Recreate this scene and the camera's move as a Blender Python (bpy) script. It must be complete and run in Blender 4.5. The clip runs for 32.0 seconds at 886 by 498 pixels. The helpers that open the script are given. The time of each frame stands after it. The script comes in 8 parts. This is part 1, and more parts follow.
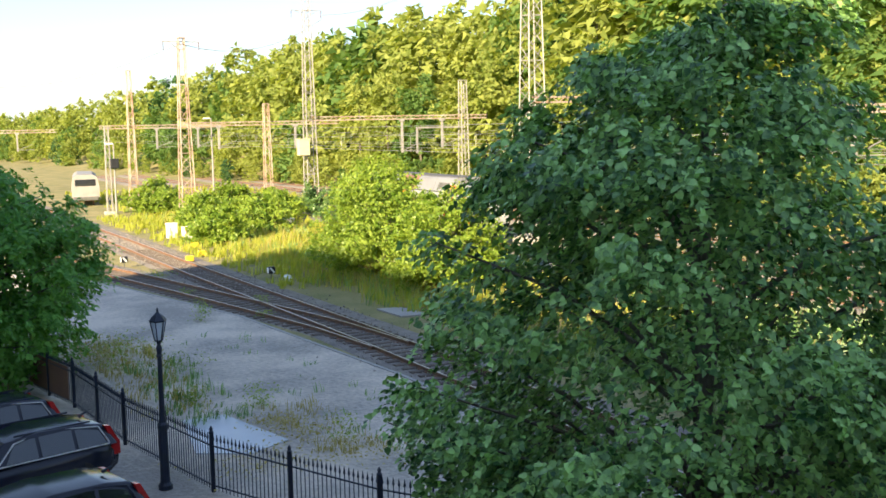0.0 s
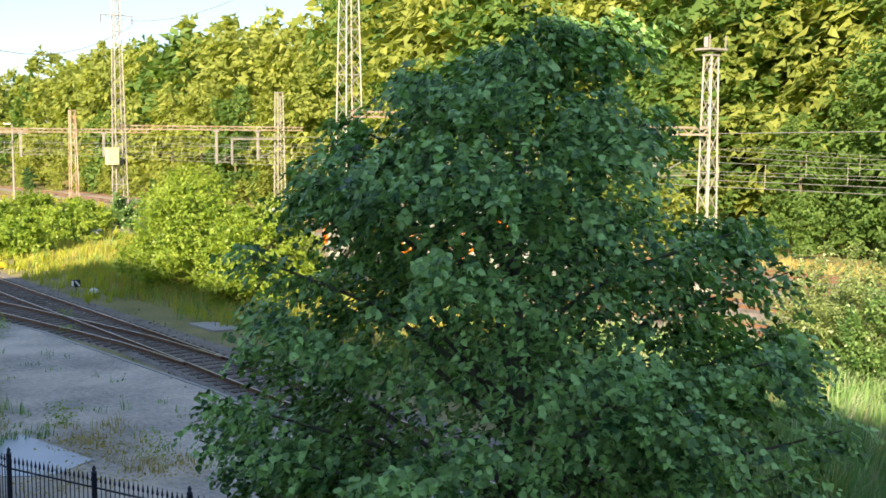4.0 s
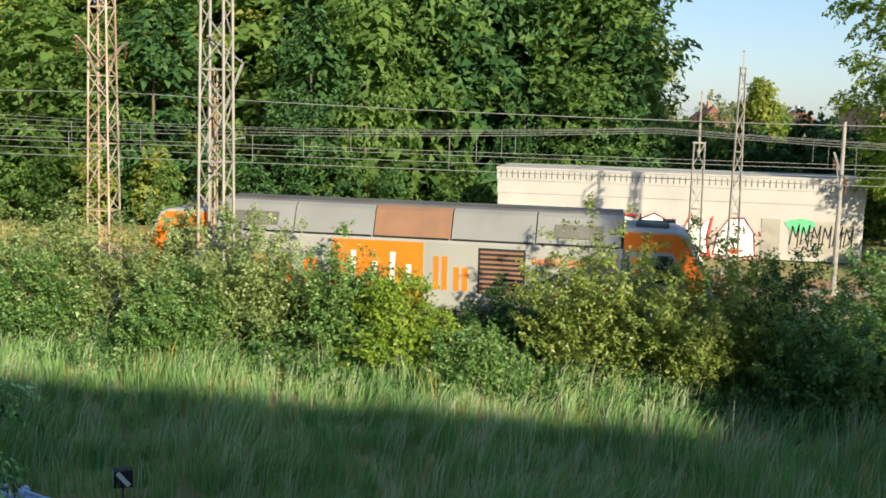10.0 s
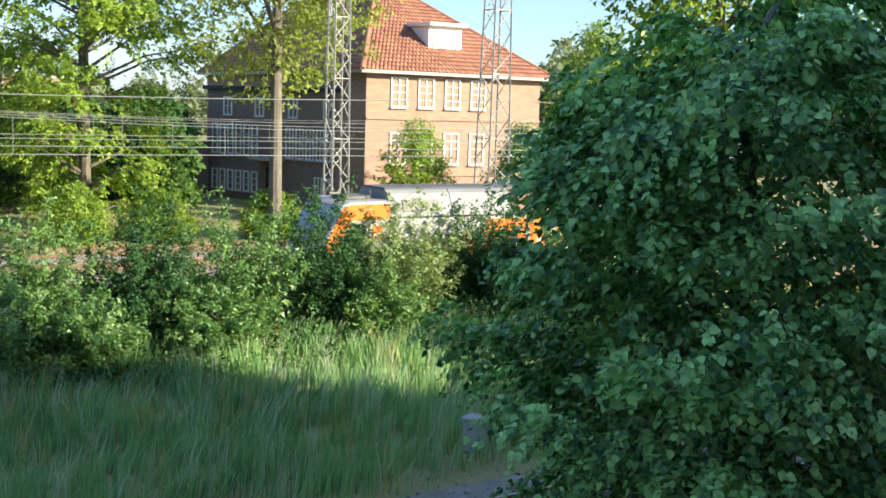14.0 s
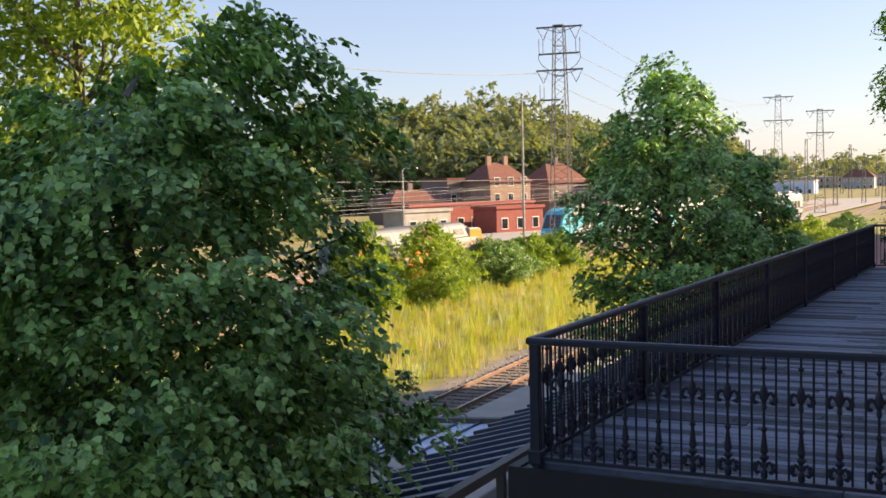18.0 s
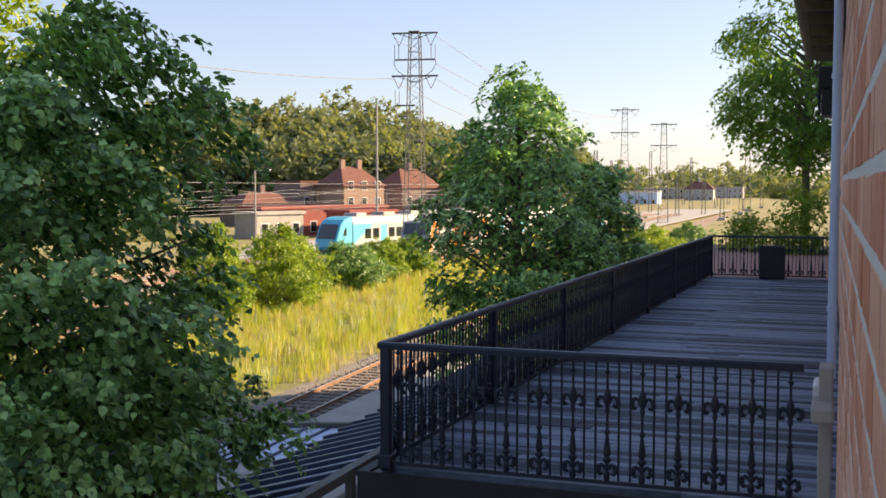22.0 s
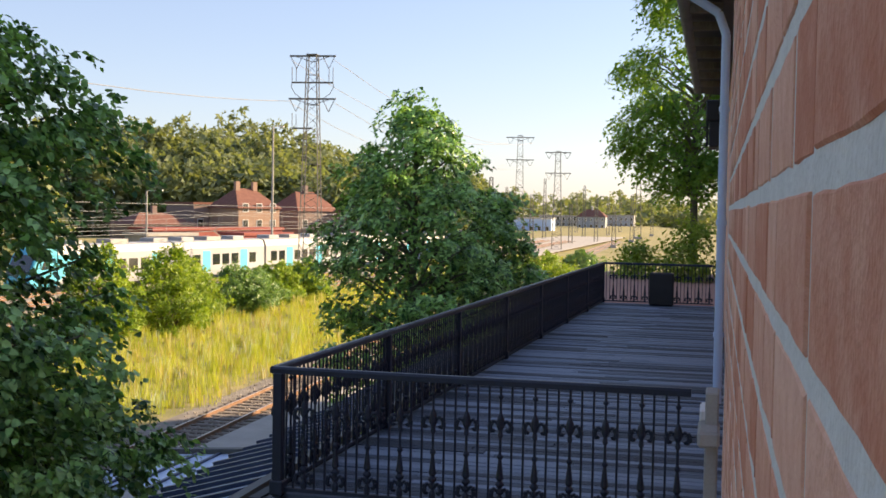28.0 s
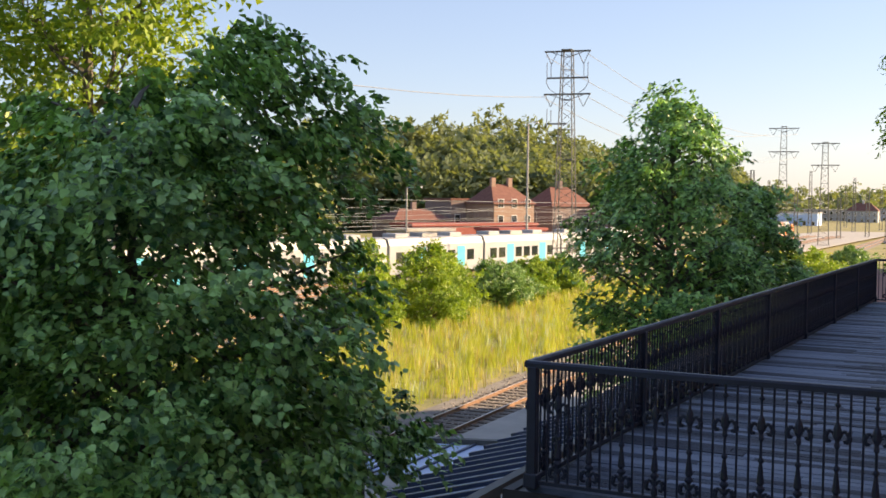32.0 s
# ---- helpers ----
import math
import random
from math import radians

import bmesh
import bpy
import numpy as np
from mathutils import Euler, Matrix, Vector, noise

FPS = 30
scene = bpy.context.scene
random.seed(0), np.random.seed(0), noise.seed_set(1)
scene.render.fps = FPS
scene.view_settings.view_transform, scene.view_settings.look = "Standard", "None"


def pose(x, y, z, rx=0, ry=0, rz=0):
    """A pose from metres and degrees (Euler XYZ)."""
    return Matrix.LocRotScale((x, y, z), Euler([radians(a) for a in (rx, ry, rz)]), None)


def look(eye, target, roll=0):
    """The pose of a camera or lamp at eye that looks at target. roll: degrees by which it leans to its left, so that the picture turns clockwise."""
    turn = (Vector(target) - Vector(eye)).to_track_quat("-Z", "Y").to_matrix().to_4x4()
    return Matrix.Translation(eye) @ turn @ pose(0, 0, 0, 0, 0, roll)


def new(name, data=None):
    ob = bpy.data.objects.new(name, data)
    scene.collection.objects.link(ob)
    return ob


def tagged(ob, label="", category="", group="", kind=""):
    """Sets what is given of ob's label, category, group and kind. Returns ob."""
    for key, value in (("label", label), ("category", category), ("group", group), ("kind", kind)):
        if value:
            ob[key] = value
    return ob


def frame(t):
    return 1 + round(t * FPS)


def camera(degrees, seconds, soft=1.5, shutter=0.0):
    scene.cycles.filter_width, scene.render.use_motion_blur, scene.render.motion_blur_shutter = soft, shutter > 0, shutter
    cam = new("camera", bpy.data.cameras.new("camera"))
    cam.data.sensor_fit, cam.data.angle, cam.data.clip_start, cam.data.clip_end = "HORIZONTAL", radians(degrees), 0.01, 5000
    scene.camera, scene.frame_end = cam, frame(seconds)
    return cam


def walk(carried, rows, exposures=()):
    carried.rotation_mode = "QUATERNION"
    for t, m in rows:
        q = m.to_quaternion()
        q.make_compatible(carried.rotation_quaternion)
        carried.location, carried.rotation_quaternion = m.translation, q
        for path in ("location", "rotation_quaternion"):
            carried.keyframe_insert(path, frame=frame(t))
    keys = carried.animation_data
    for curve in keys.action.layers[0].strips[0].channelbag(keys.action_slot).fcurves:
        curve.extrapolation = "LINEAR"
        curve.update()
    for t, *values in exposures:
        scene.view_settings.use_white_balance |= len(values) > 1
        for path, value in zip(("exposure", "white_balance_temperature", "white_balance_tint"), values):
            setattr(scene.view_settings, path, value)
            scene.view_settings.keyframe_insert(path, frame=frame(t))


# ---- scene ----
# The eye stands still at an upper window, 8 m above the rails of the near siding.
cam = camera(43.5, 32.0, soft=1.65)
EYE = (0.0, 0.0, 8.0)


def aim(yaw, pitch, roll):
    y, p = radians(yaw), radians(pitch)
    way = Vector((-math.sin(y) * math.cos(p), math.cos(y) * math.cos(p), math.sin(p)))
    return look(EYE, Vector(EYE) + way, roll)


PATH = [
    (0, -27.20, -6.41, -1.08),
    (0.5, -28.91, -6.40, -0.62),
    (1, -30.23, -6.39, -0.30),
    (1.5, -31.13, -6.30, -0.13),
    (2, -32.06, -6.17, 0.00),
    (2.5, -32.65, -6.07, 0.11),
    (3, -33.99, -6.02, 0.21),
    (3.5, -35.29, -5.89, 0.43),
    (5.5, -42.60, -5.76, -0.65),
    (6, -45.22, -5.86, -0.61),
    (6.5, -49.02, -5.90, -0.74),
    (7, -54.57, -6.71, -0.47),
    (7.5, -61.35, -6.79, 0.46),
    (8, -68.05, -6.78, 1.38),
    (8.5, -70.89, -6.81, 1.54),
    (9, -73.65, -7.00, 1.50),
    (9.5, -76.45, -7.10, 1.72),
    (10, -79.10, -7.10, 1.60),
    (10.5, -83.15, -7.12, 1.60),
    (11, -89.28, -7.10, 1.46),
    (11.5, -94.72, -7.17, 1.64),
    (12, -103.75, -7.12, 2.60),
    (12.5, -113.01, -7.08, 2.59),
    (13, -117.14, -7.26, 1.99),
    (13.5, -118.99, -7.44, 1.65),
    (14, -122.00, -7.39, 1.91),
    (14.5, -128.11, -7.06, 2.82),
    (15, -131.28, -4.79, 3.14),
    (15.5, -138.32, -4.59, 4.24),
    (17.5, -152.44, -3.80, -1.25),
    (18, -153.20, -3.52, -1.29),
    (18.5, -153.81, -3.35, -1.25),
    (19, -154.37, -3.26, -1.12),
    (19.5, -154.86, -3.25, -0.91),
    (20, -155.76, -3.30, -0.74),
    (20.5, -157.25, -3.33, -0.56),
    (21, -158.52, -3.30, -0.38),
    (21.5, -159.85, -3.33, -0.11),
    (22, -160.80, -3.38, 0.06),
    (22.5, -161.47, -3.37, 0.23),
    (23, -162.18, -3.24, 0.32),
    (23.5, -162.77, -3.15, 0.40),
    (24, -163.54, -2.97, 0.68),
    (24.5, -164.25, -2.73, 0.82),
    (25, -164.84, -2.57, 0.91),
    (25.5, -165.20, -2.47, 0.95),
    (27.5, -166.01, -2.10, 0.94),
    (28, -166.17, -2.07, 0.99),
    (28.5, -166.41, -2.02, 1.05),
    (29, -166.56, -1.98, 1.05),
    (29.5, -166.69, -1.96, 1.12),
    (30, -166.71, -1.94, 1.19),
    (30.5, -166.60, -1.96, 1.16),
    (31, -166.18, -2.00, 1.22),
    (31.5, -162.05, -2.10, 1.05),
    (32, -153.10, -2.50, 0.64),
]
walk(cam, [(t, aim(yaw, pitch, roll)) for t, yaw, pitch, roll in PATH],
     exposures=[(0, 1.68, 6450, 14), (3, 1.6, 6450, 14), (6, 1.5, 6350, 13), (7, 1.6, 6350, 12), (8, 1.05, 6250, 11), (9.5, 0.97, 6000, 10), (11, 0.87, 5700, 8), (12.5, 1.22, 5450, 7), (13.5, 1.5, 5450, 9), (14.2, 1.55, 5600, 9), (15, 1.4, 6000, 13), (17.5, 1.32, 6800, 24), (25, 1.4, 6850, 24), (28, 1.4, 6850, 22), (32, 1.36, 6850, 22)])


# Evening sun, low behind the station building, to the south-west.
SUN_AZ, SUN_EL = 233.0, 22.0
world = bpy.data.worlds.new("sky")
scene.world = world
world.use_nodes = True
wn = world.node_tree.nodes
sky = wn.new("ShaderNodeTexSky")
sky.sky_type, sky.sun_disc = "NISHITA", False
sky.sun_elevation, sky.sun_rotation = radians(SUN_EL), radians(SUN_AZ)
sky.air_density, sky.dust_density, sky.ozone_density = 1.0, 0.5, 1.8
wn["Background"].inputs["Strength"].default_value = 0.051
# thin summer haze over the whole sky
haze = wn.new("ShaderNodeMix")
haze.data_type, haze.blend_type = "RGBA", "ADD"
haze.inputs["Factor"].default_value, haze.inputs["B"].default_value = 1.0, (1.3, 1.75, 2.55, 1)
world.node_tree.links.new(sky.outputs["Color"], haze.inputs["A"])
world.node_tree.links.new(haze.outputs["Result"], wn["Background"].inputs["Color"])
sun = new("sun", bpy.data.lights.new("sun", "SUN"))
sun.data.energy, sun.data.angle, sun.data.color = 5.0, radians(1.2), (1.0, 0.80, 0.48)
az, el = radians(SUN_AZ), radians(SUN_EL)
to_sun = Vector((math.sin(az) * math.cos(el), math.cos(az) * math.cos(el), math.sin(el)))
sun.matrix_world = look(to_sun * 60, (0, 0, 0))

# ---- materials ----
def mat(name, c1, c2=None, scale=3.0, rough=0.8, metal=0.0, bump=0.2, fine=40.0, spread=0.5, island=0.0, per_object=0.0, stretch=(1, 1, 1), spec=0.4):
    """Two colours mixed by a coarse noise, with a finer noise for grain and relief."""
    m = bpy.data.materials.new(name)
    m.use_nodes = True
    n, l = m.node_tree.nodes, m.node_tree.links
    b = n["Principled BSDF"]
    c2 = c2 or tuple(v * 0.75 for v in c1)
    co, mp = n.new("ShaderNodeTexCoord"), n.new("ShaderNodeMapping")
    mp.inputs["Scale"].default_value = stretch
    l.new(co.outputs["Object"], mp.inputs["Vector"])
    big, small = n.new("ShaderNodeTexNoise"), n.new("ShaderNodeTexNoise")
    for tex, s, d in ((big, scale, 5), (small, fine, 3)):
        tex.inputs["Scale"].default_value, tex.inputs["Detail"].default_value = s, d
        l.new(mp.outputs["Vector"], tex.inputs["Vector"])
    fac = n.new("ShaderNodeMapRange")
    fac.inputs["From Min"].default_value, fac.inputs["From Max"].default_value = 0.5 - spread / 2, 0.5 + spread / 2
    add = n.new("ShaderNodeMath")
    add.operation = "MULTIPLY_ADD"
    add.inputs[1].default_value, add.inputs[2].default_value = 0.45, -0.22
    l.new(small.outputs["Fac"], add.inputs[0])
    tot = n.new("ShaderNodeMath")
    l.new(big.outputs["Fac"], tot.inputs[0])
    l.new(add.outputs[0], tot.inputs[1])
    last = tot.outputs[0]
    for amount, node, out in ((island, "ShaderNodeNewGeometry", "Random Per Island"), (per_object, "ShaderNodeObjectInfo", "Random")):
        if amount:
            g, k, a2 = n.new(node), n.new("ShaderNodeMath"), n.new("ShaderNodeMath")
            k.operation = "MULTIPLY_ADD"
            k.inputs[1].default_value, k.inputs[2].default_value = amount, -amount / 2
            l.new(g.outputs[out], k.inputs[0])
            l.new(k.outputs[0], a2.inputs[0])
            l.new(last, a2.inputs[1])
            last = a2.outputs[0]
    l.new(last, fac.inputs["Value"])
    mix = n.new("ShaderNodeMix")
    mix.data_type = "RGBA"
    mix.inputs["A"].default_value, mix.inputs["B"].default_value = (*c1, 1), (*c2, 1)
    l.new(fac.outputs["Result"], mix.inputs["Factor"])
    l.new(mix.outputs["Result"], b.inputs["Base Color"])
    b.inputs["Roughness"].default_value, b.inputs["Metallic"].default_value = rough, metal
    b.inputs["Specular IOR Level"].default_value = spec
    if bump:
        bp = n.new("ShaderNodeBump")
        bp.inputs["Strength"].default_value, bp.inputs["Distance"].default_value = bump, 0.5 / fine
        l.new(small.outputs["Fac"], bp.inputs["Height"])
        l.new(bp.outputs["Normal"], b.inputs["Normal"])
    return m


def leaf_mat(name, c1, c2, glow=0.35, rough=0.45, spec=0.35, scale=0.6, spread=0.75):
    """Leaves: colour varies from leaf to leaf, and light passes through."""
    m = mat(name, c1, c2, scale=scale, rough=rough, bump=0, fine=scale * 10, spread=spread, island=0.6, spec=spec)
    n, l = m.node_tree.nodes, m.node_tree.links
    tr, mx = n.new("ShaderNodeBsdfTranslucent"), n.new("ShaderNodeMixShader")
    src = n["Principled BSDF"].inputs["Base Color"].links[0].from_socket
    hue = n.new("ShaderNodeMix")
    hue.data_type, hue.blend_type = "RGBA", "MULTIPLY"
    hue.inputs["Factor"].default_value, hue.inputs["B"].default_value = 1.0, (1.75, 1.7, 0.55, 1)
    l.new(src, hue.inputs["A"])
    l.new(hue.outputs["Result"], tr.inputs["Color"])
    mx.inputs["Fac"].default_value = glow
    l.new(n["Principled BSDF"].outputs[0], mx.inputs[1])
    l.new(tr.outputs[0], mx.inputs[2])
    l.new(mx.outputs[0], n["Material Output"].inputs["Surface"])
    return m


def glass_mat(name, tint, rough=0.05):
    m = mat(name, tint, tint, rough=rough, bump=0, spec=0.9)
    m.node_tree.nodes["Principled BSDF"].inputs["Coat Weight"].default_value = 0.6
    return m


M = {
    # clump-sized blotches, near-black to pale, put the crown's light and shade into colour
    "leaf_linden": leaf_mat("linden_leaf_lit_shaded", (0.018, 0.095, 0.018), (0.42, 0.70, 0.23), 0.15, 0.38, 0.5, 1.6, 0.60),
    "leaf_maple": leaf_mat("maple_leaf", (0.06, 0.21, 0.035), (0.19, 0.42, 0.08), 0.3),
    "leaf_ash": leaf_mat("ash_leaf", (0.07, 0.19, 0.03), (0.24, 0.38, 0.08), 0.35),
    "leaf_olive": leaf_mat("olive_leaf", (0.11, 0.18, 0.04), (0.33, 0.39, 0.11), 0.3, 0.42, 0.5),
    "leaf_bush": leaf_mat("bush_leaf", (0.05, 0.14, 0.035), (0.25, 0.38, 0.13), 0.28, 0.42, 0.5),
    "leaf_willow": leaf_mat("willow_leaf", (0.12, 0.19, 0.06), (0.34, 0.42, 0.19), 0.28, 0.42, 0.5),
    "leaf_yellow": leaf_mat("hazel_leaf", (0.11, 0.21, 0.025), (0.31, 0.40, 0.06), 0.34),
    # wood leaves: the lighter copy carries sunlight, the darker one shade, as colour
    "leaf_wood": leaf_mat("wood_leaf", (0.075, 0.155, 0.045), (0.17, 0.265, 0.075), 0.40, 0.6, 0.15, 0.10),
    "leaf_wood_light": leaf_mat("wood_leaf_lit", (0.18, 0.24, 0.06), (0.33, 0.37, 0.10), 0.42, 0.6, 0.15, 0.10),
    "leaf_dark": leaf_mat("wood_leaf_dark_shaded", (0.022, 0.07, 0.025), (0.08, 0.16, 0.05), 0.15, 0.6, 0.2, 0.15),
    "grass": leaf_mat("grass_blade", (0.085, 0.215, 0.07), (0.31, 0.48, 0.20), 0.22, 0.5, 0.3, 0.25),
    "grass_gold": leaf_mat("golden_grass_blade", (0.25, 0.32, 0.04), (0.46, 0.46, 0.085), 0.35, 0.5, 0.3, 0.25),
    "grass_pale": leaf_mat("pale_seed_grass", (0.30, 0.38, 0.25), (0.54, 0.58, 0.44), 0.2, 0.5, 0.3, 0.4),
    "grass_dry": leaf_mat("dry_grass_blade", (0.30, 0.27, 0.09), (0.48, 0.40, 0.16), 0.3),
    "bark": mat("bark", (0.10, 0.085, 0.07), (0.20, 0.18, 0.15), scale=6, rough=0.95, bump=0.6, stretch=(1, 1, 0.25)),
    "soil": mat("meadow_soil", (0.15, 0.165, 0.055), (0.36, 0.30, 0.14), scale=0.35, rough=0.95, bump=0.5, fine=9),
    "asphalt": mat("worn_stone_paving", (0.34, 0.315, 0.28), (0.68, 0.60, 0.50), scale=0.30, rough=0.85, bump=1.0, fine=6, spread=0.30),
    "ballast": mat("ballast_bed", (0.16, 0.145, 0.13), (0.30, 0.27, 0.23), scale=1.2, rough=0.95, bump=0.8, fine=16),
    "concrete": mat("concrete", (0.32, 0.31, 0.29), (0.44, 0.42, 0.39), scale=1.0, rough=0.9, bump=0.15),
    "kerb": mat("kerb_stone", (0.33, 0.32, 0.30), (0.42, 0.41, 0.38), scale=2, rough=0.9),
    "rail": mat("rusty_rail", (0.16, 0.09, 0.055), (0.26, 0.15, 0.09), scale=4, rough=0.7, metal=0.2),
    "railtop": mat("worn_rail_head", (0.42, 0.34, 0.28), (0.52, 0.47, 0.42), scale=3, rough=0.35, metal=0.8),
    "sleeper": mat("wooden_sleeper", (0.10, 0.08, 0.065), (0.17, 0.14, 0.115), scale=5, rough=0.95, per_object=0.4),
    "steel": mat("galvanised_steel", (0.24, 0.24, 0.235), (0.38, 0.365, 0.34), scale=1.2, rough=0.6, metal=0.2),
    "steel_rust": mat("rusty_galvanised_steel", (0.30, 0.18, 0.115), (0.52, 0.47, 0.41), scale=0.7, rough=0.75, metal=0.2, spread=0.35),
    "steel_dark": mat("dark_steel", (0.10, 0.105, 0.10), (0.17, 0.17, 0.16), scale=2, rough=0.6, metal=0.3),
    "wire": mat("contact_wire", (0.33, 0.34, 0.33), (0.42, 0.42, 0.40), rough=0.5, metal=0.5, bump=0),
    "insulator": mat("brown_insulator", (0.16, 0.07, 0.04), (0.22, 0.11, 0.07), rough=0.3, bump=0),
    # black iron with the blue cast of the shade tinted in
    "iron": mat("black_iron", (0.006, 0.012, 0.028), (0.012, 0.022, 0.050), scale=6, rough=0.42, spec=0.5),
    "brick": mat("red_brick", (0.64, 0.235, 0.14), (0.90, 0.53, 0.39), scale=32, rough=0.9, bump=0.9, fine=210, per_object=0.8, spread=0.8, island=0.4),
    "mortar": mat("light_mortar", (0.66, 0.65, 0.62), (0.78, 0.77, 0.74), scale=25, rough=0.95, bump=0.9, fine=190),
    "hatch": mat("blue_grey_hatch_paint", (0.27, 0.285, 0.31), (0.17, 0.175, 0.185), scale=0.45, rough=0.55, bump=0.05, spread=0.6),
    "render": mat("white_render", (0.37, 0.37, 0.385), (0.46, 0.46, 0.47), scale=0.6, rough=0.9, bump=0.1),
    "white": mat("white_paint", (0.74, 0.74, 0.73), (0.82, 0.82, 0.80), rough=0.55, bump=0.03),
    "dark": mat("near_black", (0.013, 0.015, 0.019), (0.022, 0.025, 0.030), rough=0.6, bump=0),
    "glass": glass_mat("dark_window_glass", (0.02, 0.025, 0.03)),
    "lantern": mat("frosted_glass", (0.50, 0.58, 0.66), (0.60, 0.66, 0.72), rough=0.15, bump=0, spec=0.8),
    "orange": mat("orange_paint", (0.80, 0.20, 0.012), (0.72, 0.17, 0.012), scale=0.8, rough=0.45, bump=0.03),
    "silver": mat("silver_grey_paint", (0.38, 0.39, 0.40), (0.30, 0.31, 0.31), scale=0.5, rough=0.5, bump=0.03, metal=0.1),
    "roofgrey": mat("sooty_roof_paint", (0.15, 0.15, 0.155), (0.07, 0.07, 0.07), scale=0.45, rough=0.6, bump=0.06, spread=0.6),
    "rustpanel": mat("rust_brown_panel", (0.27, 0.145, 0.09), (0.20, 0.12, 0.085), scale=1.5, rough=0.8),
    "teal": mat("teal_paint", (0.06, 0.42, 0.60), (0.08, 0.46, 0.62), rough=0.4, bump=0),
    "trainwhite": mat("train_white_paint", (0.37, 0.38, 0.39), (0.31, 0.32, 0.33), scale=0.4, rough=0.45, bump=0),
    # weathered boards; the blue cast of the shade is mixed into both tones
    "deck": mat("weathered_deck_board_blue_shade", (0.018, 0.032, 0.058), (0.20, 0.265, 0.37), scale=1.2, rough=0.6, bump=0.5, fine=30, per_object=0.85, stretch=(0.3, 3, 1)),
    "bluemetal": mat("blue_grey_metal_roof", (0.46, 0.60, 0.84), (0.54, 0.67, 0.88), scale=1.5, rough=0.45, metal=0.0, bump=0.05),
    "tile": mat("red_roof_tile", (0.24, 0.095, 0.06), (0.35, 0.165, 0.10), scale=3, rough=0.85, per_object=0.4, island=0.5),
    # duller copy of the red tile; distance haze is put into its colour
    "fartile": mat("hazed_roof_tile", (0.15, 0.065, 0.05), (0.22, 0.10, 0.075), scale=1.5, rough=0.9),
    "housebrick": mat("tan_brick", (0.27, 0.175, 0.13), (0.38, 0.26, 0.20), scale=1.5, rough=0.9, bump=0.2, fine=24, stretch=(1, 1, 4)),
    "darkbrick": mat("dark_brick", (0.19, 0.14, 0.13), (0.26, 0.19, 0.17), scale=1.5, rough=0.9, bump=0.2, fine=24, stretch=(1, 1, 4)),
    "carblack": mat("black_car_paint", (0.012, 0.016, 0.03), (0.016, 0.02, 0.036), rough=0.14, bump=0, spec=0.5),
    "tyre": mat("tyre_rubber", (0.02, 0.02, 0.02), (0.03, 0.03, 0.03), rough=0.9),
    "redlamp": mat("red_lamp_glass", (0.55, 0.02, 0.02), (0.45, 0.02, 0.02), rough=0.2, bump=0),
    "yellow": mat("yellow_paint", (0.72, 0.50, 0.03), (0.66, 0.46, 0.03), rough=0.5, bump=0),
    "cream": mat("cream_paint", (0.68, 0.62, 0.36), (0.60, 0.55, 0.32), rough=0.6, bump=0),
    "blue": mat("blue_paint", (0.03, 0.09, 0.35), (0.04, 0.10, 0.38), rough=0.5, bump=0),
    "green": mat("green_paint", (0.10, 0.42, 0.22), (0.14, 0.48, 0.28), rough=0.6, bump=0),
    "red": mat("red_paint", (0.60, 0.05, 0.04), (0.52, 0.06, 0.05), rough=0.6, bump=0),
    "redroof": mat("red_flat_roof", (0.24, 0.06, 0.05), (0.30, 0.09, 0.07), rough=0.8, bump=0),
    "pink": mat("pink_paint", (0.68, 0.32, 0.34), (0.72, 0.40, 0.40), rough=0.6, bump=0),
    "puddle": mat("pale_concrete_slab", (0.42, 0.46, 0.52), (0.50, 0.53, 0.57), scale=1.2, rough=0.28, bump=0.05),
    "verge": mat("sandy_verge", (0.30, 0.23, 0.14), (0.22, 0.20, 0.09), scale=0.6, rough=0.95, bump=0.5, fine=12),
    # greyed, paler greens carry the distance haze over the hills
    "leaf_hill": leaf_mat("hill_leaf_hazed", (0.13, 0.17, 0.10), (0.24, 0.27, 0.155), 0.32, 0.8, 0.1, 0.03),
    "seam": mat("dark_blue_seam", (0.05, 0.07, 0.12), (0.07, 0.09, 0.15), rough=0.4, metal=0.3, bump=0),
    "hill": mat("hazy_wooded_hill", (0.10, 0.14, 0.08), (0.16, 0.19, 0.11), scale=0.05, rough=1.0, bump=0, fine=0.6),
    "tarp": mat("red_brick_paving", (0.42, 0.22, 0.18), (0.48, 0.27, 0.22), scale=2, rough=0.9),
}


# ---- mesh tools ----
def part(name, bm, material, parent=None, label="", smooth=False):
    """Links a bmesh as one mesh object."""
    me = bpy.data.meshes.new(name)
    bm.to_mesh(me)
    bm.free()
    return part_mesh(name, me, material, parent, label, smooth)


def part_mesh(name, me, material, parent=None, label="", smooth=False):
    if not me.materials:
        me.materials.append(M[material] if isinstance(material, str) else material)
    if smooth:
        me.polygons.foreach_set("use_smooth", [True] * len(me.polygons))
    ob = new(name, me)
    if parent is not None:
        ob.parent = parent
    if label:
        ob["label"] = label
    return ob


def empty(name, label, category, group="", kind="", at=None):
    ob = new(name)
    ob.empty_display_size = 0.2
    if at is not None:
        ob.matrix_world = at
    return tagged(ob, label, category, group, kind)


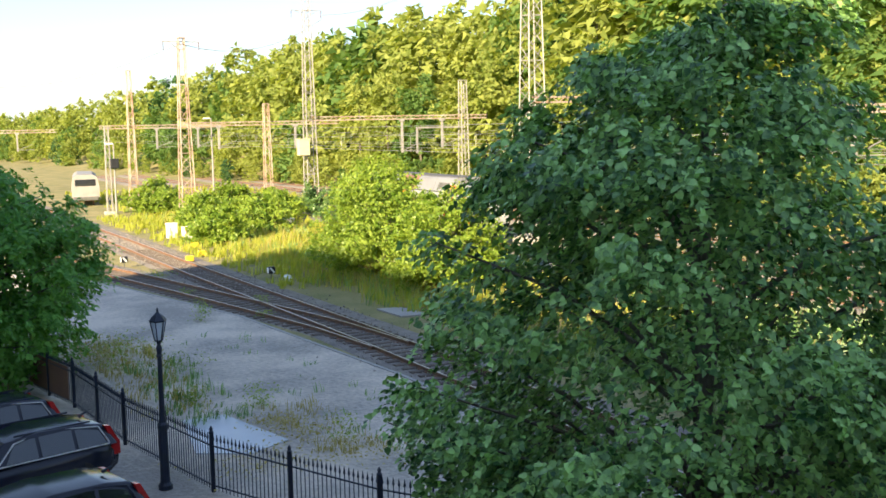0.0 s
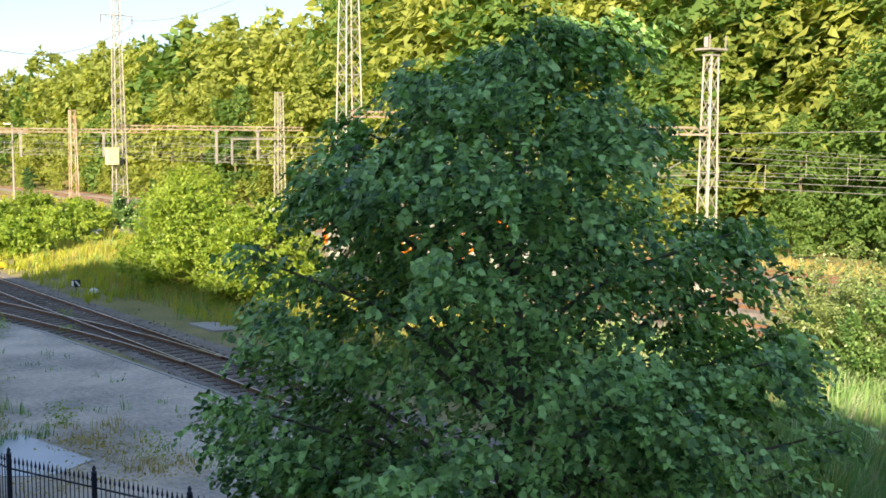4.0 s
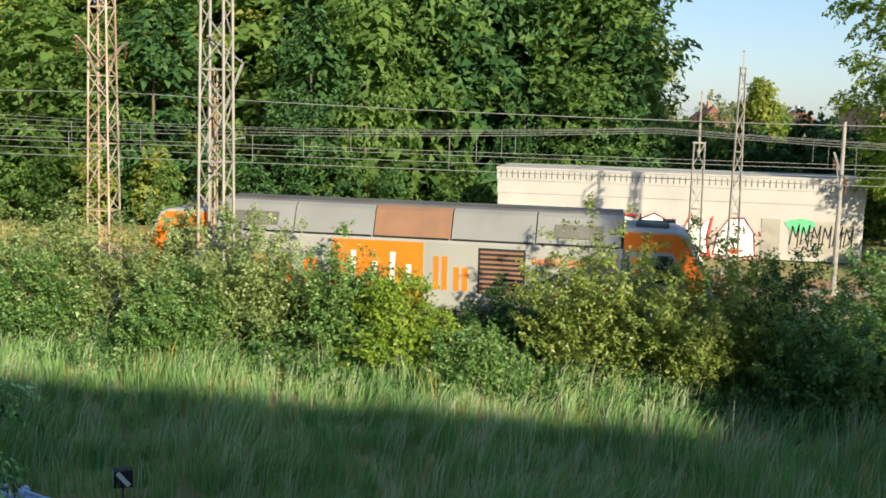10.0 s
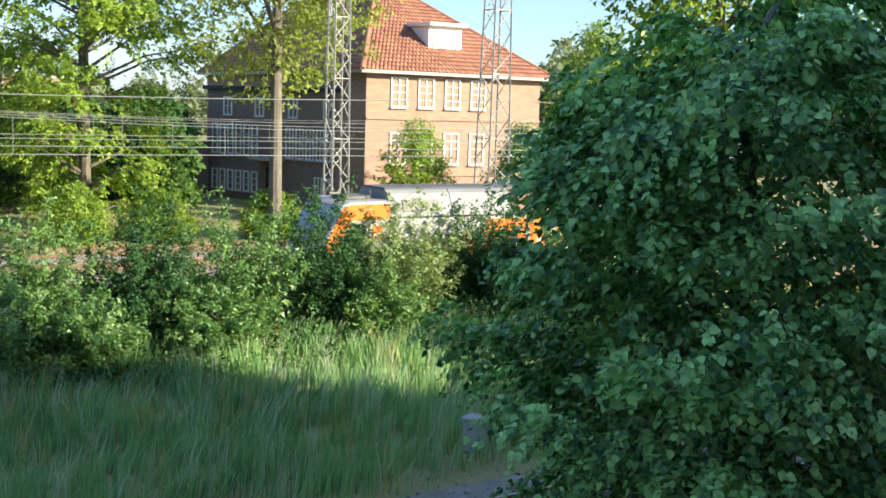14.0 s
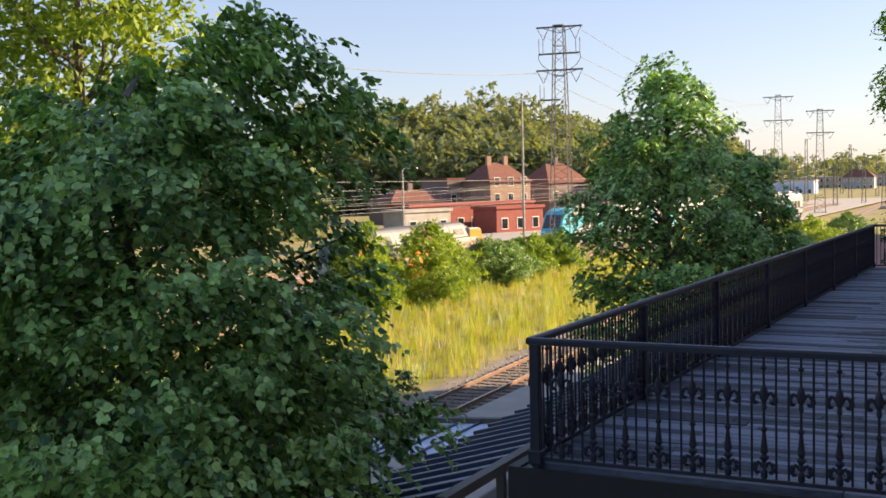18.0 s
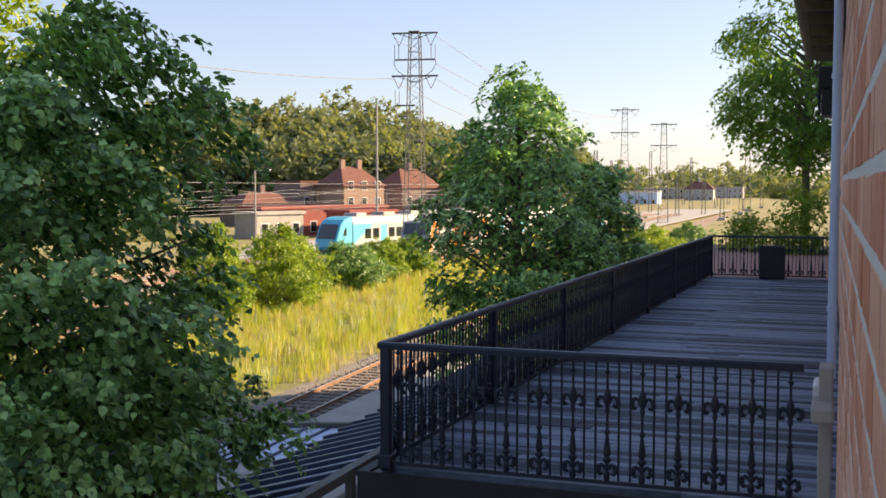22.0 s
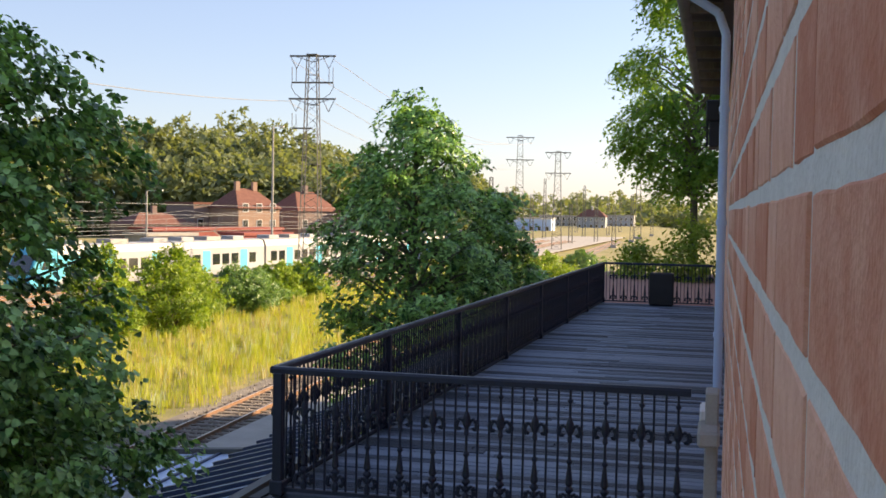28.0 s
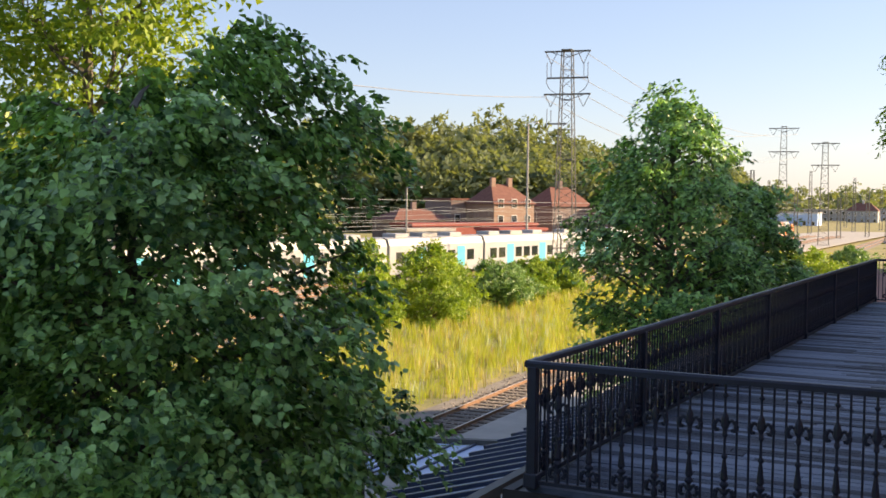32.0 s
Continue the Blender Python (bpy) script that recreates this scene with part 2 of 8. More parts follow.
def box(bm, c, s, m=None, bevel=0.0):
    """A box of centre c and size s, its edges bevelled."""
    r = bmesh.ops.create_cube(bm, size=1)
    vs = r["verts"]
    bmesh.ops.scale(bm, vec=s, verts=vs)
    if bevel:
        es = list({e for v in vs for e in v.link_edges})
        r = bmesh.ops.bevel(bm, geom=es, offset=bevel, segments=1, affect="EDGES", profile=0.5)
        vs = list({v for f in r["faces"] for v in f.verts} | {v for v in vs if v.is_valid})
    bmesh.ops.translate(bm, vec=c, verts=vs)
    if m is not None:
        bmesh.ops.transform(bm, matrix=m, verts=vs)
    return vs


def cyl(bm, a, b, r, r2=None, n=8):
    """A closed, tapered tube from a to b."""
    a, b = Vector(a), Vector(b)
    d = b - a
    m = Matrix.Translation((a + b) / 2) @ d.to_track_quat("Z", "Y").to_matrix().to_4x4()
    bmesh.ops.create_cone(bm, cap_ends=True, segments=n, radius1=r, radius2=r if r2 is None else r2, depth=d.length, matrix=m)


def beam(bm, a, b, w, h=None):
    """A straight bar of square section from a to b."""
    a, b = Vector(a), Vector(b)
    d = b - a
    m = Matrix.Translation((a + b) / 2) @ d.to_track_quat("Z", "Y").to_matrix().to_4x4()
    r = bmesh.ops.create_cube(bm, size=1)
    bmesh.ops.scale(bm, vec=(w, h or w, d.length), verts=r["verts"])
    bmesh.ops.transform(bm, matrix=m, verts=r["verts"])


def lathe(bm, profile, n=12, at=(0, 0, 0)):
    """A turned body from pairs of radius and height."""
    rings = []
    for r, z in profile:
        rings.append([bm.verts.new((at[0] + r * math.cos(2 * math.pi * k / n), at[1] + r * math.sin(2 * math.pi * k / n), at[2] + z)) for k in range(n)])
    for p, q in zip(rings, rings[1:]):
        for k in range(n):
            bm.faces.new((p[k], p[(k + 1) % n], q[(k + 1) % n], q[k]))
    bm.faces.new(rings[-1])
    bm.faces.new(rings[0][::-1])


def prism(bm, pts, h0, h1, axis="z"):
    """An outline in the plane, drawn out from h0 to h1 along an axis."""
    put = {"z": lambda p, h: (p[0], p[1], h), "y": lambda p, h: (p[0], h, p[1]), "x": lambda p, h: (h, p[0], p[1])}[axis]
    lo, hi = [bm.verts.new(put(p, h0)) for p in pts], [bm.verts.new(put(p, h1)) for p in pts]
    n = len(pts)
    bm.faces.new(lo), bm.faces.new(hi)
    for k in range(n):
        bm.faces.new((lo[k], lo[(k + 1) % n], hi[(k + 1) % n], hi[k]))
    bmesh.ops.recalc_face_normals(bm, faces=bm.faces[:])


def sweep(bm, path, section, closed=True):
    """A section (pairs: across, up) led along a path of points."""
    rings = []
    for k, p in enumerate(path):
        d = Vector(path[min(k + 1, len(path) - 1)]) - Vector(path[max(k - 1, 0)])
        side = Vector((d.y, -d.x, 0)).normalized()
        rings.append([bm.verts.new(Vector(p) + side * s + Vector((0, 0, u))) for s, u in section])
    n = len(section)
    for p, q in zip(rings, rings[1:]):
        for k in range(n if closed else n - 1):
            bm.faces.new((p[k], p[(k + 1) % n], q[(k + 1) % n], q[k]))
    if closed:
        bm.faces.new(rings[0]), bm.faces.new(rings[-1])
    bmesh.ops.recalc_face_normals(bm, faces=bm.faces[:])


def mesh_np(name, verts, faces):
    """A mesh from arrays; all faces have the same number of corners."""
    me = bpy.data.meshes.new(name)
    k = faces.shape[1]
    me.vertices.add(len(verts))
    me.vertices.foreach_set("co", verts.astype(np.float32).ravel())
    me.loops.add(faces.size)
    me.loops.foreach_set("vertex_index", faces.astype(np.int32).ravel())
    me.polygons.add(len(faces))
    me.polygons.foreach_set("loop_start", np.arange(0, faces.size, k, dtype=np.int32))
    me.update(calc_edges=True)
    return me


LEAF_V = np.array([(0, 0, 0), (-0.36, 0.36, 0.13), (0, 1.0, -0.08), (0.36, 0.36, 0.13)])
LEAF_F = np.array([(0, 2, 1), (0, 3, 2)])
TUFT_V = np.array([(0, 0, 0), (-0.38, 0.62, 0.10), (0.30, 1.0, -0.08)])
TUFT_F = np.array([(0, 1, 2)])


def leaves(rng, pos, out, size, droop=0.35, jitter=0.9, simple=False, hang=0.0):
    """Leaf verts and faces at pos, facing roughly along out, tips hanging."""
    tv, tf = (TUFT_V, TUFT_F) if simple else (LEAF_V, LEAF_F)
    n = len(pos)
    nrm = out * (0.5 + 0.4 * hang) + rng.normal(0, jitter, (n, 3)) * 0.45
    nrm[:, 2] += 0.65 - 0.25 * hang
    nrm /= np.linalg.norm(nrm, axis=1)[:, None] + 1e-9
    tip = out + rng.normal(0, jitter, (n, 3))
    tip[:, 2] -= droop
    tip -= nrm * (tip * nrm).sum(1)[:, None]
    tip /= np.linalg.norm(tip, axis=1)[:, None] + 1e-9
    side = np.cross(tip, nrm)
    s = size * rng.uniform(0.65, 1.3, n)
    v = pos[:, None] + s[:, None, None] * (tv[None, :, :1] * side[:, None] + tv[None, :, 1:2] * tip[:, None] + tv[None, :, 2:] * nrm[:, None])
    f = tf[None] + (np.arange(n) * len(tv))[:, None, None]
    return v.reshape(-1, 3), f.reshape(-1, tf.shape[1])


def shell(rng, n):
    d = rng.normal(0, 1, (n, 3))
    return d / np.linalg.norm(d, axis=1)[:, None]


def crown_points(rng, blobs, count, clump=0.55, per=26, hollow=0.62):
    """Points and outward directions over a crown made of overlapping blobs (x, y, z, rx, ry, rz)."""
    blobs = np.array(blobs, float)
    area = (blobs[:, 3] * blobs[:, 4] + blobs[:, 4] * blobs[:, 5]) ** 1.0
    pick = rng.choice(len(blobs), size=count // per, p=area / area.sum())
    d = shell(rng, len(pick))
    b = blobs[pick]
    rad = rng.uniform(hollow, 1.06, len(pick)) ** 0.6
    cen = b[:, :3] + d * b[:, 3:] * rad[:, None]
    pos = np.repeat(cen, per, 0) + shell(rng, len(cen) * per) * (clump * rng.uniform(0.25, 1, (len(cen) * per, 1)) * np.repeat(rng.uniform(0.6, 1.3, (len(cen), 1)), per, 0)) * (1, 1, 0.6)
    own = pos - np.repeat(cen, per, 0)
    own /= np.linalg.norm(own, axis=1)[:, None] + 1e-9
    out = np.repeat(d, per, 0) * 0.8 + own * 0.7
    return pos, out


def sprays(rng, blobs, twigs, per, length, droop, hollow=0.62):
    """Points and directions of leaves set along drooping twigs that stand out from a crown of blobs."""
    blobs = np.array(blobs, float)
    area = blobs[:, 3] * blobs[:, 4] + blobs[:, 4] * blobs[:, 5]
    b = blobs[rng.choice(len(blobs), size=twigs, p=area / area.sum())]
    d = shell(rng, twigs)
    # leaves stand on the upper and outer side of each lobe
    away = b[:, :3] * (1, 1, 0)
    d += 0.55 * away / (np.linalg.norm(away, axis=1)[:, None] + 0.3)
    d[:, 2] = np.abs(d[:, 2]) - 0.32
    d /= np.linalg.norm(d, axis=1)[:, None]
    cen = b[:, :3] + d * b[:, 3:] * (rng.uniform(hollow, 1.0, twigs) ** 0.6)[:, None]
    way = d + (0, 0, 0.25) + rng.normal(0, 0.35, (twigs, 3))
    way /= np.linalg.norm(way, axis=1)[:, None]
    u = np.tile((np.arange(per) + 0.5) / per, twigs)
    ln = np.repeat(length * rng.uniform(0.6, 1.4, twigs), per)
    w = np.repeat(way, per, 0)
    pos = np.repeat(cen, per, 0) + w * (u * ln)[:, None] + rng.normal(0, 0.16 * length, (len(u), 3))
    pos[:, 2] -= droop * u * u * ln
    return pos, np.repeat(d, per, 0) * 0.7 + w * 0.5 + (0, 0, -0.1)


HEART_V = np.array([(0, 0, 0), (-0.42, 0.22, 0.07), (-0.37, 0.60, 0.03), (0, 1.06, -0.12), (0.37, 0.60, 0.03), (0.42, 0.22, 0.07)])
HEART_F = np.array([(0, 3, 2), (0, 2, 1), (0, 4, 3), (0, 5, 4)])


def unit(v):
    return v / (np.linalg.norm(v, axis=-1, keepdims=True) + 1e-9)


def boughs(rng, profile, count, sprays, per, size, length=0.34, fan=0.45, droop=0.55, side=(), shape="heart", inner=0.42, loose=0.3, squash=1.0, rise=0.55, ragged=(0.80, 1.04), bare=0.0):
    """Leaves of a crown: boughs that end on an outline of pairs (height, reach), each a flat fan of leafy twigs; side: further boughs (angle, reach, height)."""
    zs, rs = np.array([p[0] for p in profile]), np.array([p[1] for p in profile])
    grid = np.linspace(zs[0], zs[-1], 240)
    share = np.cumsum(np.interp(grid, zs, rs) + 0.3)
    z = np.interp((np.arange(count) + rng.uniform(0, 1, count)) / count * share[-1], share, grid)
    rng.shuffle(z)
    a = np.arange(count) * 2.39996 + rng.uniform(-0.35, 0.35, count)
    # the lowest boughs are shaded out and stand apart
    low = np.clip((0.50 * zs[-1] - z) / (0.35 * zs[-1]), 0, 1)
    d = np.interp(z, zs, rs) * (rng.uniform(*ragged, count) - low * bare * rng.uniform(0, 1, count))
    if side:
        a, d, z = np.r_[a, [q[0] for q in side]], np.r_[d, [q[1] for q in side]], np.r_[z, [q[2] for q in side]]
    n = len(a)
    tip = np.stack([d * np.cos(a), d * np.sin(a) * squash, z], 1)
    root = np.stack([0 * a, 0 * a, np.maximum(zs[0] * 0.5, z - rise * d)], 1)
    # twigs along each bough
    k = np.repeat(np.arange(n), sprays)
    u = rng.uniform(inner, 1.0, len(k)) ** 0.75
    lat = rng.normal(0, 1, len(k)) * fan * (0.35 + 0.65 * np.sin(np.pi * np.clip(u, 0, 0.97) ** 1.2))
    out = np.stack([np.cos(a[k]), np.sin(a[k]), 0 * u], 1)
    across = np.stack([-np.sin(a[k]), np.cos(a[k]), 0 * u], 1)
    pos = root[k] + (tip - root)[k] * u[:, None] + across * lat[:, None]
    pos[:, 2] += 0.5 * d[k] * u * (1 - u) * 0.6 - 0.35 * lat * lat + rng.normal(0, 0.10 * fan / 0.45, len(k))
    way = unit(out * 0.8 + across * (lat / fan * 0.55)[:, None] + (0, 0, -0.10) + rng.normal(0, loose, (len(k), 3)))
    face = unit(out * 0.5 + (0, 0, 0.75) + rng.normal(0, loose * 0.8, (len(k), 3)))
    # leaves in two ranks along each twig
    m = np.repeat(np.arange(len(k)), per)
    v = np.tile((np.arange(per) + 0.5) / per, len(k))
    ln = length * np.repeat(rng.uniform(0.6, 1.35, len(k)), per)
    w = way[m]
    lateral = np.cross(w, face[m]) * np.where(np.tile(np.arange(per), len(k)) % 2, 1.0, -1.0)[:, None]
    p = pos[m] + w * (v * ln)[:, None] + rng.normal(0, 0.05 * length, (len(m), 3))
    p[:, 2] -= droop * v * v * ln
    nrm = unit(face[m] + rng.normal(0, loose * 1.3, (len(m), 3)))
    t = w * 0.6 + lateral * 0.75 + (0, 0, -droop) + rng.normal(0, loose, (len(m), 3))
    t = unit(t - nrm * (t * nrm).sum(1)[:, None])
    tv, tf = (HEART_V, HEART_F) if shape == "heart" else (TUFT_V, TUFT_F)
    s = size * rng.uniform(0.65, 1.25, len(m))
    b = np.cross(t, nrm)
    verts = p[:, None] + s[:, None, None] * (tv[None, :, :1] * b[:, None] + tv[None, :, 1:2] * t[:, None] + tv[None, :, 2:] * nrm[:, None])
    faces = tf[None] + (np.arange(len(m)) * len(tv))[:, None, None]
    return verts.reshape(-1, 3), faces.reshape(-1, 3), root, tip


def bough_tree(name, seed, at, profile, leaf, count, sprays, per, size, label, category="tree", group="", trunk_r=0.18, core=0, limbs=True, **how):
    """A tree or shrub: trunk, limbs that lead to the boughs, a thin inner crown and the leaves."""
    rng = np.random.default_rng(seed)
    t = empty(name, label, category, group, at=pose(*at))
    top = profile[-1][0]
    v, f, root, tip = boughs(rng, profile, count, sprays, per, size, **how)
    bm = bmesh.new()
    if limbs:
        cyl(bm, (0, 0, -0.2), (0.04, 0.03, top * 0.55), trunk_r, trunk_r * 0.6, 10)
        cyl(bm, (0.04, 0.03, top * 0.55), (0, 0, top * 0.92), trunk_r * 0.6, 0.02, 8)
        lathe(bm, [(trunk_r * 1.6, -0.2), (trunk_r * 1.25, 0.12), (trunk_r, 0.5)], 10)
    for p, q in list(zip(root, tip))[:count:max(1, count // 70)]:
        p, q = Vector(p), Vector(q)
        mid = p.lerp(q, 0.5) + Vector((0, 0, 0.07 * (q - p).length))
        cyl(bm, p, mid, trunk_r * 0.28, trunk_r * 0.16, 5)
        cyl(bm, mid, q, trunk_r * 0.16, 0.008, 4)
    part("trunk", bm, "bark", t)
    if core:
        z = rng.uniform(profile[0][0] + 0.2, top - 0.5, core)
        a = rng.uniform(0, 6.283, core)
        d = np.interp(z, [p[0] for p in profile], [p[1] for p in profile]) * np.sqrt(rng.uniform(0.02, 0.42, core))
        pos, out = np.stack([d * np.cos(a), d * np.sin(a), z], 1), np.stack([np.cos(a), np.sin(a), 0 * a], 1)
        part_mesh("inner_crown", mesh_np("inner_crown", *leaves(rng, pos, out, size * 1.35, 0.5, simple=True)), leaf, t)
    part_mesh("crown", mesh_np("crown", v, f), leaf, t)
    return t


def tree_shape(rng, height, width, lowest, lumps=26):
    """Blobs of a crown: an uneven, egg-shaped outline that bears no flat side."""
    blobs = []
    for k in range(lumps):
        h = lowest + (height - lowest) * ((k + 0.5) / lumps)
        u = (h - lowest) / (height - lowest)
        reach = width / 2 * (math.sin(math.pi * min(1, 0.20 + 0.80 * u)) ** 0.75 if u > 0.375 else 0.62 + u)
        reach = max(0.12 * width, min(width / 2, reach))
        a = k * 2.4 + rng.uniform(-0.5, 0.5)
        r = width * rng.uniform(0.13, 0.20) * (1 if u < 0.8 else 0.75)
        d = max(0.0, reach - r) * rng.uniform(0.75, 1.0)
        blobs.append((math.cos(a) * d, math.sin(a) * d, min(h, height - r * 0.8), r * 1.15, r * 1.15, r * rng.uniform(0.75, 1.0)))
    blobs.append((0, 0, (height + lowest) / 2, width * 0.30, width * 0.30, (height - lowest) * 0.36))
    return blobs


def limb(bm, rng, a, way, length, r, depth):
    """A crooked, tapering limb that forks."""
    p, way = Vector(a), Vector(way).normalized()
    steps = 4
    for k in range(steps):
        q = p + way * (length / steps)
        cyl(bm, p, q, r * (1 - 0.16 * k), r * (1 - 0.16 * (k + 1)), 6 if depth < 2 else 4)
        p, way = q, (way + Vector(rng.normal(0, 0.16, 3)) + Vector((0, 0, 0.07))).normalized()
        if depth < 2 and k >= 1:
            side = Vector(rng.normal(0, 1, 3))
            side.z = abs(side.z) * 0.5
            limb(bm, rng, q, way * 0.7 + side.normalized() * 0.8, length * 0.6, r * 0.5, depth + 1)


def tree(name, seed, at, height, width, lowest, leaf, count, size, label, category="tree", group="", trunk_r=0.2, clump=0.55, simple=False, lumps=26, per=26, blobs=None, droop=0.35, hollow=0.62, limbs=7, reach=0.21, shoots=0, twig=0.0, core=0, points=None, profile=None):
    rng = np.random.default_rng(seed)
    t = empty(name, label, category, group, at=pose(*at))
    bm = bmesh.new()
    cyl(bm, (0, 0, -0.2), (0.05, 0.03, lowest + (height - lowest) * 0.45), trunk_r, trunk_r * 0.5, 10)
    lathe(bm, [(trunk_r * 1.6, -0.2), (trunk_r * 1.25, 0.12), (trunk_r, 0.5)], 10)
    for k in range(limbs):
        a = k * 2.4
        z = max(0.8, lowest) + (height - lowest) * (0.03 + 0.07 * k)
        limb(bm, rng, (0, 0, z), (math.cos(a), math.sin(a), 0.7), width * reach * (1 - 0.06 * k), trunk_r * 0.42, 0)
    part("trunk", bm, "bark", t)
    blobs = blobs or tree_shape(rng, height, width, lowest, lumps)
    if points is not None:
        pos, out = points
    elif twig:
        pos, out = sprays(rng, blobs, count // per, per, twig, droop, hollow)
    else:
        pos, out = crown_points(rng, blobs, count, clump, per, hollow)
    if shoots:
        # upright young shoots that break the outline
        top = pos[rng.choice(len(pos), shoots)]
        top = top[top[:, 2] > height * 0.35]
        n = 16
        u = np.tile(np.linspace(0, 1, n), len(top))
        ln = np.repeat(rng.uniform(0.3, 0.95, len(top)), n)
        lean = np.repeat(rng.normal(0, 0.22, (len(top), 2)), n, 0)
        add = np.repeat(top, n, 0) + np.concatenate([lean * (u * ln)[:, None], (u * ln)[:, None]], 1) + rng.normal(0, 0.035, (len(u), 3))
        pos, out = np.concatenate([pos, add]), np.concatenate([out, rng.normal(0, 0.7, add.shape)])
    v, f = leaves(rng, pos, out, size, droop, simple=simple, hang=1.0 if twig else 0.0)
    if core:
        z = rng.uniform(profile[0][0] + 0.2, profile[-1][0] - 0.5, core)
        a = rng.uniform(0, 6.283, core)
        d = np.interp(z, [p[0] for p in profile], [p[1] for p in profile]) * np.sqrt(rng.uniform(0.05, 0.48, core))
        pos, out = np.stack([d * np.cos(a), d * np.sin(a), z], 1), np.stack([np.cos(a), np.sin(a), 0 * a], 1)
        part_mesh("inner_crown", mesh_np("inner_crown", *leaves(rng, pos, out, size * 1.9, droop, simple=True)), leaf, t)
    part_mesh("crown", mesh_np("crown", v, f), leaf, t)
    return t

# ---- the ground and the yard ----
def smooth01(v):
    v = np.clip(v, 0, 1)
    return v * v * (3 - 2 * v)


def fall(y):
    """The yard sinks by half a metre towards the north."""
    return smooth01((np.asarray(y, float) - 15) / 55)


def ground_z(x, y):
    """Height of the ground: flat by the station, the main yard half a metre higher, a wooded bank behind."""
    x, y = np.asarray(x, float), np.asarray(y, float)
    z = 0.5 * smooth01((x - 27) / 5) * (1 - fall(y))
    line = 74 - 0.20 * np.clip(y - 20, 0, 200)
    bank = smooth01((x - line) / 60) * 10 * smooth01((y + 12) / 40)
    return z + bank


def make_ground():
    xs = np.r_[-3000, -800, -200, -60, np.arange(-30, 110, 2.0), 120, 140, 170, 220, 300, 500, 900, 3000]
    ys = np.r_[-3000, -1200, -600, -350, np.arange(-240, 240, 4.0), 260, 300, 400, 600, 1200, 3000]
    gx, gy = np.meshgrid(xs, ys, indexing="ij")
    gz = ground_z(gx, gy) - 0.03
    v = np.stack([gx, gy, gz], -1).reshape(-1, 3)
    i, j = np.meshgrid(np.arange(len(xs) - 1), np.arange(len(ys) - 1), indexing="ij")
    a = (i * len(ys) + j).ravel()
    f = np.stack([a, a + len(ys), a + len(ys) + 1, a + 1], 1)
    ob = part_mesh("ground", mesh_np("ground", v, f), "soil", smooth=True)
    tagged(ob, "meadow ground with sandy soil and short grass", "ground", kind="structure")


make_ground()


def strip(name, outline, z0, z1, material, label, category):
    bm = bmesh.new()
    prism(bm, outline, z0, z1)
    return tagged(part(name, bm, material), label, category, kind="structure")


# paved yard between the station and the siding
EDGE = [(14.9, -45), (14.9, -10), (14.85, 20), (14.7, 32), (13.6, 45.8), (10.6, 59.5), (8.2, 70)]
strip("pavement", [(-8, -45)] + EDGE + [(-8, 70)], -0.06, 0.0, "asphalt", "worn grey asphalt yard with weeds in the cracks", "pavement")
bm = bmesh.new()
sweep(bm, [(x + 0.07, y, -0.05) for x, y in EDGE], [(-0.07, 0), (-0.07, 0.075), (0.07, 0.075), (0.07, 0)])
tagged(part("kerb", bm, "kerb"), "narrow pale stone kerb along the siding", "kerb", kind="structure")


def siding(path, name, label, sleepers=True, base=0.0, head="railtop"):
    """A track: two rails on sleepers, on the line of its middle."""
    t = empty(name, label, "track", kind="structure")
    rail = [(-0.07, 0), (-0.07, 0.02), (-0.012, 0.03), (-0.012, 0.12), (-0.036, 0.125), (-0.036, 0.16), (0.036, 0.16), (0.036, 0.125), (0.012, 0.12), (0.012, 0.03), (0.07, 0.02), (0.07, 0)]
    for off in (-0.7525, 0.7525):
        pts = []
        for k, p in enumerate(path):
            d = Vector(path[min(k + 1, len(path) - 1)]) - Vector(path[max(k - 1, 0)])
            s = Vector((d.y, -d.x)).normalized()
            pts.append((p[0] + s.x * off, p[1] + s.y * off, base - (YARD * float(fall(p[1])) if base else 0)))
        bm = bmesh.new()
        sweep(bm, pts, rail)
        part("rail", bm, "rail", t)
        bm = bmesh.new()
        sweep(bm, [(p[0], p[1], p[2] + 0.16) for p in pts], [(-0.03, 0), (-0.028, 0.004), (0.028, 0.004), (0.03, 0)])
        part("rail_head", bm, head, t)
    return t


def curve_pts(pts, step=1.5):
    """A smooth line through a few points (Catmull-Rom)."""
    out = []
    P = [Vector(p) for p in pts]
    P = [2 * P[0] - P[1]] + P + [2 * P[-1] - P[-2]]
    for k in range(1, len(P) - 2):
        n = max(2, int((P[k + 1] - P[k]).length / step))
        for j in range(n):
            t = j / n
            a, b, c, d = P[k - 1:k + 3]
            q = 0.5 * (2 * b + (c - a) * t + (2 * a - 5 * b + 4 * c - d) * t * t + (3 * b - a - 3 * c + d) * t ** 3)
            out.append((q.x, q.y))
    out.append((P[-2].x, P[-2].y))
    return out


YARD = 0.5
MAIN = curve_pts([(26, -300), (21.5, -120), (18.6, -60), (17.6, -36), (16.9, -10), (16.45, 20), (16.35, 40), (15.85, 62), (15.5, 90), (14.0, 150), (8, 260)], 4)
BRANCH = curve_pts([(16.3, 36), (15.9, 41), (14.6, 48.5), (13.2, 56), (11.6, 64), (9.0, 76), (5.5, 92)], 2)
bm = bmesh.new()
sweep(bm, [(x, y, -0.05) for x, y in MAIN], [(-1.75, 0), (-1.5, 0.05), (1.6, 0.05), (2.4, 0)])
tagged(part("ballast", bm, "ballast"), "grey-brown stone ballast of the siding", "ballast", kind="structure")
bm = bmesh.new()
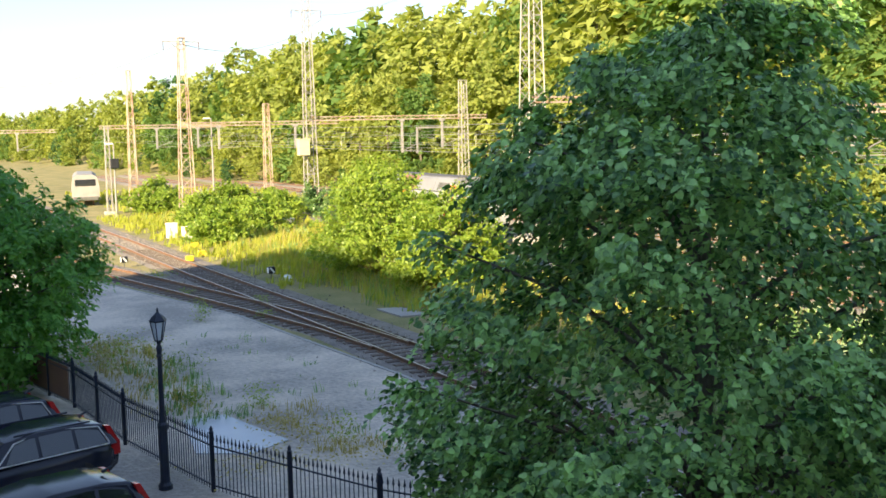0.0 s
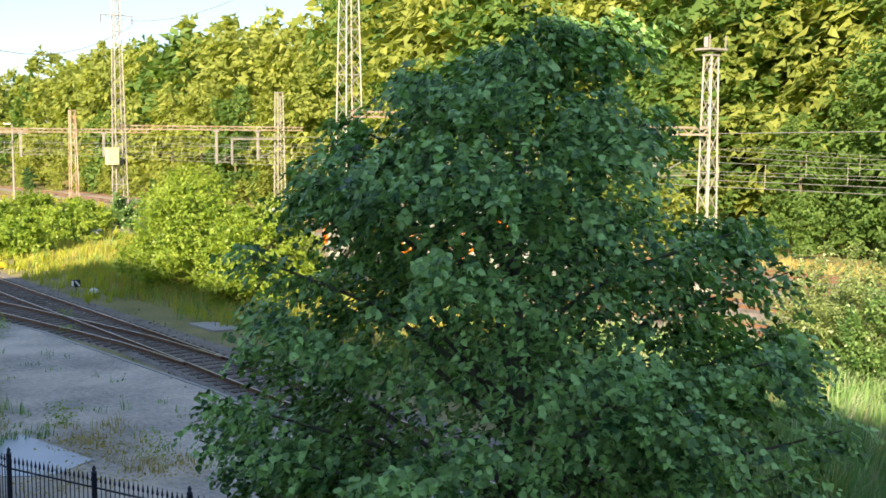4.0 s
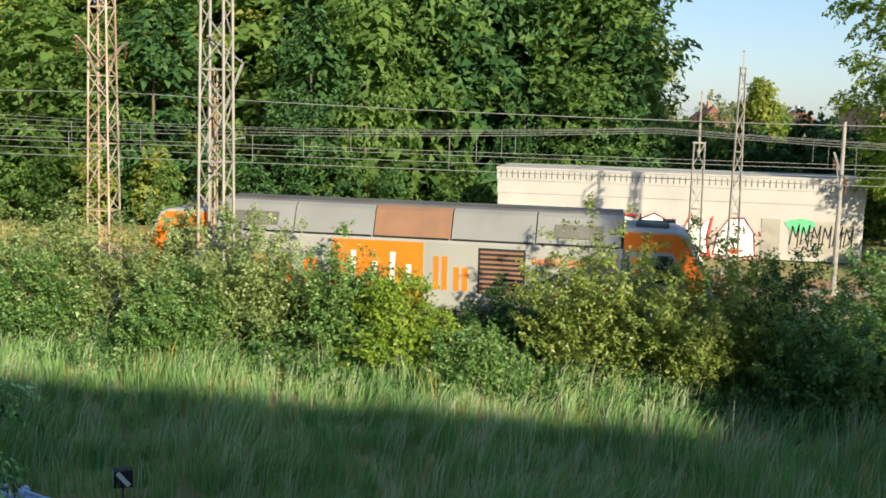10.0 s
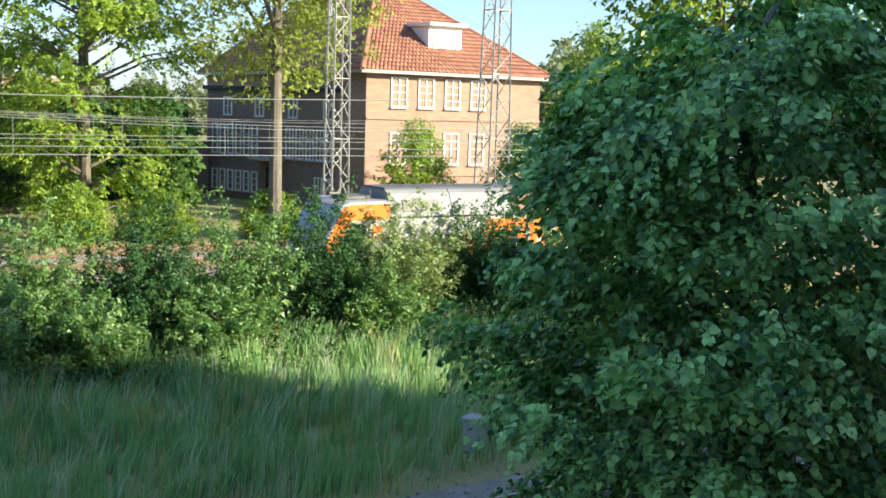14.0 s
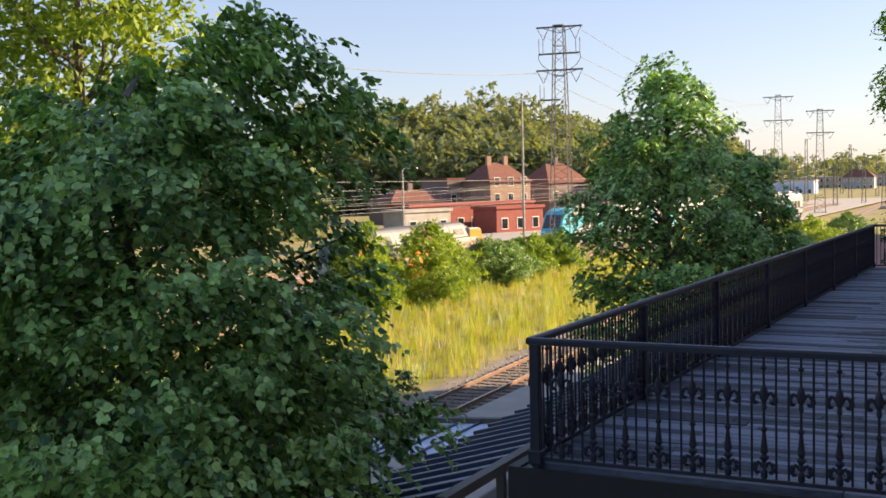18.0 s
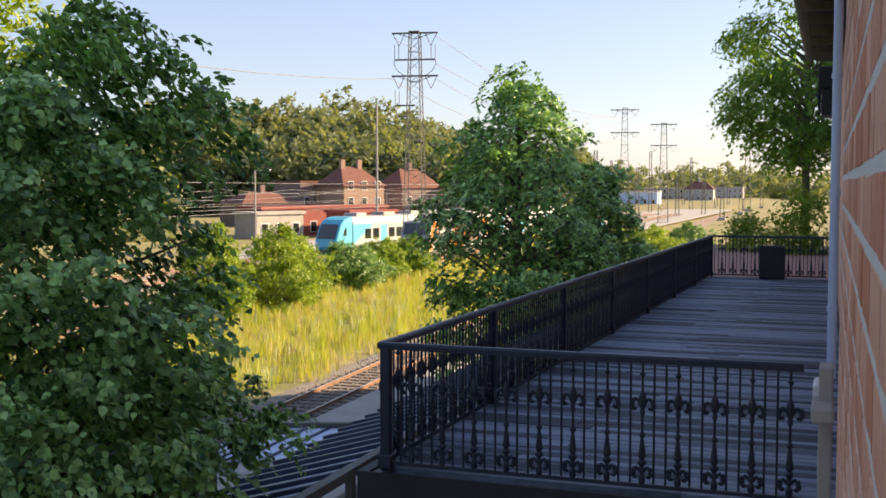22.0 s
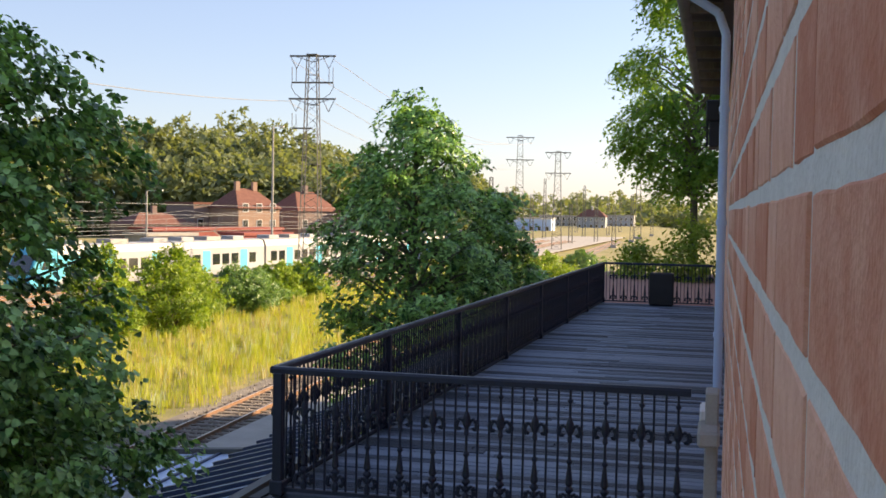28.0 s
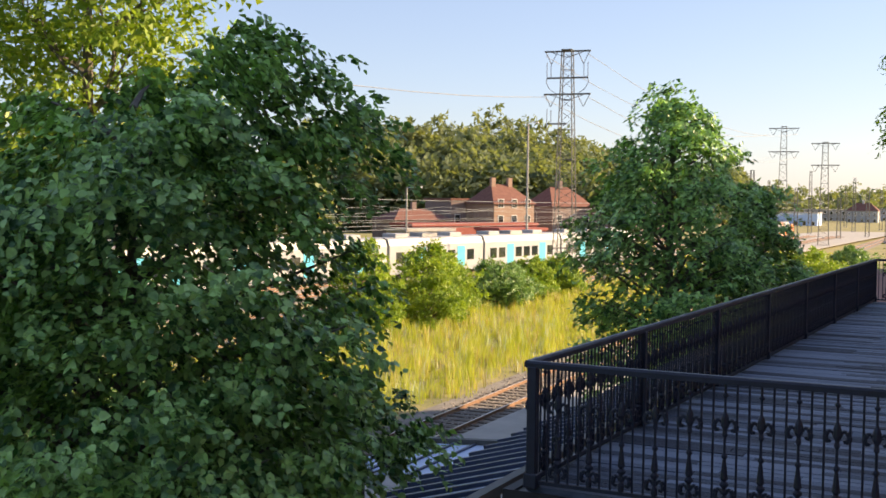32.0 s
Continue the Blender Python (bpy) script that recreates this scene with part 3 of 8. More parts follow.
sweep(bm, [(x, y, -0.05) for x, y in BRANCH], [(-1.4, 0), (-1.2, 0.045), (1.6, 0.045), (2.2, 0)])
tagged(part("ballast_branch", bm, "ballast"), "grey-brown stone ballast of the branch track", "ballast", kind="structure")
siding(MAIN, "siding_track", "rusty single siding track beside the station yard")
siding(BRANCH, "branch_track", "rusty branch track curving off the siding")
# the main yard's tracks
for X, nm in ((35.2, "main_track"), (40.6, "second_track"), (47.2, "third_track"), (51.8, "fourth_track")):
    path = [(X, 200 - 8 * k) for k in range(60)]
    bm = bmesh.new()
    sweep(bm, [(x, y, YARD * (1 - float(fall(y))) - 0.04) for x, y in path[::2] + path[-1:]], [(-2.2, 0), (-1.6, 0.18), (1.6, 0.18), (2.2, 0)])
    tagged(part("ballast_" + nm, bm, "ballast"), "rust-stained stone ballast of the main yard", "ballast", kind="structure")
    siding(path, nm, "rusty railway track on the main yard", base=YARD + 0.12)

# ---- the station building with its terrace ----
WALL = -0.037
DECK_Z, DECK_Y0, DECK_Y1 = 5.60, -8.6, -29.6
RAIL_TOP = 6.66


def deck_x(y):
    return 3.55 - 0.031 * (DECK_Y0 - y)


def station():
    bm = bmesh.new()
    box(bm, (-6.02, 20.05, 5.4), (11.9636, 47.9, 10.7))
    tagged(part("wall_station", bm, "mortar"), "red brick wall of the station building with pale joints", "wall", kind="structure")
    bm = bmesh.new()
    box(bm, (-6.1, -18.0, 5.4), (11.8, 28.1, 10.7))
    tagged(part("wall_station_south", bm, "brick"), "set-back red brick wall beside the terrace", "wall", kind="structure")
    # ridge heights lie out of view and are set by where the shadow falls
    bm = bmesh.new()
    prism(bm, [(0.42, 10.78), (0.42, 10.88), (-5.5, 17.0), (-12.6, 10.87), (-12.6, 10.75), (-12.0, 10.75), (0.0, 10.74)], -26.6, 12.0, "y")
    prism(bm, [(0.42, 10.78), (0.42, 10.88), (-5.5, 15.1), (-12.6, 10.87), (-12.6, 10.75), (-12.0, 10.75), (0.0, 10.74)], 12.01, 44.5, "y")
    tagged(part("roof_station", bm, "dark"), "dark roof of the station building with deep eaves", "roof", kind="structure")
    # unseen end block and roof, added to throw shade on meadow and linden
    bm = bmesh.new()
    prism(bm, [(-0.06, 0.0), (-0.06, 10.6), (-5.0, 15.6), (-7.0, 15.6), (-12.0, 10.6), (-12.0, 0.0)], -52.0, -32.1, "y")
    prism(bm, [(-0.32, 10.62), (-5.0, 18.6), (-7.0, 18.6), (-11.9, 10.62)], -36.0, -28.0, "y")
    tagged(part("wall_station_end", bm, "mortar"), "unseen taller end block added to shade the meadow", "wall", kind="structure")
    bm = bmesh.new()
    prism(bm, [(-0.3, 10.76), (-5.0, 16.3), (-7.0, 16.3), (-12.0, 10.76)], -32.0, -26.62, "y")
    tagged(part("roof_station_end", bm, "dark"), "unseen steep dark roof added to cast shade at the station's end", "roof", kind="structure")
    bm = bmesh.new()
    box(bm, (0.14, -28.0, 10.45), (0.36, 1.6, 0.5), bevel=0.03)
    box(bm, (0.11, -28.0, 9.9), (0.26, 1.4, 0.62), bevel=0.03)
    beam(bm, (0.28, -27.4, 10.6), (0.28, -27.4, 9.6), 0.06)
    tagged(part("eaves_board", bm, "dark"), "dark boxed eaves end at the station's far corner", "eaves", kind="structure")


def gutter():
    t = empty("gutter", "grey metal gutter with a downpipe on the brick wall", "gutter")
    bm = bmesh.new()
    half = [(0.10 * math.cos(a), -0.10 * math.sin(a)) for a in np.linspace(0, math.pi, 9)] + [(-0.085 * math.cos(a), -0.085 * math.sin(a)) for a in np.linspace(0, math.pi, 9)]
    sweep(bm, [(0.50, 30.0, 10.86), (0.50, -26.5, 10.86)], half)
    part("channel", bm, "steel_dark", t)
    bm = bmesh.new()
    pts = [(0.50, -13.2, 10.8), (0.47, -13.2, 10.58), (0.04, -13.2, 10.30), (-0.05, -13.2, 10.05), (-0.05, -13.2, 5.8)]
    for a, b in zip(pts, pts[1:]):
        cyl(bm, a, b, 0.05, n=12)
    for z in (9.2, 7.9, 6.6):
        cyl(bm, (-0.05, -13.2, z - 0.03), (-0.05, -13.2, z + 0.03), 0.062, n=12)
    part("downpipe", bm, "bluemetal", t, "blue-grey metal downpipe")
    for k in range(18):
        bm = bmesh.new()
        box(bm, (0.2, 1.0 - 1.45 * k, 10.67), (0.42, 0.09, 0.12))
        part("rafter_end", bm, "bark", t)


station()
gutter()


def bricks():
    """Bricks beside the window as single pieces, the others joined."""
    hb, gap = 0.0695, 0.0155
    wall = bpy.data.objects["wall_station"]
    meshes = {}
    edge = np.random.default_rng(6)
    for ln in (0.24, 0.115):
        for q in range(5):
            # chipped, uneven arrises
            bm = bmesh.new()
            rings = []
            n = 6 if ln > 0.2 else 4
            for k in range(n + 1):
                up, lo = hb / 2 + edge.normal(0, 0.0005), -hb / 2 + edge.normal(0, 0.0005)
                y = -ln / 2 + ln * k / n + (edge.normal(0, 0.001) if k in (0, n) else 0)
                out = 0.015 + edge.normal(0, 0.0004)
                rings.append([bm.verts.new((x, y, z)) for x, z in ((-0.015, lo), (out - 0.0012, lo), (out, lo + 0.0016), (out, up - 0.0016), (out - 0.0012, up), (-0.015, up))])
            for p, r in zip(rings, rings[1:]):
                for k in range(5):
                    bm.faces.new((p[k], r[k], r[k + 1], p[k + 1]))
            bm.faces.new(rings[0]), bm.faces.new(rings[-1])
            bmesh.ops.recalc_face_normals(bm, faces=bm.faces[:])
            me = bpy.data.meshes.new("brick")
            bm.to_mesh(me)
            bm.free()
            me.materials.append(M["brick"])
            meshes[ln, q] = me
    rng = np.random.default_rng(5)
    near, V, F = 0, [], []
    cube = np.array([(x, y, z) for x in (-0.015, 0.015) for y in (-0.5, 0.5) for z in (-0.5, 0.5)])
    faces = np.array([(0, 1, 3, 2), (4, 6, 7, 5), (0, 4, 5, 1), (2, 3, 7, 6), (1, 5, 7, 3), (0, 2, 6, 4)])
    for row in range(-28, 32):
        z = 8.0098 - hb / 2 - row * (hb + gap)
        y, k = -0.10 - (0.128 if row % 2 else 0.0), 0
        while y > -3.64:
            ln = 0.24 if (k + row) % 3 else 0.115
            c = (WALL - 0.015 + rng.normal(0, 0.0003), y - ln / 2, z + rng.normal(0, 0.0008))
            if near < 290 and abs(row) < 13 and y > -2.6:
                ob = new("brick", meshes[ln, int(rng.integers(5))])
                ob.parent = wall
                ob.matrix_world = pose(*c, rng.normal(0, 0.12), 0, 0)
                near += 1
            else:
                V.append(cube * (1, ln, hb) + c)
                F.append(faces + 8 * len(F))
            y -= ln + gap
            k += 1
    ob = part_mesh("brick_courses", mesh_np("brick_courses", np.concatenate(V), np.concatenate(F)), "brick", wall)
    ob["kind"] = "stuff"


def terrace():
    bm = bmesh.new()
    prism(bm, [(-0.18, DECK_Y0), (deck_x(DECK_Y0) + 0.1, DECK_Y0), (deck_x(DECK_Y1) + 0.1, DECK_Y1), (-0.18, DECK_Y1)], DECK_Z - 0.34, DECK_Z - 0.05)
    t = tagged(part("terrace", bm, "steel_dark"), "long roof terrace with weathered grey boards", "terrace", kind="structure")
    bm = bmesh.new()
    sweep(bm, [(WALL, DECK_Y0 + 0.06, DECK_Z - 0.5), (deck_x(DECK_Y0) + 0.14, DECK_Y0 + 0.06, DECK_Z - 0.5), (deck_x(DECK_Y1) + 0.14, DECK_Y1, DECK_Z - 0.5)], [(-0.05, 0), (-0.05, 0.47), (0.05, 0.47), (0.05, 0)])
    part("fascia", bm, "dark", t)
    rng = np.random.default_rng(3)
    y = DECK_Y0 - 0.02
    while y > DECK_Y1 + 0.1:
        w = 0.135
        cut = rng.uniform(0.9, deck_x(y) - 0.9)
        for x0, x1 in ((-0.17, cut - 0.004), (cut + 0.004, deck_x(y))):
            bm = bmesh.new()
            lift = max(0, rng.normal(0, 0.004))
            box(bm, ((x0 + x1) / 2, y - w / 2, DECK_Z - 0.028 + lift), (x1 - x0, w - 0.012, 0.05))
            part("board", bm, "deck", t)
        y -= w
    return t


def balusters():
    """Meshes of the plain and of the ornate cast-iron baluster, one metre high."""
    h = RAIL_TOP - DECK_Z - 0.10
    bm = bmesh.new()
    cyl(bm, (0, 0, 0), (0, 0, h), 0.0095, n=6)
    plain = bpy.data.meshes.new("baluster")
    bm.to_mesh(plain)
    bm.free()
    bm = bmesh.new()
    lathe(bm, [(0.018, 0), (0.026, 0.02), (0.028, 0.06), (0.014, 0.09), (0.022, 0.11), (0.014, 0.14), (0.034, 0.165), (0.036, 0.18), (0.018, 0.20), (0.032, 0.22), (0.026, 0.26), (0.013, 0.37), (0.024, 0.385), (0.024, 0.40), (0.011, 0.42), (0.011, 0.54), (0.022, 0.56), (0.016, 0.60), (0.034, 0.635), (0.034, 0.66), (0.028, 0.70), (0.010, 0.745), (0.010, 0.85), (0.022, 0.865), (0.022, 0.875), (0.010, 0.89), (0.010, h)], 8)
    for s in (-1, 1):
        for z, k in ((0.0, 1.0), (-0.54, 0.8)):
            pts = [(s * 0.015, 0.64), (s * 0.04, 0.675), (s * 0.068, 0.672), (s * 0.086, 0.642), (s * 0.084, 0.605), (s * 0.062, 0.59), (s * 0.05, 0.612)]
            for i, (a, b) in enumerate(zip(pts, pts[1:])):
                cyl(bm, (a[0] * k, 0, a[1] + z), (b[0] * k, 0, b[1] + z), 0.014 + 0.006 * (i in (2, 3)), n=6)
    ornate = bpy.data.meshes.new("ornate_baluster")
    bm.to_mesh(ornate)
    bm.free()
    for me in (plain, ornate):
        me.materials.append(M["iron"])
    return plain, ornate


PLAIN, ORNATE = balusters()


def railing(a, b, label, posts, pitch=0.0915):
    a, b = Vector(a), Vector(b)
    t = empty("terrace_railing", label, "railing", "terrace railings")
    d = b - a
    turn = math.degrees(math.atan2(d.y, d.x))
    n = round(d.length / pitch)
    for k in range(1, n):
        p = a + d * (k / n)
        ornate = k % 3 == 1
        ob = new("ornate_baluster" if ornate else "baluster", ORNATE if ornate else PLAIN)
        ob.parent = t
        ob.matrix_basis = pose(p.x, p.y, DECK_Z + 0.05, 0, 0, turn)
    z = Vector((0, 0, RAIL_TOP - DECK_Z))
    bm = bmesh.new()
    sweep(bm, [a + z, b + z], [(-0.035, -0.05), (-0.035, -0.01), (-0.02, 0.008), (0.02, 0.008), (0.035, -0.01), (0.035, -0.05)])
    part("handrail", bm, "iron", t, "black iron handrail")
    bm = bmesh.new()
    sweep(bm, [a + Vector((0, 0, 0.03)), b + Vector((0, 0, 0.03))], [(-0.02, 0), (-0.02, 0.03), (0.02, 0.03), (0.02, 0)])
    part("bottom_rail", bm, "iron", t)
    for u in posts:
        p = a + d * u
        bm = bmesh.new()
        box(bm, (p.x, p.y, (RAIL_TOP + DECK_Z) / 2 - 0.03), (0.085, 0.085, RAIL_TOP - DECK_Z - 0.02), bevel=0.008)
        box(bm, (p.x, p.y, DECK_Z + 0.06), (0.12, 0.12, 0.12), bevel=0.01)
        part("post", bm, "iron", t)
    return t


TERRACE = terrace()
C1, C2 = (deck_x(DECK_Y0), DECK_Y0, DECK_Z), (deck_x(DECK_Y1), DECK_Y1, DECK_Z)
railing((0.155, DECK_Y0, DECK_Z), C1, "black cast-iron terrace railing with lily ornaments", (0.985,))
railing(C1, C2, "long black cast-iron terrace railing", [k / 7 for k in range(1, 8)], 0.092)
railing((0.05, DECK_Y1, DECK_Z), C2, "black cast-iron railing across the terrace's end", ())
bm = bmesh.new()
box(bm, (0.0, DECK_Y0 - 0.1, 6.0), (0.10, 0.30, 1.3), bevel=0.012)
box(bm, (0.02, DECK_Y0 + 0.1, 6.35), (0.16, 0.5, 0.12), bevel=0.02)
box(bm, (0.0, -6.9, 5.5), (0.12, 1.6, 0.7), bevel=0.02)
tagged(part("stone_pier", bm, "concrete"), "grey stone pier where the railing meets the wall", "pier", kind="structure")
bm = bmesh.new()
box(bm, (0.05, DECK_Y0 - 1.0, 6.25), (0.10, 0.4, 0.25), bevel=0.02)
tagged(part("wall_box", bm, "white"), "small white box on the brick wall", "box")
bm = bmesh.new()
box(bm, (1.35, DECK_Y1 + 0.35, DECK_Z + 0.42), (0.62, 0.42, 0.84), bevel=0.03)
t = empty("planter_box", "dark square planter at the terrace's end", "planter")
part("tub", bm, "dark", t)
bm = bmesh.new()
prism(bm, [(-4, -29.9), (4.4, -29.9), (4.4, -46), (-4, -46)], 5.0, 5.55)
tagged(part("flat_roof", bm, "tarp"), "reddish flat roof beyond the terrace", "roof", kind="structure")


def canopy():
    """Standing-seam lean-to roof below the terrace."""
    t = empty("canopy_roof", "blue-grey standing-seam metal roof below the terrace", "roof", kind="structure")
    a, b = (5.67, 4.32), (8.0, 3.65)
    y0, y1 = -11.0, -38.0
    # matte pale blue holds the sky's reflection; seams' dark blue includes their shadow
    bm = bmesh.new()
    prism(bm, [(a[0], a[1]), (b[0], b[1]), (b[0], b[1] - 0.06), (a[0], a[1] - 0.06)], y1, y0, "y")
    part("sheet", bm, "bluemetal", t)
    n = 45
    for k in range(n + 1):
        y = y0 + (y1 - y0) * k / n
        bm = bmesh.new()
        beam(bm, (a[0] + 0.02, y, a[1] + 0.02), (b[0] + 0.06, y, b[1] + 0.02), 0.10, 0.07)
        part("seam", bm, "seam", t)
    bm = bmesh.new()
    beam(bm, (a[0] - 0.02, y0, a[1] + 0.05), (a[0] - 0.02, y1, a[1] + 0.05), 0.14, 0.12)
    part("ridge_cap", bm, "steel_dark", t)
    bm = bmesh.new()
    prism(bm, [(8.1, 3.26), (10.7, 3.12), (10.7, 3.05), (8.1, 3.19)], -19.7, -17.0, "y")
    part("lower_sheet", bm, "bluemetal", t)
    bm = bmesh.new()
    beam(bm, (8.1, -19.75, 3.30), (10.7, -19.6, 3.16), 0.16, 0.12)
    part("edge_cap", bm, "steel_dark", t)
    for k in range(6):
        bm = bmesh.new()
        beam(bm, (8.3 + 0.44 * k, -19.6, 3.26 - 0.024 * k), (8.3 + 0.44 * k, -17.0, 3.26 - 0.024 * k), 0.05, 0.06)
        part("seam", bm, "seam", t)
    for x, y in ((7.8, -11.6), (7.8, -17.5), (7.8, -23.6), (7.8, -30), (7.8, -37.5), (5.8, -11.4), (5.8, -23.6), (5.8, -37.5), (10.5, -17.4), (10.5, -19.4)):
        bm = bmesh.new()
        beam(bm, (x, y, -0.1), (x, y, 3.08 if x > 9 else (3.6 if x > 6 else 4.2)), 0.14)
        part("post", bm, "steel_dark", t)


canopy()
bm = bmesh.new()
box(bm, (3.0, -24, 2.55), (1.1, 10.0, 5.1))
tagged(part("wall_lower", bm, "darkbrick"), "ground floor wall below the terrace", "wall", kind="structure")
bm = bmesh.new()
box(bm, (13.4, -33, 0.1), (4.5, 42, 0.62), bevel=0.03)
tagged(part("platform", bm, "concrete"), "low grey platform edge along the siding", "platform", kind="structure")
bricks()

# ---- trees round the yard ----
def pol(az_deg, dist, z=0.0):
    a = radians(az_deg)
    return (dist * math.sin(a), dist * math.cos(a), z)


def lobed(seed, profile, count, lobe, side=(), flat=0.62):
    """A crown of many small, flattened lobes over an outline of pairs (height, reach); side: extra lobes as (angle, reach, height, radius)."""
    rng = np.random.default_rng(seed)
    zs, rs = np.array([p[0] for p in profile]), np.array([p[1] for p in profile])
    grid = np.linspace(zs[0], zs[-1], 200)
    weight = np.interp(grid, zs, rs) + 0.25
    out = []
    for k in range(count):
        z = float(rng.choice(grid, p=weight / weight.sum()))
        reach = float(np.interp(z, zs, rs))
        b = lobe * rng.uniform(0.65, 1.35) * min(1.0, 0.45 + 0.3 * reach)
        a = k * 2.39996 + rng.uniform(-0.3, 0.3)
        d = max(0.0, reach * (rng.uniform(0.78, 1.14) if k % 4 else rng.uniform(0.5, 0.8)) - b - 0.12)
        out.append((d * math.cos(a), d * math.sin(a), z, b, b, b * flat))
    for a, d, z, b in side:
        out.append((d * math.cos(a), d * math.sin(a), z, b, b, b * 0.8))
    return out


P1 = [(1.0, 2.6), (2.0, 3.5), (3.6, 4.05), (4.7, 4.05), (5.4, 3.85), (6.1, 3.65), (6.85, 3.4), (7.3, 3.15), (7.8, 2.8), (8.35, 2.35), (8.8, 1.5), (9.2, 0.9), (9.6, 0.3)]
P2 = [(1.0, 1.8), (2.0, 2.3), (3.5, 2.7), (4.7, 2.9), (5.3, 3.15), (6.4, 2.85), (7.2, 2.7), (7.9, 2.45), (8.5, 1.95), (9.0, 1.4), (9.4, 0.5)]
P3 = [(1.0, 2.0), (2.5, 2.7), (3.7, 2.95), (5.9, 3.15), (7.6, 2.95), (9.0, 2.55), (10.0, 1.75), (10.8, 0.95), (11.6, 0.2)]
P4 = [(1.0, 1.6), (3.0, 2.2), (5.5, 1.8), (7.5, 1.0), (8.9, 0.3)]
PM = [(0.6, 3.6), (2.0, 4.8), (4.0, 5.0), (5.5, 4.2), (6.6, 2.8), (7.2, 1.2)]
bough_tree("linden_tree", 11, pol(40.5, 14.0), P1, "leaf_linden", 170, 42, 13, 0.094, "dense dark-green linden tree behind the yard fence", group="lindens", core=20000, bare=0.35, ragged=(0.86, 1.05),
           side=((radians(-48), 1.6, 9.25), (radians(-48), 1.3, 9.45)))
bough_tree("linden_tree", 12, pol(137.5, 13.0), P2, "leaf_linden", 170, 42, 13, 0.094, "dense dark-green linden tree with a sunlit top", group="lindens", core=20000, bare=0.35, ragged=(0.86, 1.05),
           side=((radians(44), 3.6, 5.5), (radians(50), 3.3, 5.1), (radians(40), 3.3, 5.3), (radians(222), 2.9, 8.75), (radians(226), 2.7, 9.2), (radians(218), 3.1, 8.5), (radians(222), 1.7, 9.8), (radians(214), 2.0, 9.6), (radians(232), 1.5, 10.0), (radians(205), 1.6, 9.5), (radians(228), 2.3, 9.5), (radians(212), 2.6, 9.0), (radians(234), 2.6, 8.9), (radians(222), 1.0, 9.7), (radians(222), 3.5, 5.2), (radians(227), 3.2, 5.6)))
bough_tree("linden_tree", 13, pol(164.7, 35.0), P3, "leaf_linden", 120, 24, 9, 0.19, "tall cone-shaped linden tree beyond the terrace", trunk_r=0.2, group="lindens", core=6000, shape="tuft", fan=0.5, length=0.4)
bough_tree("linden_tree", 14, pol(168.9, 38.0), P4, "leaf_linden", 70, 22, 9, 0.19, "smaller linden tree beside the tall one", trunk_r=0.14, group="lindens", core=3000, shape="tuft", fan=0.4, length=0.4)
bough_tree("maple_tree", 15, (2.3, 39.0, 0), PM, "leaf_maple", 170, 26, 9, 0.21, "round green maple beside the parked cars", trunk_r=0.2, core=7000, shape="tuft", fan=0.6, length=0.45)
bough_tree("ash_tree", 16, pol(178.9, 44.0), [(8.8, 0.6), (9.6, 2.0), (10.6, 3.0), (12, 3.3), (13.5, 3.0), (15, 2.4), (17, 1.7), (19, 0.4)], "leaf_ash", 95, 26, 10, 0.20, "tall airy ash tree at the end of the terrace", trunk_r=0.2, shape="tuft", fan=0.55, length=0.6, droop=0.8, core=1500)
tree("birch_tree", 28, pol(135.5, 21.0), 17.0, 6.4, 8.0, "leaf_yellow", 26000, 0.16, "tall sunlit yellow-green tree behind a dark linden", trunk_r=0.16, clump=0.55, per=30, simple=True, hollow=0.35, limbs=7, reach=0.24)
tree("hazel_shrub", 17, pol(176.3, 43.0), 6.9, 5.0, 0.4, "leaf_yellow", 14400, 0.16, "bright yellow-green shrub beyond the terrace", "shrub", trunk_r=0.08, clump=0.6, simple=True, shoots=60)
tree("hazel_shrub", 18, pol(178.6, 41.0), 7.8, 4.0, 0.4, "leaf_yellow", 13000, 0.16, "tall yellow-green shrub beyond the terrace", "shrub", trunk_r=0.08, clump=0.6, simple=True)
bough_tree("maple_tree", 19, pol(104.0, 63.0, 0.5), [(1.5, 3.0), (4, 4.2), (6.5, 5.4), (9, 6.2), (12, 7.2), (16, 8.0), (21, 7.4), (25, 5.0), (29, 1.0)], "leaf_yellow", 130, 34, 14, 0.27, "tall sunlit maple beside the white hut", trunk_r=0.35, shape="tuft", fan=0.95, length=0.8, inner=0.3, rise=0.35)
tree("ash_tree", 20, pol(113.3, 60.0, 0.5), 29.0, 16.0, 9.0, "leaf_wood_light", 24000, 0.30, "tall airy ash tree before the brick house", trunk_r=0.38, clump=1.15, hollow=0.25, simple=True, per=30, reach=0.34, limbs=9)
tree("hazel_shrub", 21, pol(120.5, 66.0, 0.5), 6.5, 5.0, 0.5, "leaf_yellow", 9600, 0.21, "small sunlit tree before the brick house", "shrub", trunk_r=0.1, clump=0.6, simple=True)
tree("hazel_shrub", 22, pol(125.9, 64.0, 0.5), 6.6, 4.5, 0.5, "leaf_bush", 9600, 0.21, "small dark tree beside the brick house", "shrub", trunk_r=0.1, clump=0.6, simple=True)
tree("birch_tree", 23, pol(129.5, 66.0, 0.5), 12.5, 6.5, 0.8, "leaf_yellow", 15600, 0.23, "yellow-green tree next to the brick house", trunk_r=0.12, clump=0.8, simple=True)


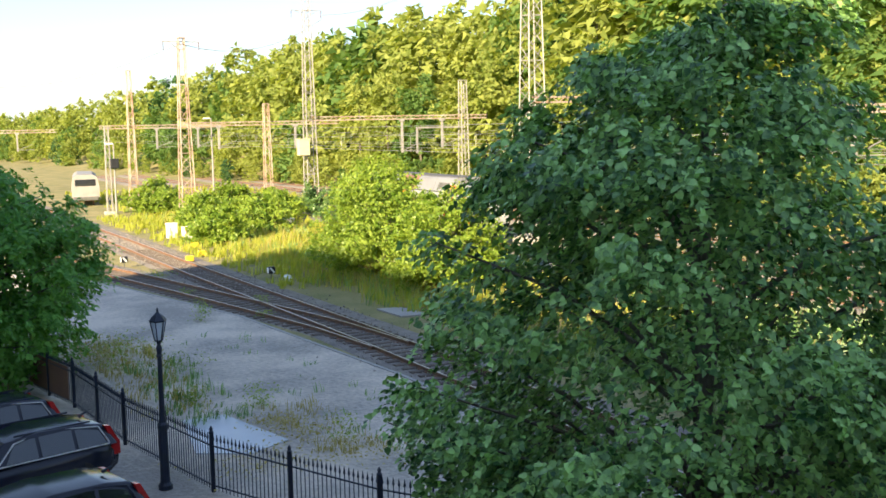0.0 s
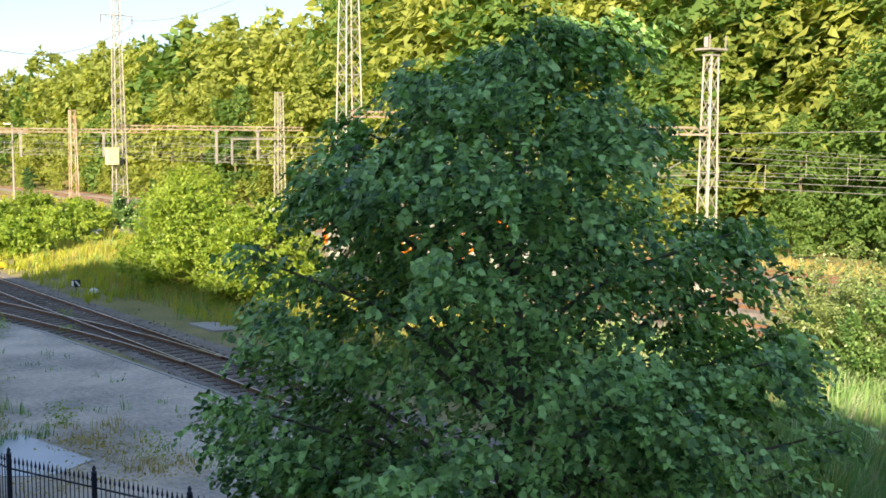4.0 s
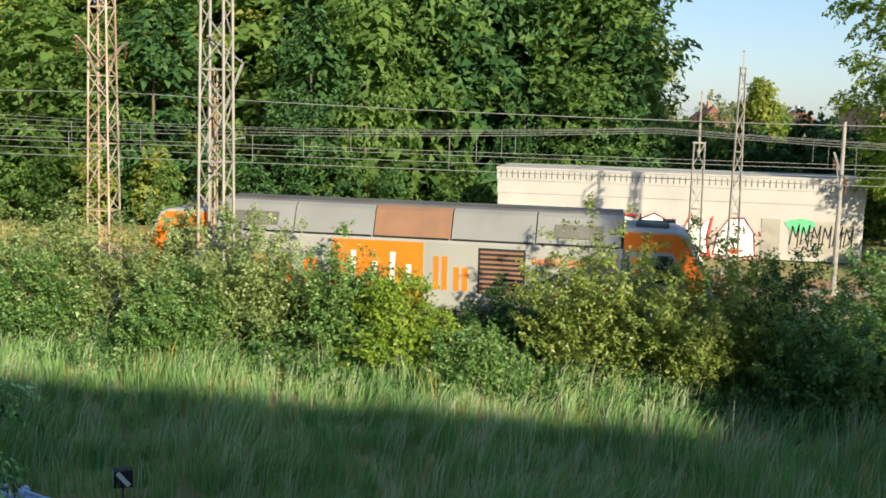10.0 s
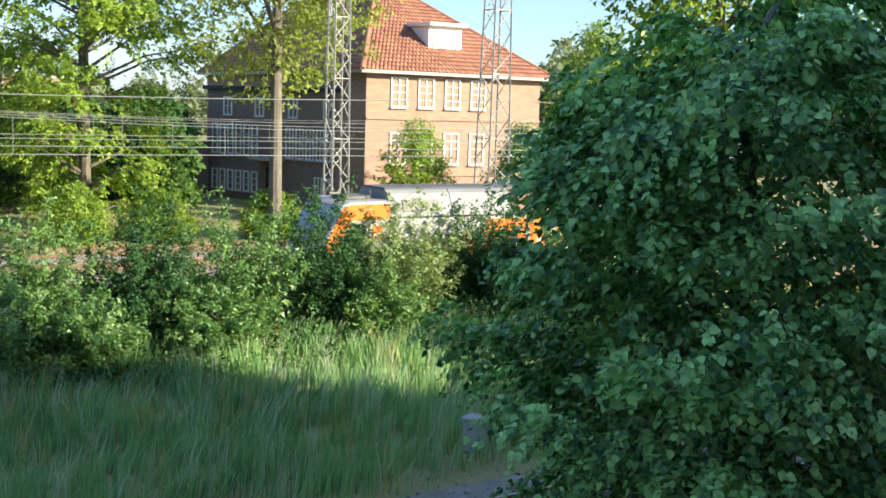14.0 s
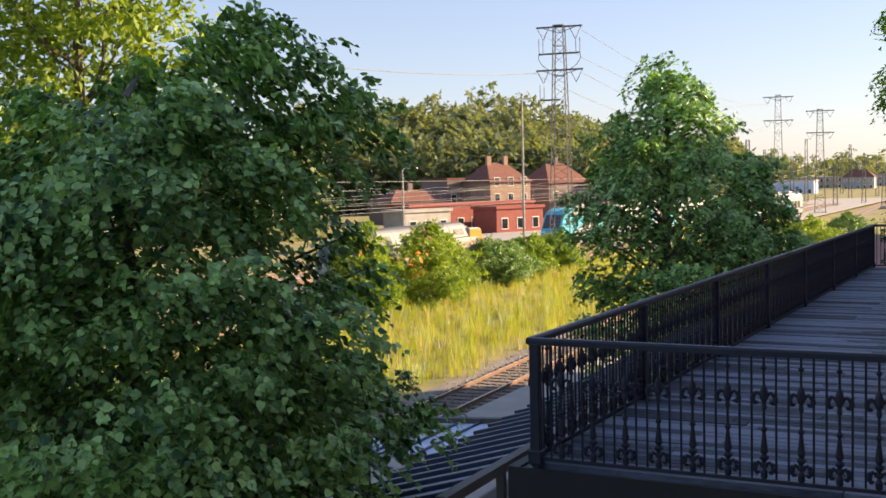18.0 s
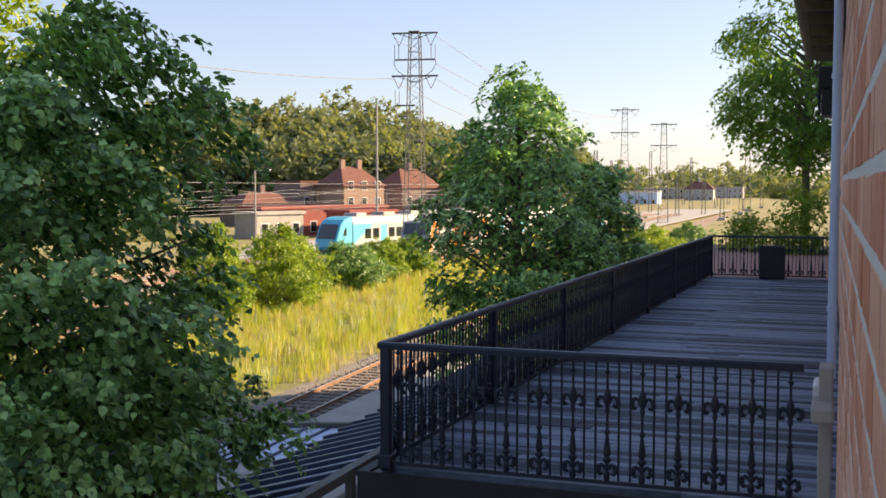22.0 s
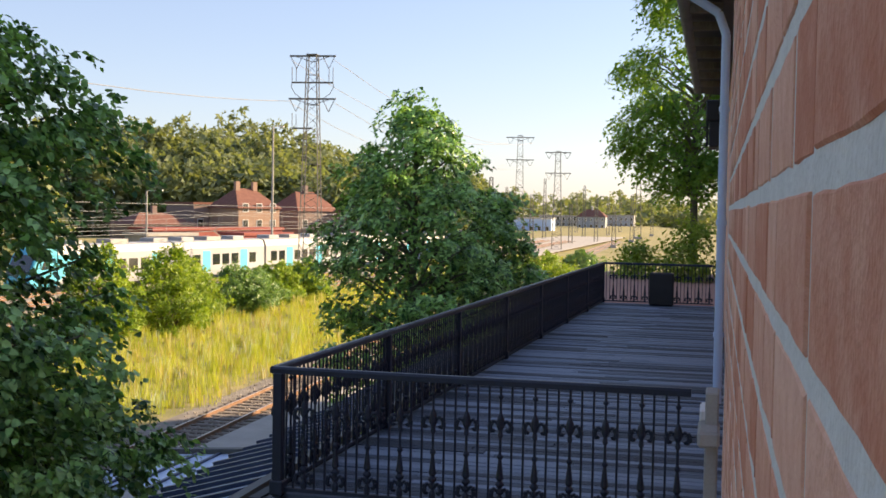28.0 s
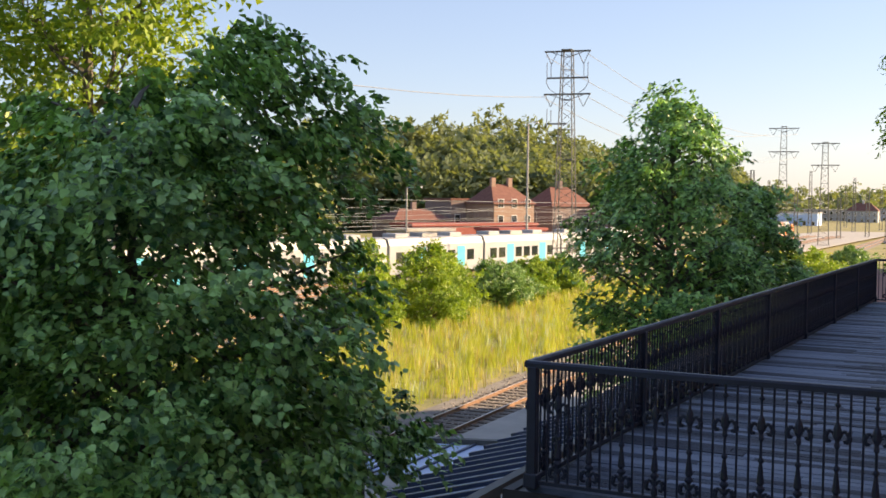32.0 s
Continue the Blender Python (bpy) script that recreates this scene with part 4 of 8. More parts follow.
# ---- shrubs along the yard ----
def shrub(seed, at, h, w, leaf, label, stems=60, size=0.10, per=12):
    """Many stems from one stool, each arching up and outwards with leafy side twigs."""
    rng = np.random.default_rng(seed)
    side = 20
    foot = shell(rng, stems) * (w * 0.20, w * 0.20, 0)
    a, d = rng.uniform(0, 6.283, stems), w / 2 * np.sqrt(rng.uniform(0.02, 1.0, stems))
    top = h * (1 - 0.42 * (d / (w / 2)) ** 2) * rng.uniform(0.50, 1.16, stems)
    tip = np.stack([d * np.cos(a), d * np.sin(a), top], 1)
    u = rng.uniform(0.16, 1.0, (stems, side)).ravel() ** 0.8
    f, t = np.repeat(foot, side, 0), np.repeat(tip, side, 0)
    on = f + (t - f) * np.stack([u ** 1.5, u ** 1.5, u ** 0.9], 1)
    way = shell(rng, len(u)) + (t - f) * (0.14, 0.14, 0) + (0, 0, 0.55)
    way /= np.linalg.norm(way, axis=1)[:, None]
    ln = (0.55 - 0.36 * u) * rng.uniform(0.6, 1.3, len(u)) * (h / 4.0) ** 0.5
    s = np.tile((np.arange(per) + 0.6) / per, len(u))
    pos = np.repeat(on, per, 0) + np.repeat(way * ln[:, None], per, 0) * s[:, None] + rng.normal(0, 0.045 * size / 0.1, (len(s), 3))
    pos[:, 2] = np.maximum(pos[:, 2], 0.05)
    out = np.repeat(way, per, 0) * 0.7 + rng.normal(0, 0.3, (len(s), 3))
    return tree("shrub", seed, at, h, w * 0.9, 0.3, leaf, 0, size, label, "shrub", "shrubs along the yard", 0.07, points=(pos, out), droop=0.1, simple=True, limbs=3)


k = 100
for x, y, h, w, leaf, label in (
    (32.4, 21.6, 3.8, 4.6, "leaf_willow", "pale grey-green willow shrub on the railway bank"),
    (32.2, 18.2, 4.2, 4.6, "leaf_willow", "pale grey-green willow shrub on the railway bank"),
    (32.6, 15.0, 4.0, 4.4, "leaf_willow", "pale grey-green willow shrub on the railway bank"),
    (31.9, 12.0, 4.0, 4.4, "leaf_willow", "pale grey-green willow shrub on the railway bank"),
    (31.4, 9.2, 3.6, 3.4, "leaf_bush", "green shrub at the meadow's edge"),
    (30.9, 7.2, 2.9, 3.0, "leaf_yellow", "bright green shrub at the meadow's edge"),
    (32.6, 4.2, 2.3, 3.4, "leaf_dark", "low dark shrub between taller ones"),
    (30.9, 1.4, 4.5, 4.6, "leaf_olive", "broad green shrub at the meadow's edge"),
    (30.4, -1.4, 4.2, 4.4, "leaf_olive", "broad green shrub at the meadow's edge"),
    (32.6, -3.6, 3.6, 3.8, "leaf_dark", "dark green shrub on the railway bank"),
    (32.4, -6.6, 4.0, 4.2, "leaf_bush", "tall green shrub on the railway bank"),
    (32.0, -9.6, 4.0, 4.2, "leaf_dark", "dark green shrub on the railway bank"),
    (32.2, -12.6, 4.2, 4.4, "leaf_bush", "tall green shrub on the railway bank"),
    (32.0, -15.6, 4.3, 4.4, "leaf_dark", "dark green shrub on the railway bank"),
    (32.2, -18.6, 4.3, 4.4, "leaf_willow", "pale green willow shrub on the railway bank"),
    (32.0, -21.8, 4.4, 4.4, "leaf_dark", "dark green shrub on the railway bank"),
    (31.6, -25.4, 3.6, 4.2, "leaf_bush", "green shrub on the railway bank"),
    (31.0, -29.6, 3.6, 4.2, "leaf_bush", "green shrub on the railway bank"),
    (29.8, 4.9, 1.7, 2.6, "leaf_bush", "low green shrub at the meadow's edge"),
    (29.6, -4.4, 3.0, 3.2, "leaf_bush", "low green shrub at the meadow's edge"),
    (30.2, -7.6, 2.2, 3.0, "leaf_bush", "low green shrub at the meadow's edge"),
    (30.4, -11.4, 2.7, 3.2, "leaf_bush", "low green shrub at the meadow's edge"),
    (30.6, -16.8, 2.4, 3.0, "leaf_bush", "low green shrub at the meadow's edge"),
    (30.6, 14.0, 2.6, 3.4, "leaf_bush", "green shrub before pale willows"),
    (30.8, 18.6, 2.9, 3.4, "leaf_bush", "green shrub before pale willows"),
    (24.0, 53.5, 6.4, 7.4, "leaf_yellow", "large sunlit yellow-green shrub beside the siding"),
    (25.0, 48.0, 5.0, 6.2, "leaf_yellow", "sunlit yellow-green shrub beside the siding"),
    (26.0, 59.0, 5.9, 6.8, "leaf_yellow", "sunlit yellow-green shrub beside the siding"),
    (21.5, 76.0, 2.6, 4.6, "leaf_yellow", "low sunlit shrub in the golden grass"),
    (26.5, 82.0, 3.0, 5.0, "leaf_yellow", "low sunlit shrub in the golden grass"),
    (30.5, 74.0, 3.4, 5.0, "leaf_bush", "green shrub in the golden grass"),
    (29.0, 99.0, 3.2, 5.6, "leaf_yellow", "low sunlit shrub in the golden grass"),
    (24.5, 108.0, 3.4, 6.0, "leaf_yellow", "sunlit shrub beside the far siding"),
    (23.6, 88.0, 2.9, 4.4, "leaf_yellow", "low sunlit shrub beside a lattice mast"),
    (31.0, 92.0, 2.8, 4.6, "leaf_yellow", "low sunlit shrub beside the yard"),
    (36.0, 96.0, 2.6, 4.6, "leaf_bush", "low sunlit shrub beside the yard"),
    (31.5, -60.0, 5.0, 5.4, "leaf_yellow", "yellow-green sunlit shrub at the end of the meadow"),
    (33.0, -55.0, 5.2, 4.6, "leaf_yellow", "yellow-green sunlit shrub at the end of the meadow"),
    (33.5, -66.5, 3.9, 5.0, "leaf_yellow", "yellow-green sunlit shrub at the end of the meadow"),
    (32.5, -72.0, 3.3, 5.0, "leaf_bush", "olive-green shrub at the end of the meadow"),
    (33.0, -80.0, 3.2, 4.0, "leaf_yellow", "slender yellow-green shrub beside the pylon"),
    (33.2, -76.0, 2.9, 4.6, "leaf_bush", "olive-green shrub at the end of the meadow"),
    (33.0, -86.0, 3.0, 4.4, "leaf_yellow", "yellow-green shrub beside the pylon"),
    (24.0, -118.0, 3.6, 8.0, "leaf_bush", "olive-green shrub along the far siding"),
    (20.0, -130.0, 3.2, 8.0, "leaf_yellow", "olive-green shrub along the far siding"),
    (17.0, -145.0, 3.0, 8.0, "leaf_bush", "olive-green shrub along the far siding"),
    (56.5, -13.5, 3.0, 3.2, "leaf_yellow", "low bright shrub beside the white hut"),
    (57.0, -18.0, 2.6, 3.6, "leaf_yellow", "low bright shrub below the tall trees"),
    (56.0, -24.0, 2.6, 3.6, "leaf_yellow", "low bright shrub below the tall trees"),
):
    far, mid = y > 70 or y < -90, y < -50
    if leaf == "leaf_yellow" or mid:
        big = w > 6
        dome = [(0.1, w * 0.44), (h * 0.3, w * 0.52), (h * 0.55, w * 0.46), (h * 0.8, w * 0.30), (h, w * 0.08)]
        bough_tree("shrub", k, (x, y, float(ground_z(x, y))), dome, leaf, 60 if far else 90 if not big else 150, 14 if far else 22, 8, 0.26 if far else (0.19 if mid or y > 40 else 0.13), label, "shrub", "shrubs along the yard", 0.07, core=600, shape="tuft", fan=0.30 + 0.02 * w, length=0.4 if w > 4 else 0.3, droop=-0.05, limbs=False, rise=0.9, ragged=(0.5, 1.22), loose=0.45)
        k += 1
        continue
    shrub(k, (x, y, float(ground_z(x, y))), h * 1.06, w * (1.3 if mid else 1.12), leaf, label, 34 if far else int((12 if mid else 20) * w), 0.22 if far else (0.16 if mid else 0.118))
    k += 1


def undergrowth():
    """Nettles and brambles between and before the shrubs; half are coloured dark for the gaps' shade."""
    rng = np.random.default_rng(64)
    n, per = 3600, 16
    x, y = 28.6 + 5.2 * rng.uniform(0, 1, n) ** 0.8, rng.uniform(-32, 23, n)
    h = rng.uniform(0.5, 1.7, n) * np.clip((x - 27.6) / 3, 0.45, 1)
    u = np.tile(np.linspace(0.12, 1, per), n)
    lean = np.repeat(rng.normal(0, 0.25, (n, 2)), per, 0)
    hh = np.repeat(h, per)
    p = np.stack([np.repeat(x, per) + lean[:, 0] * u * hh, np.repeat(y, per) + lean[:, 1] * u * hh, np.repeat(ground_z(x, y), per) + u * hh], 1)
    p[:, :2] += rng.normal(0, 0.10, (len(p), 2))
    out = rng.normal(0, 0.6, p.shape) + (-0.2, 0, 0.1)
    half = len(p) // 2
    for part_of, leaf, label in ((slice(0, half), "leaf_dark", "nettles and brambles coloured dark for the shade between the shrubs"), (slice(half, None), "leaf_bush", "green nettles at the meadow's edge")):
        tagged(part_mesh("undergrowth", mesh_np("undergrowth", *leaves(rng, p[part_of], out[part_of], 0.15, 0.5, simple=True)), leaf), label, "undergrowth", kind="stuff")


undergrowth()


# ---- the wood ----
def wood():
    """Rows of trees on the bank behind the yard, joined."""
    rng = np.random.default_rng(77)
    slim = [(0.10, 0.13), (0.25, 0.23), (0.50, 0.27), (0.72, 0.22), (0.88, 0.13), (1.0, 0.02)]
    broad = [(0.03, 0.20), (0.20, 0.27), (0.45, 0.30), (0.68, 0.27), (0.86, 0.17), (1.0, 0.03)]
    protos = {}
    for level, (n, twigs, per, size) in enumerate(((70, 13, 5, 0.027), (46, 10, 5, 0.040), (34, 7, 5, 0.062))):
        for q in range(6):
            r = np.random.default_rng(200 + q)
            v, f = boughs(r, broad if q % 3 == 0 else slim, n, twigs, per, size, length=0.05, fan=0.055, droop=0.3, shape="tuft", inner=0.35, loose=0.38, ragged=(0.66, 1.12))[:2]
            m = (420, 300, 200)[level]
            z, a, d = r.uniform(0.1, 0.9, m), r.uniform(0, 6.283, m), r.uniform(0.02, 0.15, m)
            iv, jf = leaves(r, np.stack([d * np.cos(a), d * np.sin(a), z], 1), np.stack([np.cos(a), np.sin(a), 0.3 + 0 * a], 1), 0.07, 0.2, 0.5, simple=True)
            protos[level, q] = (np.concatenate([v, iv]), np.concatenate([f, jf + len(v)]))
    sets = {"leaf_wood": [], "leaf_wood_light": [], "leaf_dark": []}
    tb = bmesh.new()
    line = [(69, -3), (69, 6), (66, 20), (66, 40), (66, 60), (66, 80), (63, 106), (56, 140), (49, 185), (43, 240), (36, 310), (22, 420), (-10, 560)]
    spots = []
    for row in range(4):
        for (x0, y0), (x1, y1) in zip(line, line[1:]):
            n = max(2, int(math.hypot(x1 - x0, y1 - y0) / (5.6 if y0 < 150 else 9.0)))
            for j in range(n):
                u = (j + rng.uniform(0, 1)) / n
                x, y = x0 + (x1 - x0) * u + row * 8.5 + rng.normal(0, 1.4), y0 + (y1 - y0) * u + rng.normal(0, 1.5)
                if row and y < 2 + row * 1.5:
                    continue
                if math.hypot(x, y) > 260 and row > 2:
                    continue
                spots.append((x, y, row))
    # low dark thicket behind the hut
    for azd in np.arange(84, 108.6, 0.9):
        for dist in (76, 84, 93):
            spots.append((*pol(azd + rng.uniform(-0.5, 0.5), dist + rng.uniform(-3, 3))[:2], 9))
    # bushes at the wood's foot
    for y in np.r_[np.arange(10, 70, 1.7), np.arange(70, 240, 2.6)]:
        foot = float(np.interp(y, [p[1] for p in line], [p[0] for p in line]))
        spots.append((foot - rng.uniform(0.5, 4.5), y + rng.uniform(-1, 1), 8))
    for x, y, row in spots:
        if y < 9 and x < 70:
            x += 4
        h = rng.uniform(9.5, 15.5) if row == 0 else (rng.uniform(17.0, 22.5) if row < 8 else (rng.uniform(2.6, 5.2) if row == 8 else rng.uniform(5.6, 8.2)))
        far = float(np.interp(math.atan2(x, y) * 57.3, (6, 12, 18, 24, 30), (0.60, 0.70, 0.85, 0.95, 1.0)))
        h *= far * (1.42 if row in (1, 2, 3) and 32 < math.degrees(math.atan2(x, y)) < 82 else 1.0)
        wd = rng.uniform(0.85, 1.25)
        z = float(ground_z(x, y))
        a = rng.uniform(0, 6.28)
        rot = np.array([(math.cos(a), -math.sin(a), 0), (math.sin(a), math.cos(a), 0), (0, 0, 1)])
        # sunlit and shadowed stretches of the wood are painted by leaf colour, by bearing
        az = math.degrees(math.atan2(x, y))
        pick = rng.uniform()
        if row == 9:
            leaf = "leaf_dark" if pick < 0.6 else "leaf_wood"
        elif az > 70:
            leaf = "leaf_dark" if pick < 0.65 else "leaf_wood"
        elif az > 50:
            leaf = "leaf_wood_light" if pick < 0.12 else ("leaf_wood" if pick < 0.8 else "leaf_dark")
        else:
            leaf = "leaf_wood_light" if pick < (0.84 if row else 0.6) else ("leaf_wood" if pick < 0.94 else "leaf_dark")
        d = math.hypot(x, y)
        level = 0 if d < 112 and row < 2 else (1 if d < 150 and row < 8 else 2)
        v, f = protos[level, int(rng.integers(6))]
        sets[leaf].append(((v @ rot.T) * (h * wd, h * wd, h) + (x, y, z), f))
        if row < 2 and math.hypot(x, y) < 150:
            cyl(tb, (x, y, z - 0.3), (x + rng.normal(0, 0.2), y, z + h * 0.7), 0.16, 0.07, 5)
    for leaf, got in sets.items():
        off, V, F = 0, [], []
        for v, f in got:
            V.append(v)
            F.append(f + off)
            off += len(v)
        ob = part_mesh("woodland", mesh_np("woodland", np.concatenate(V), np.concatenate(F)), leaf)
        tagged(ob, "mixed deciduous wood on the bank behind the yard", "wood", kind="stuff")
    tagged(part("woodland_trunks", tb, "bark"), "slim tree trunks at the wood's edge", "trunks", kind="stuff")


wood()
# sun and shade on these trees come from light and dark leaf colours
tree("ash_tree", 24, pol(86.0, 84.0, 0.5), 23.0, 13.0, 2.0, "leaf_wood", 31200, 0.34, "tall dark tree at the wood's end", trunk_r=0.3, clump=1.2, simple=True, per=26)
tree("ash_tree", 25, pol(88.2, 92.0, 0.5), 17.5, 9.0, 1.5, "leaf_wood_light", 21600, 0.34, "tree in sunlit-toned leaves at the wood's end", trunk_r=0.3, clump=1.2, simple=True, per=26)
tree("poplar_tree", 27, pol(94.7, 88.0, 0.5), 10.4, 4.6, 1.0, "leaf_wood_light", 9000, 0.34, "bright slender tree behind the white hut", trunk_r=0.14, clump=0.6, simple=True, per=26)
tree("ash_tree", 26, pol(79.5, 80.0, 0.5), 22.0, 13.0, 1.0, "leaf_dark", 26400, 0.34, "tall tree in shade-toned leaves at the wood's end", trunk_r=0.3, clump=1.2, simple=True, per=26)


def hills():
    """Wooded hill behind the houses and low far ridges, in clumps of leaves."""
    rng = np.random.default_rng(31)
    V, F, off = [], [], 0
    protos = []
    for q in range(5):
        r = np.random.default_rng(300 + q)
        dome = [(0.0, 0.34), (0.25, 0.42), (0.55, 0.40), (0.8, 0.27), (1.0, 0.06)]
        v, f = boughs(r, dome, 24, 5, 4, 0.098, length=0.09, fan=0.10, droop=0.2, shape="tuft", inner=0.45, loose=0.4, ragged=(0.7, 1.1))[:2]
        z, a, d = r.uniform(0.05, 0.85, 90), r.uniform(0, 6.283, 90), r.uniform(0.05, 0.26, 90)
        iv, jf = leaves(r, np.stack([d * np.cos(a), d * np.sin(a), z], 1), np.stack([np.cos(a), np.sin(a), 0.4 + 0 * a], 1), 0.15, 0.2, 0.4, simple=True)
        protos.append((np.concatenate([v, iv]), np.concatenate([f, jf + len(v)])))
    groups = [
        (145, 162.5, 255, 335, 4.2, 4.9, 170, 16), (127, 146, 150, 200, 3.0, 4.0, 70, 13),
        (92, 120, 230, 300, 0.7, 1.4, 60, 12), (160, 168, 420, 520, 1.8, 2.4, 50, 20),
        (164, 180, 600, 900, 0.8, 1.35, 70, 28), (-12, 8, 500, 700, 0.5, 0.9, 36, 24),
    ]
    for a0, a1, d0, d1, e0, e1, n, h in groups:
        for k in range(n):
            azd, d = rng.uniform(a0, a1), rng.uniform(d0, d1)
            el = rng.uniform(e0, e1) * (0.45 + 0.55 * (d - d0) / (d1 - d0))
            if a0 == 145:
                el *= float(np.interp(azd, (145, 150, 156, 159, 162.5), (0.9, 0.95, 1.0, 0.85, 0.5)))
            top = 8 + d * math.tan(radians(el))
            x, y, _ = pol(azd, d)
            for lvl in np.arange(top - h, -h * 0.6, -h * 0.6)[:2]:
                v, f = protos[int(rng.integers(5))]
                turn, wd = rng.uniform(0, 6.28), rng.uniform(0.85, 1.2)
                c, q = math.cos(turn), math.sin(turn)
                V.append(np.stack([(v[:, 0] * c - v[:, 1] * q) * wd, (v[:, 0] * q + v[:, 1] * c) * wd, v[:, 2]], 1) * h + (x, y, lvl))
                F.append(f + off)
                off += len(v)
    ob = part_mesh("hill_woods", mesh_np("hill_woods", np.concatenate(V), np.concatenate(F)), "leaf_hill")
    tagged(ob, "hazy wooded hills behind the town", "wood", kind="stuff")


hills()


# ---- meadow ----
def meadow():
    rng = np.random.default_rng(9)
    def blades(n, x0, x1, y0, y1, h0, h1, w, dens=None):
        tuft = 9
        cx, cy = rng.uniform(x0, x1, n // tuft), rng.uniform(y0, y1, n // tuft)
        x, y = np.repeat(cx, tuft), np.repeat(cy, tuft)
        n = len(x)
        x, y = x + rng.normal(0, 0.10, n), y + rng.normal(0, 0.10, n)
        lean = 0.5 + 0.6 * np.sin(x * 0.9 + 1.3 * np.sin(y * 0.5)) * np.sin(y * 0.7) + np.repeat(rng.normal(0, 0.55, len(cx)), tuft)
        tall = np.repeat(rng.uniform(0.7, 1.2, len(cx)), tuft)
        if dens is not None:
            keep = dens(x, y) > rng.uniform(0, 1, n)
            x, y, lean, tall = x[keep], y[keep], lean[keep], tall[keep]
        n = len(x)
        z = ground_z(x, y) - 0.05
        h = tall * rng.uniform(h0, h1, n) * (0.8 + 0.3 * np.sin(x * 1.7) * np.sin(y * 1.1 + x))
        a = rng.uniform(0, 6.283, n)
        ww = w * rng.uniform(0.6, 1.4, n)
        side = np.stack([np.cos(a), np.sin(a), 0 * a], 1) * ww[:, None]
        bend = np.stack([np.cos(a + 1.57), np.sin(a + 1.57), 0 * a], 1) * rng.uniform(0.05, 0.35, n)[:, None] + np.stack([0.1 * lean, -0.32 * lean, 0 * a], 1)
        base = np.stack([x, y, z], 1)
        mid = base + bend * (h * 0.35)[:, None] + np.stack([0 * h, 0 * h, h * 0.6], 1)
        tip = base + bend * h[:, None] + np.stack([0 * h, 0 * h, h * (1 - 0.1 * lean)], 1)
        v = np.stack([base - side, base + side, mid + side * 0.7, mid - side * 0.7, tip + side * 0.12, tip - side * 0.12], 1).reshape(-1, 3)
        k = (np.arange(n) * 6)[:, None, None]
        f = (np.array([(0, 1, 2, 3), (3, 2, 4, 5)])[None] + k).reshape(-1, 4)
        return v, f
    def put(name, mt, label, runs):
        V, F, off = [], [], 0
        for r in runs:
            v, f = blades(*r)
            V.append(v)
            F.append(f + off)
            off += len(v)
        tagged(part_mesh(name, mesh_np(name, np.concatenate(V), np.concatenate(F)), mt), label, "grass", kind="stuff")
    ragged = lambda x, y: np.clip((x - 18.7 - 0.5 * np.sin(y * 0.8) - 0.02 * np.abs(y)) / 1.6, 0, 1)
    put("tall_grass", "grass", "tall green meadow grass bending in the wind",
        [(78000, 18.6, 31.5, -34, 32, 0.6, 1.1, 0.014, ragged), (9000, 18.4, 30, 32, 100, 0.5, 0.9, 0.02, ragged), (900, 7.0, 9.2, 29, 38, 0.2, 0.6, 0.014, None), (300, 9.5, 13, 22, 42, 0.1, 0.4, 0.014, None)])
    put("golden_grass", "grass_gold", "sunlit golden-green meadow grass",
        [(42000, 19, 33, -100, -30, 0.65, 1.05, 0.011, ragged), (24000, 18.2, 30, 30, 100, 0.5, 0.9, 0.018, ragged), (6000, 20, 40, -180, -100, 0.7, 1.1, 0.05, None), (8000, 22, 45, 100, 150, 0.4, 0.8, 0.05, None), (16000, 17.9, 33, 52, 104, 0.4, 0.8, 0.03, None)])
    put("seed_grass", "grass_pale", "pale seed stalks standing over the meadow grass",
        [(10000, 18.9, 31.5, -34, 32, 0.95, 1.5, 0.010, ragged), (1500, 19, 33, -70, -34, 0.9, 1.3, 0.014, ragged)])
    put("dry_grass", "grass_dry", "dry straw-coloured grass stalks with seed heads",
        [(3000, 18.6, 31.5, -34, 32, 0.8, 1.3, 0.012, ragged), (4000, 19, 33, -100, -34, 0.8, 1.25, 0.02, ragged), (12000, 18.2, 30, 32, 100, 0.5, 1.0, 0.016, ragged), (5000, 55, 60, 16, 60, 0.3, 0.6, 0.03, None), (1800, 6.3, 8.6, 30, 43, 0.15, 0.5, 0.012, None), (700, 9.4, 11.2, 24.5, 30, 0.1, 0.4, 0.012, None)])


meadow()

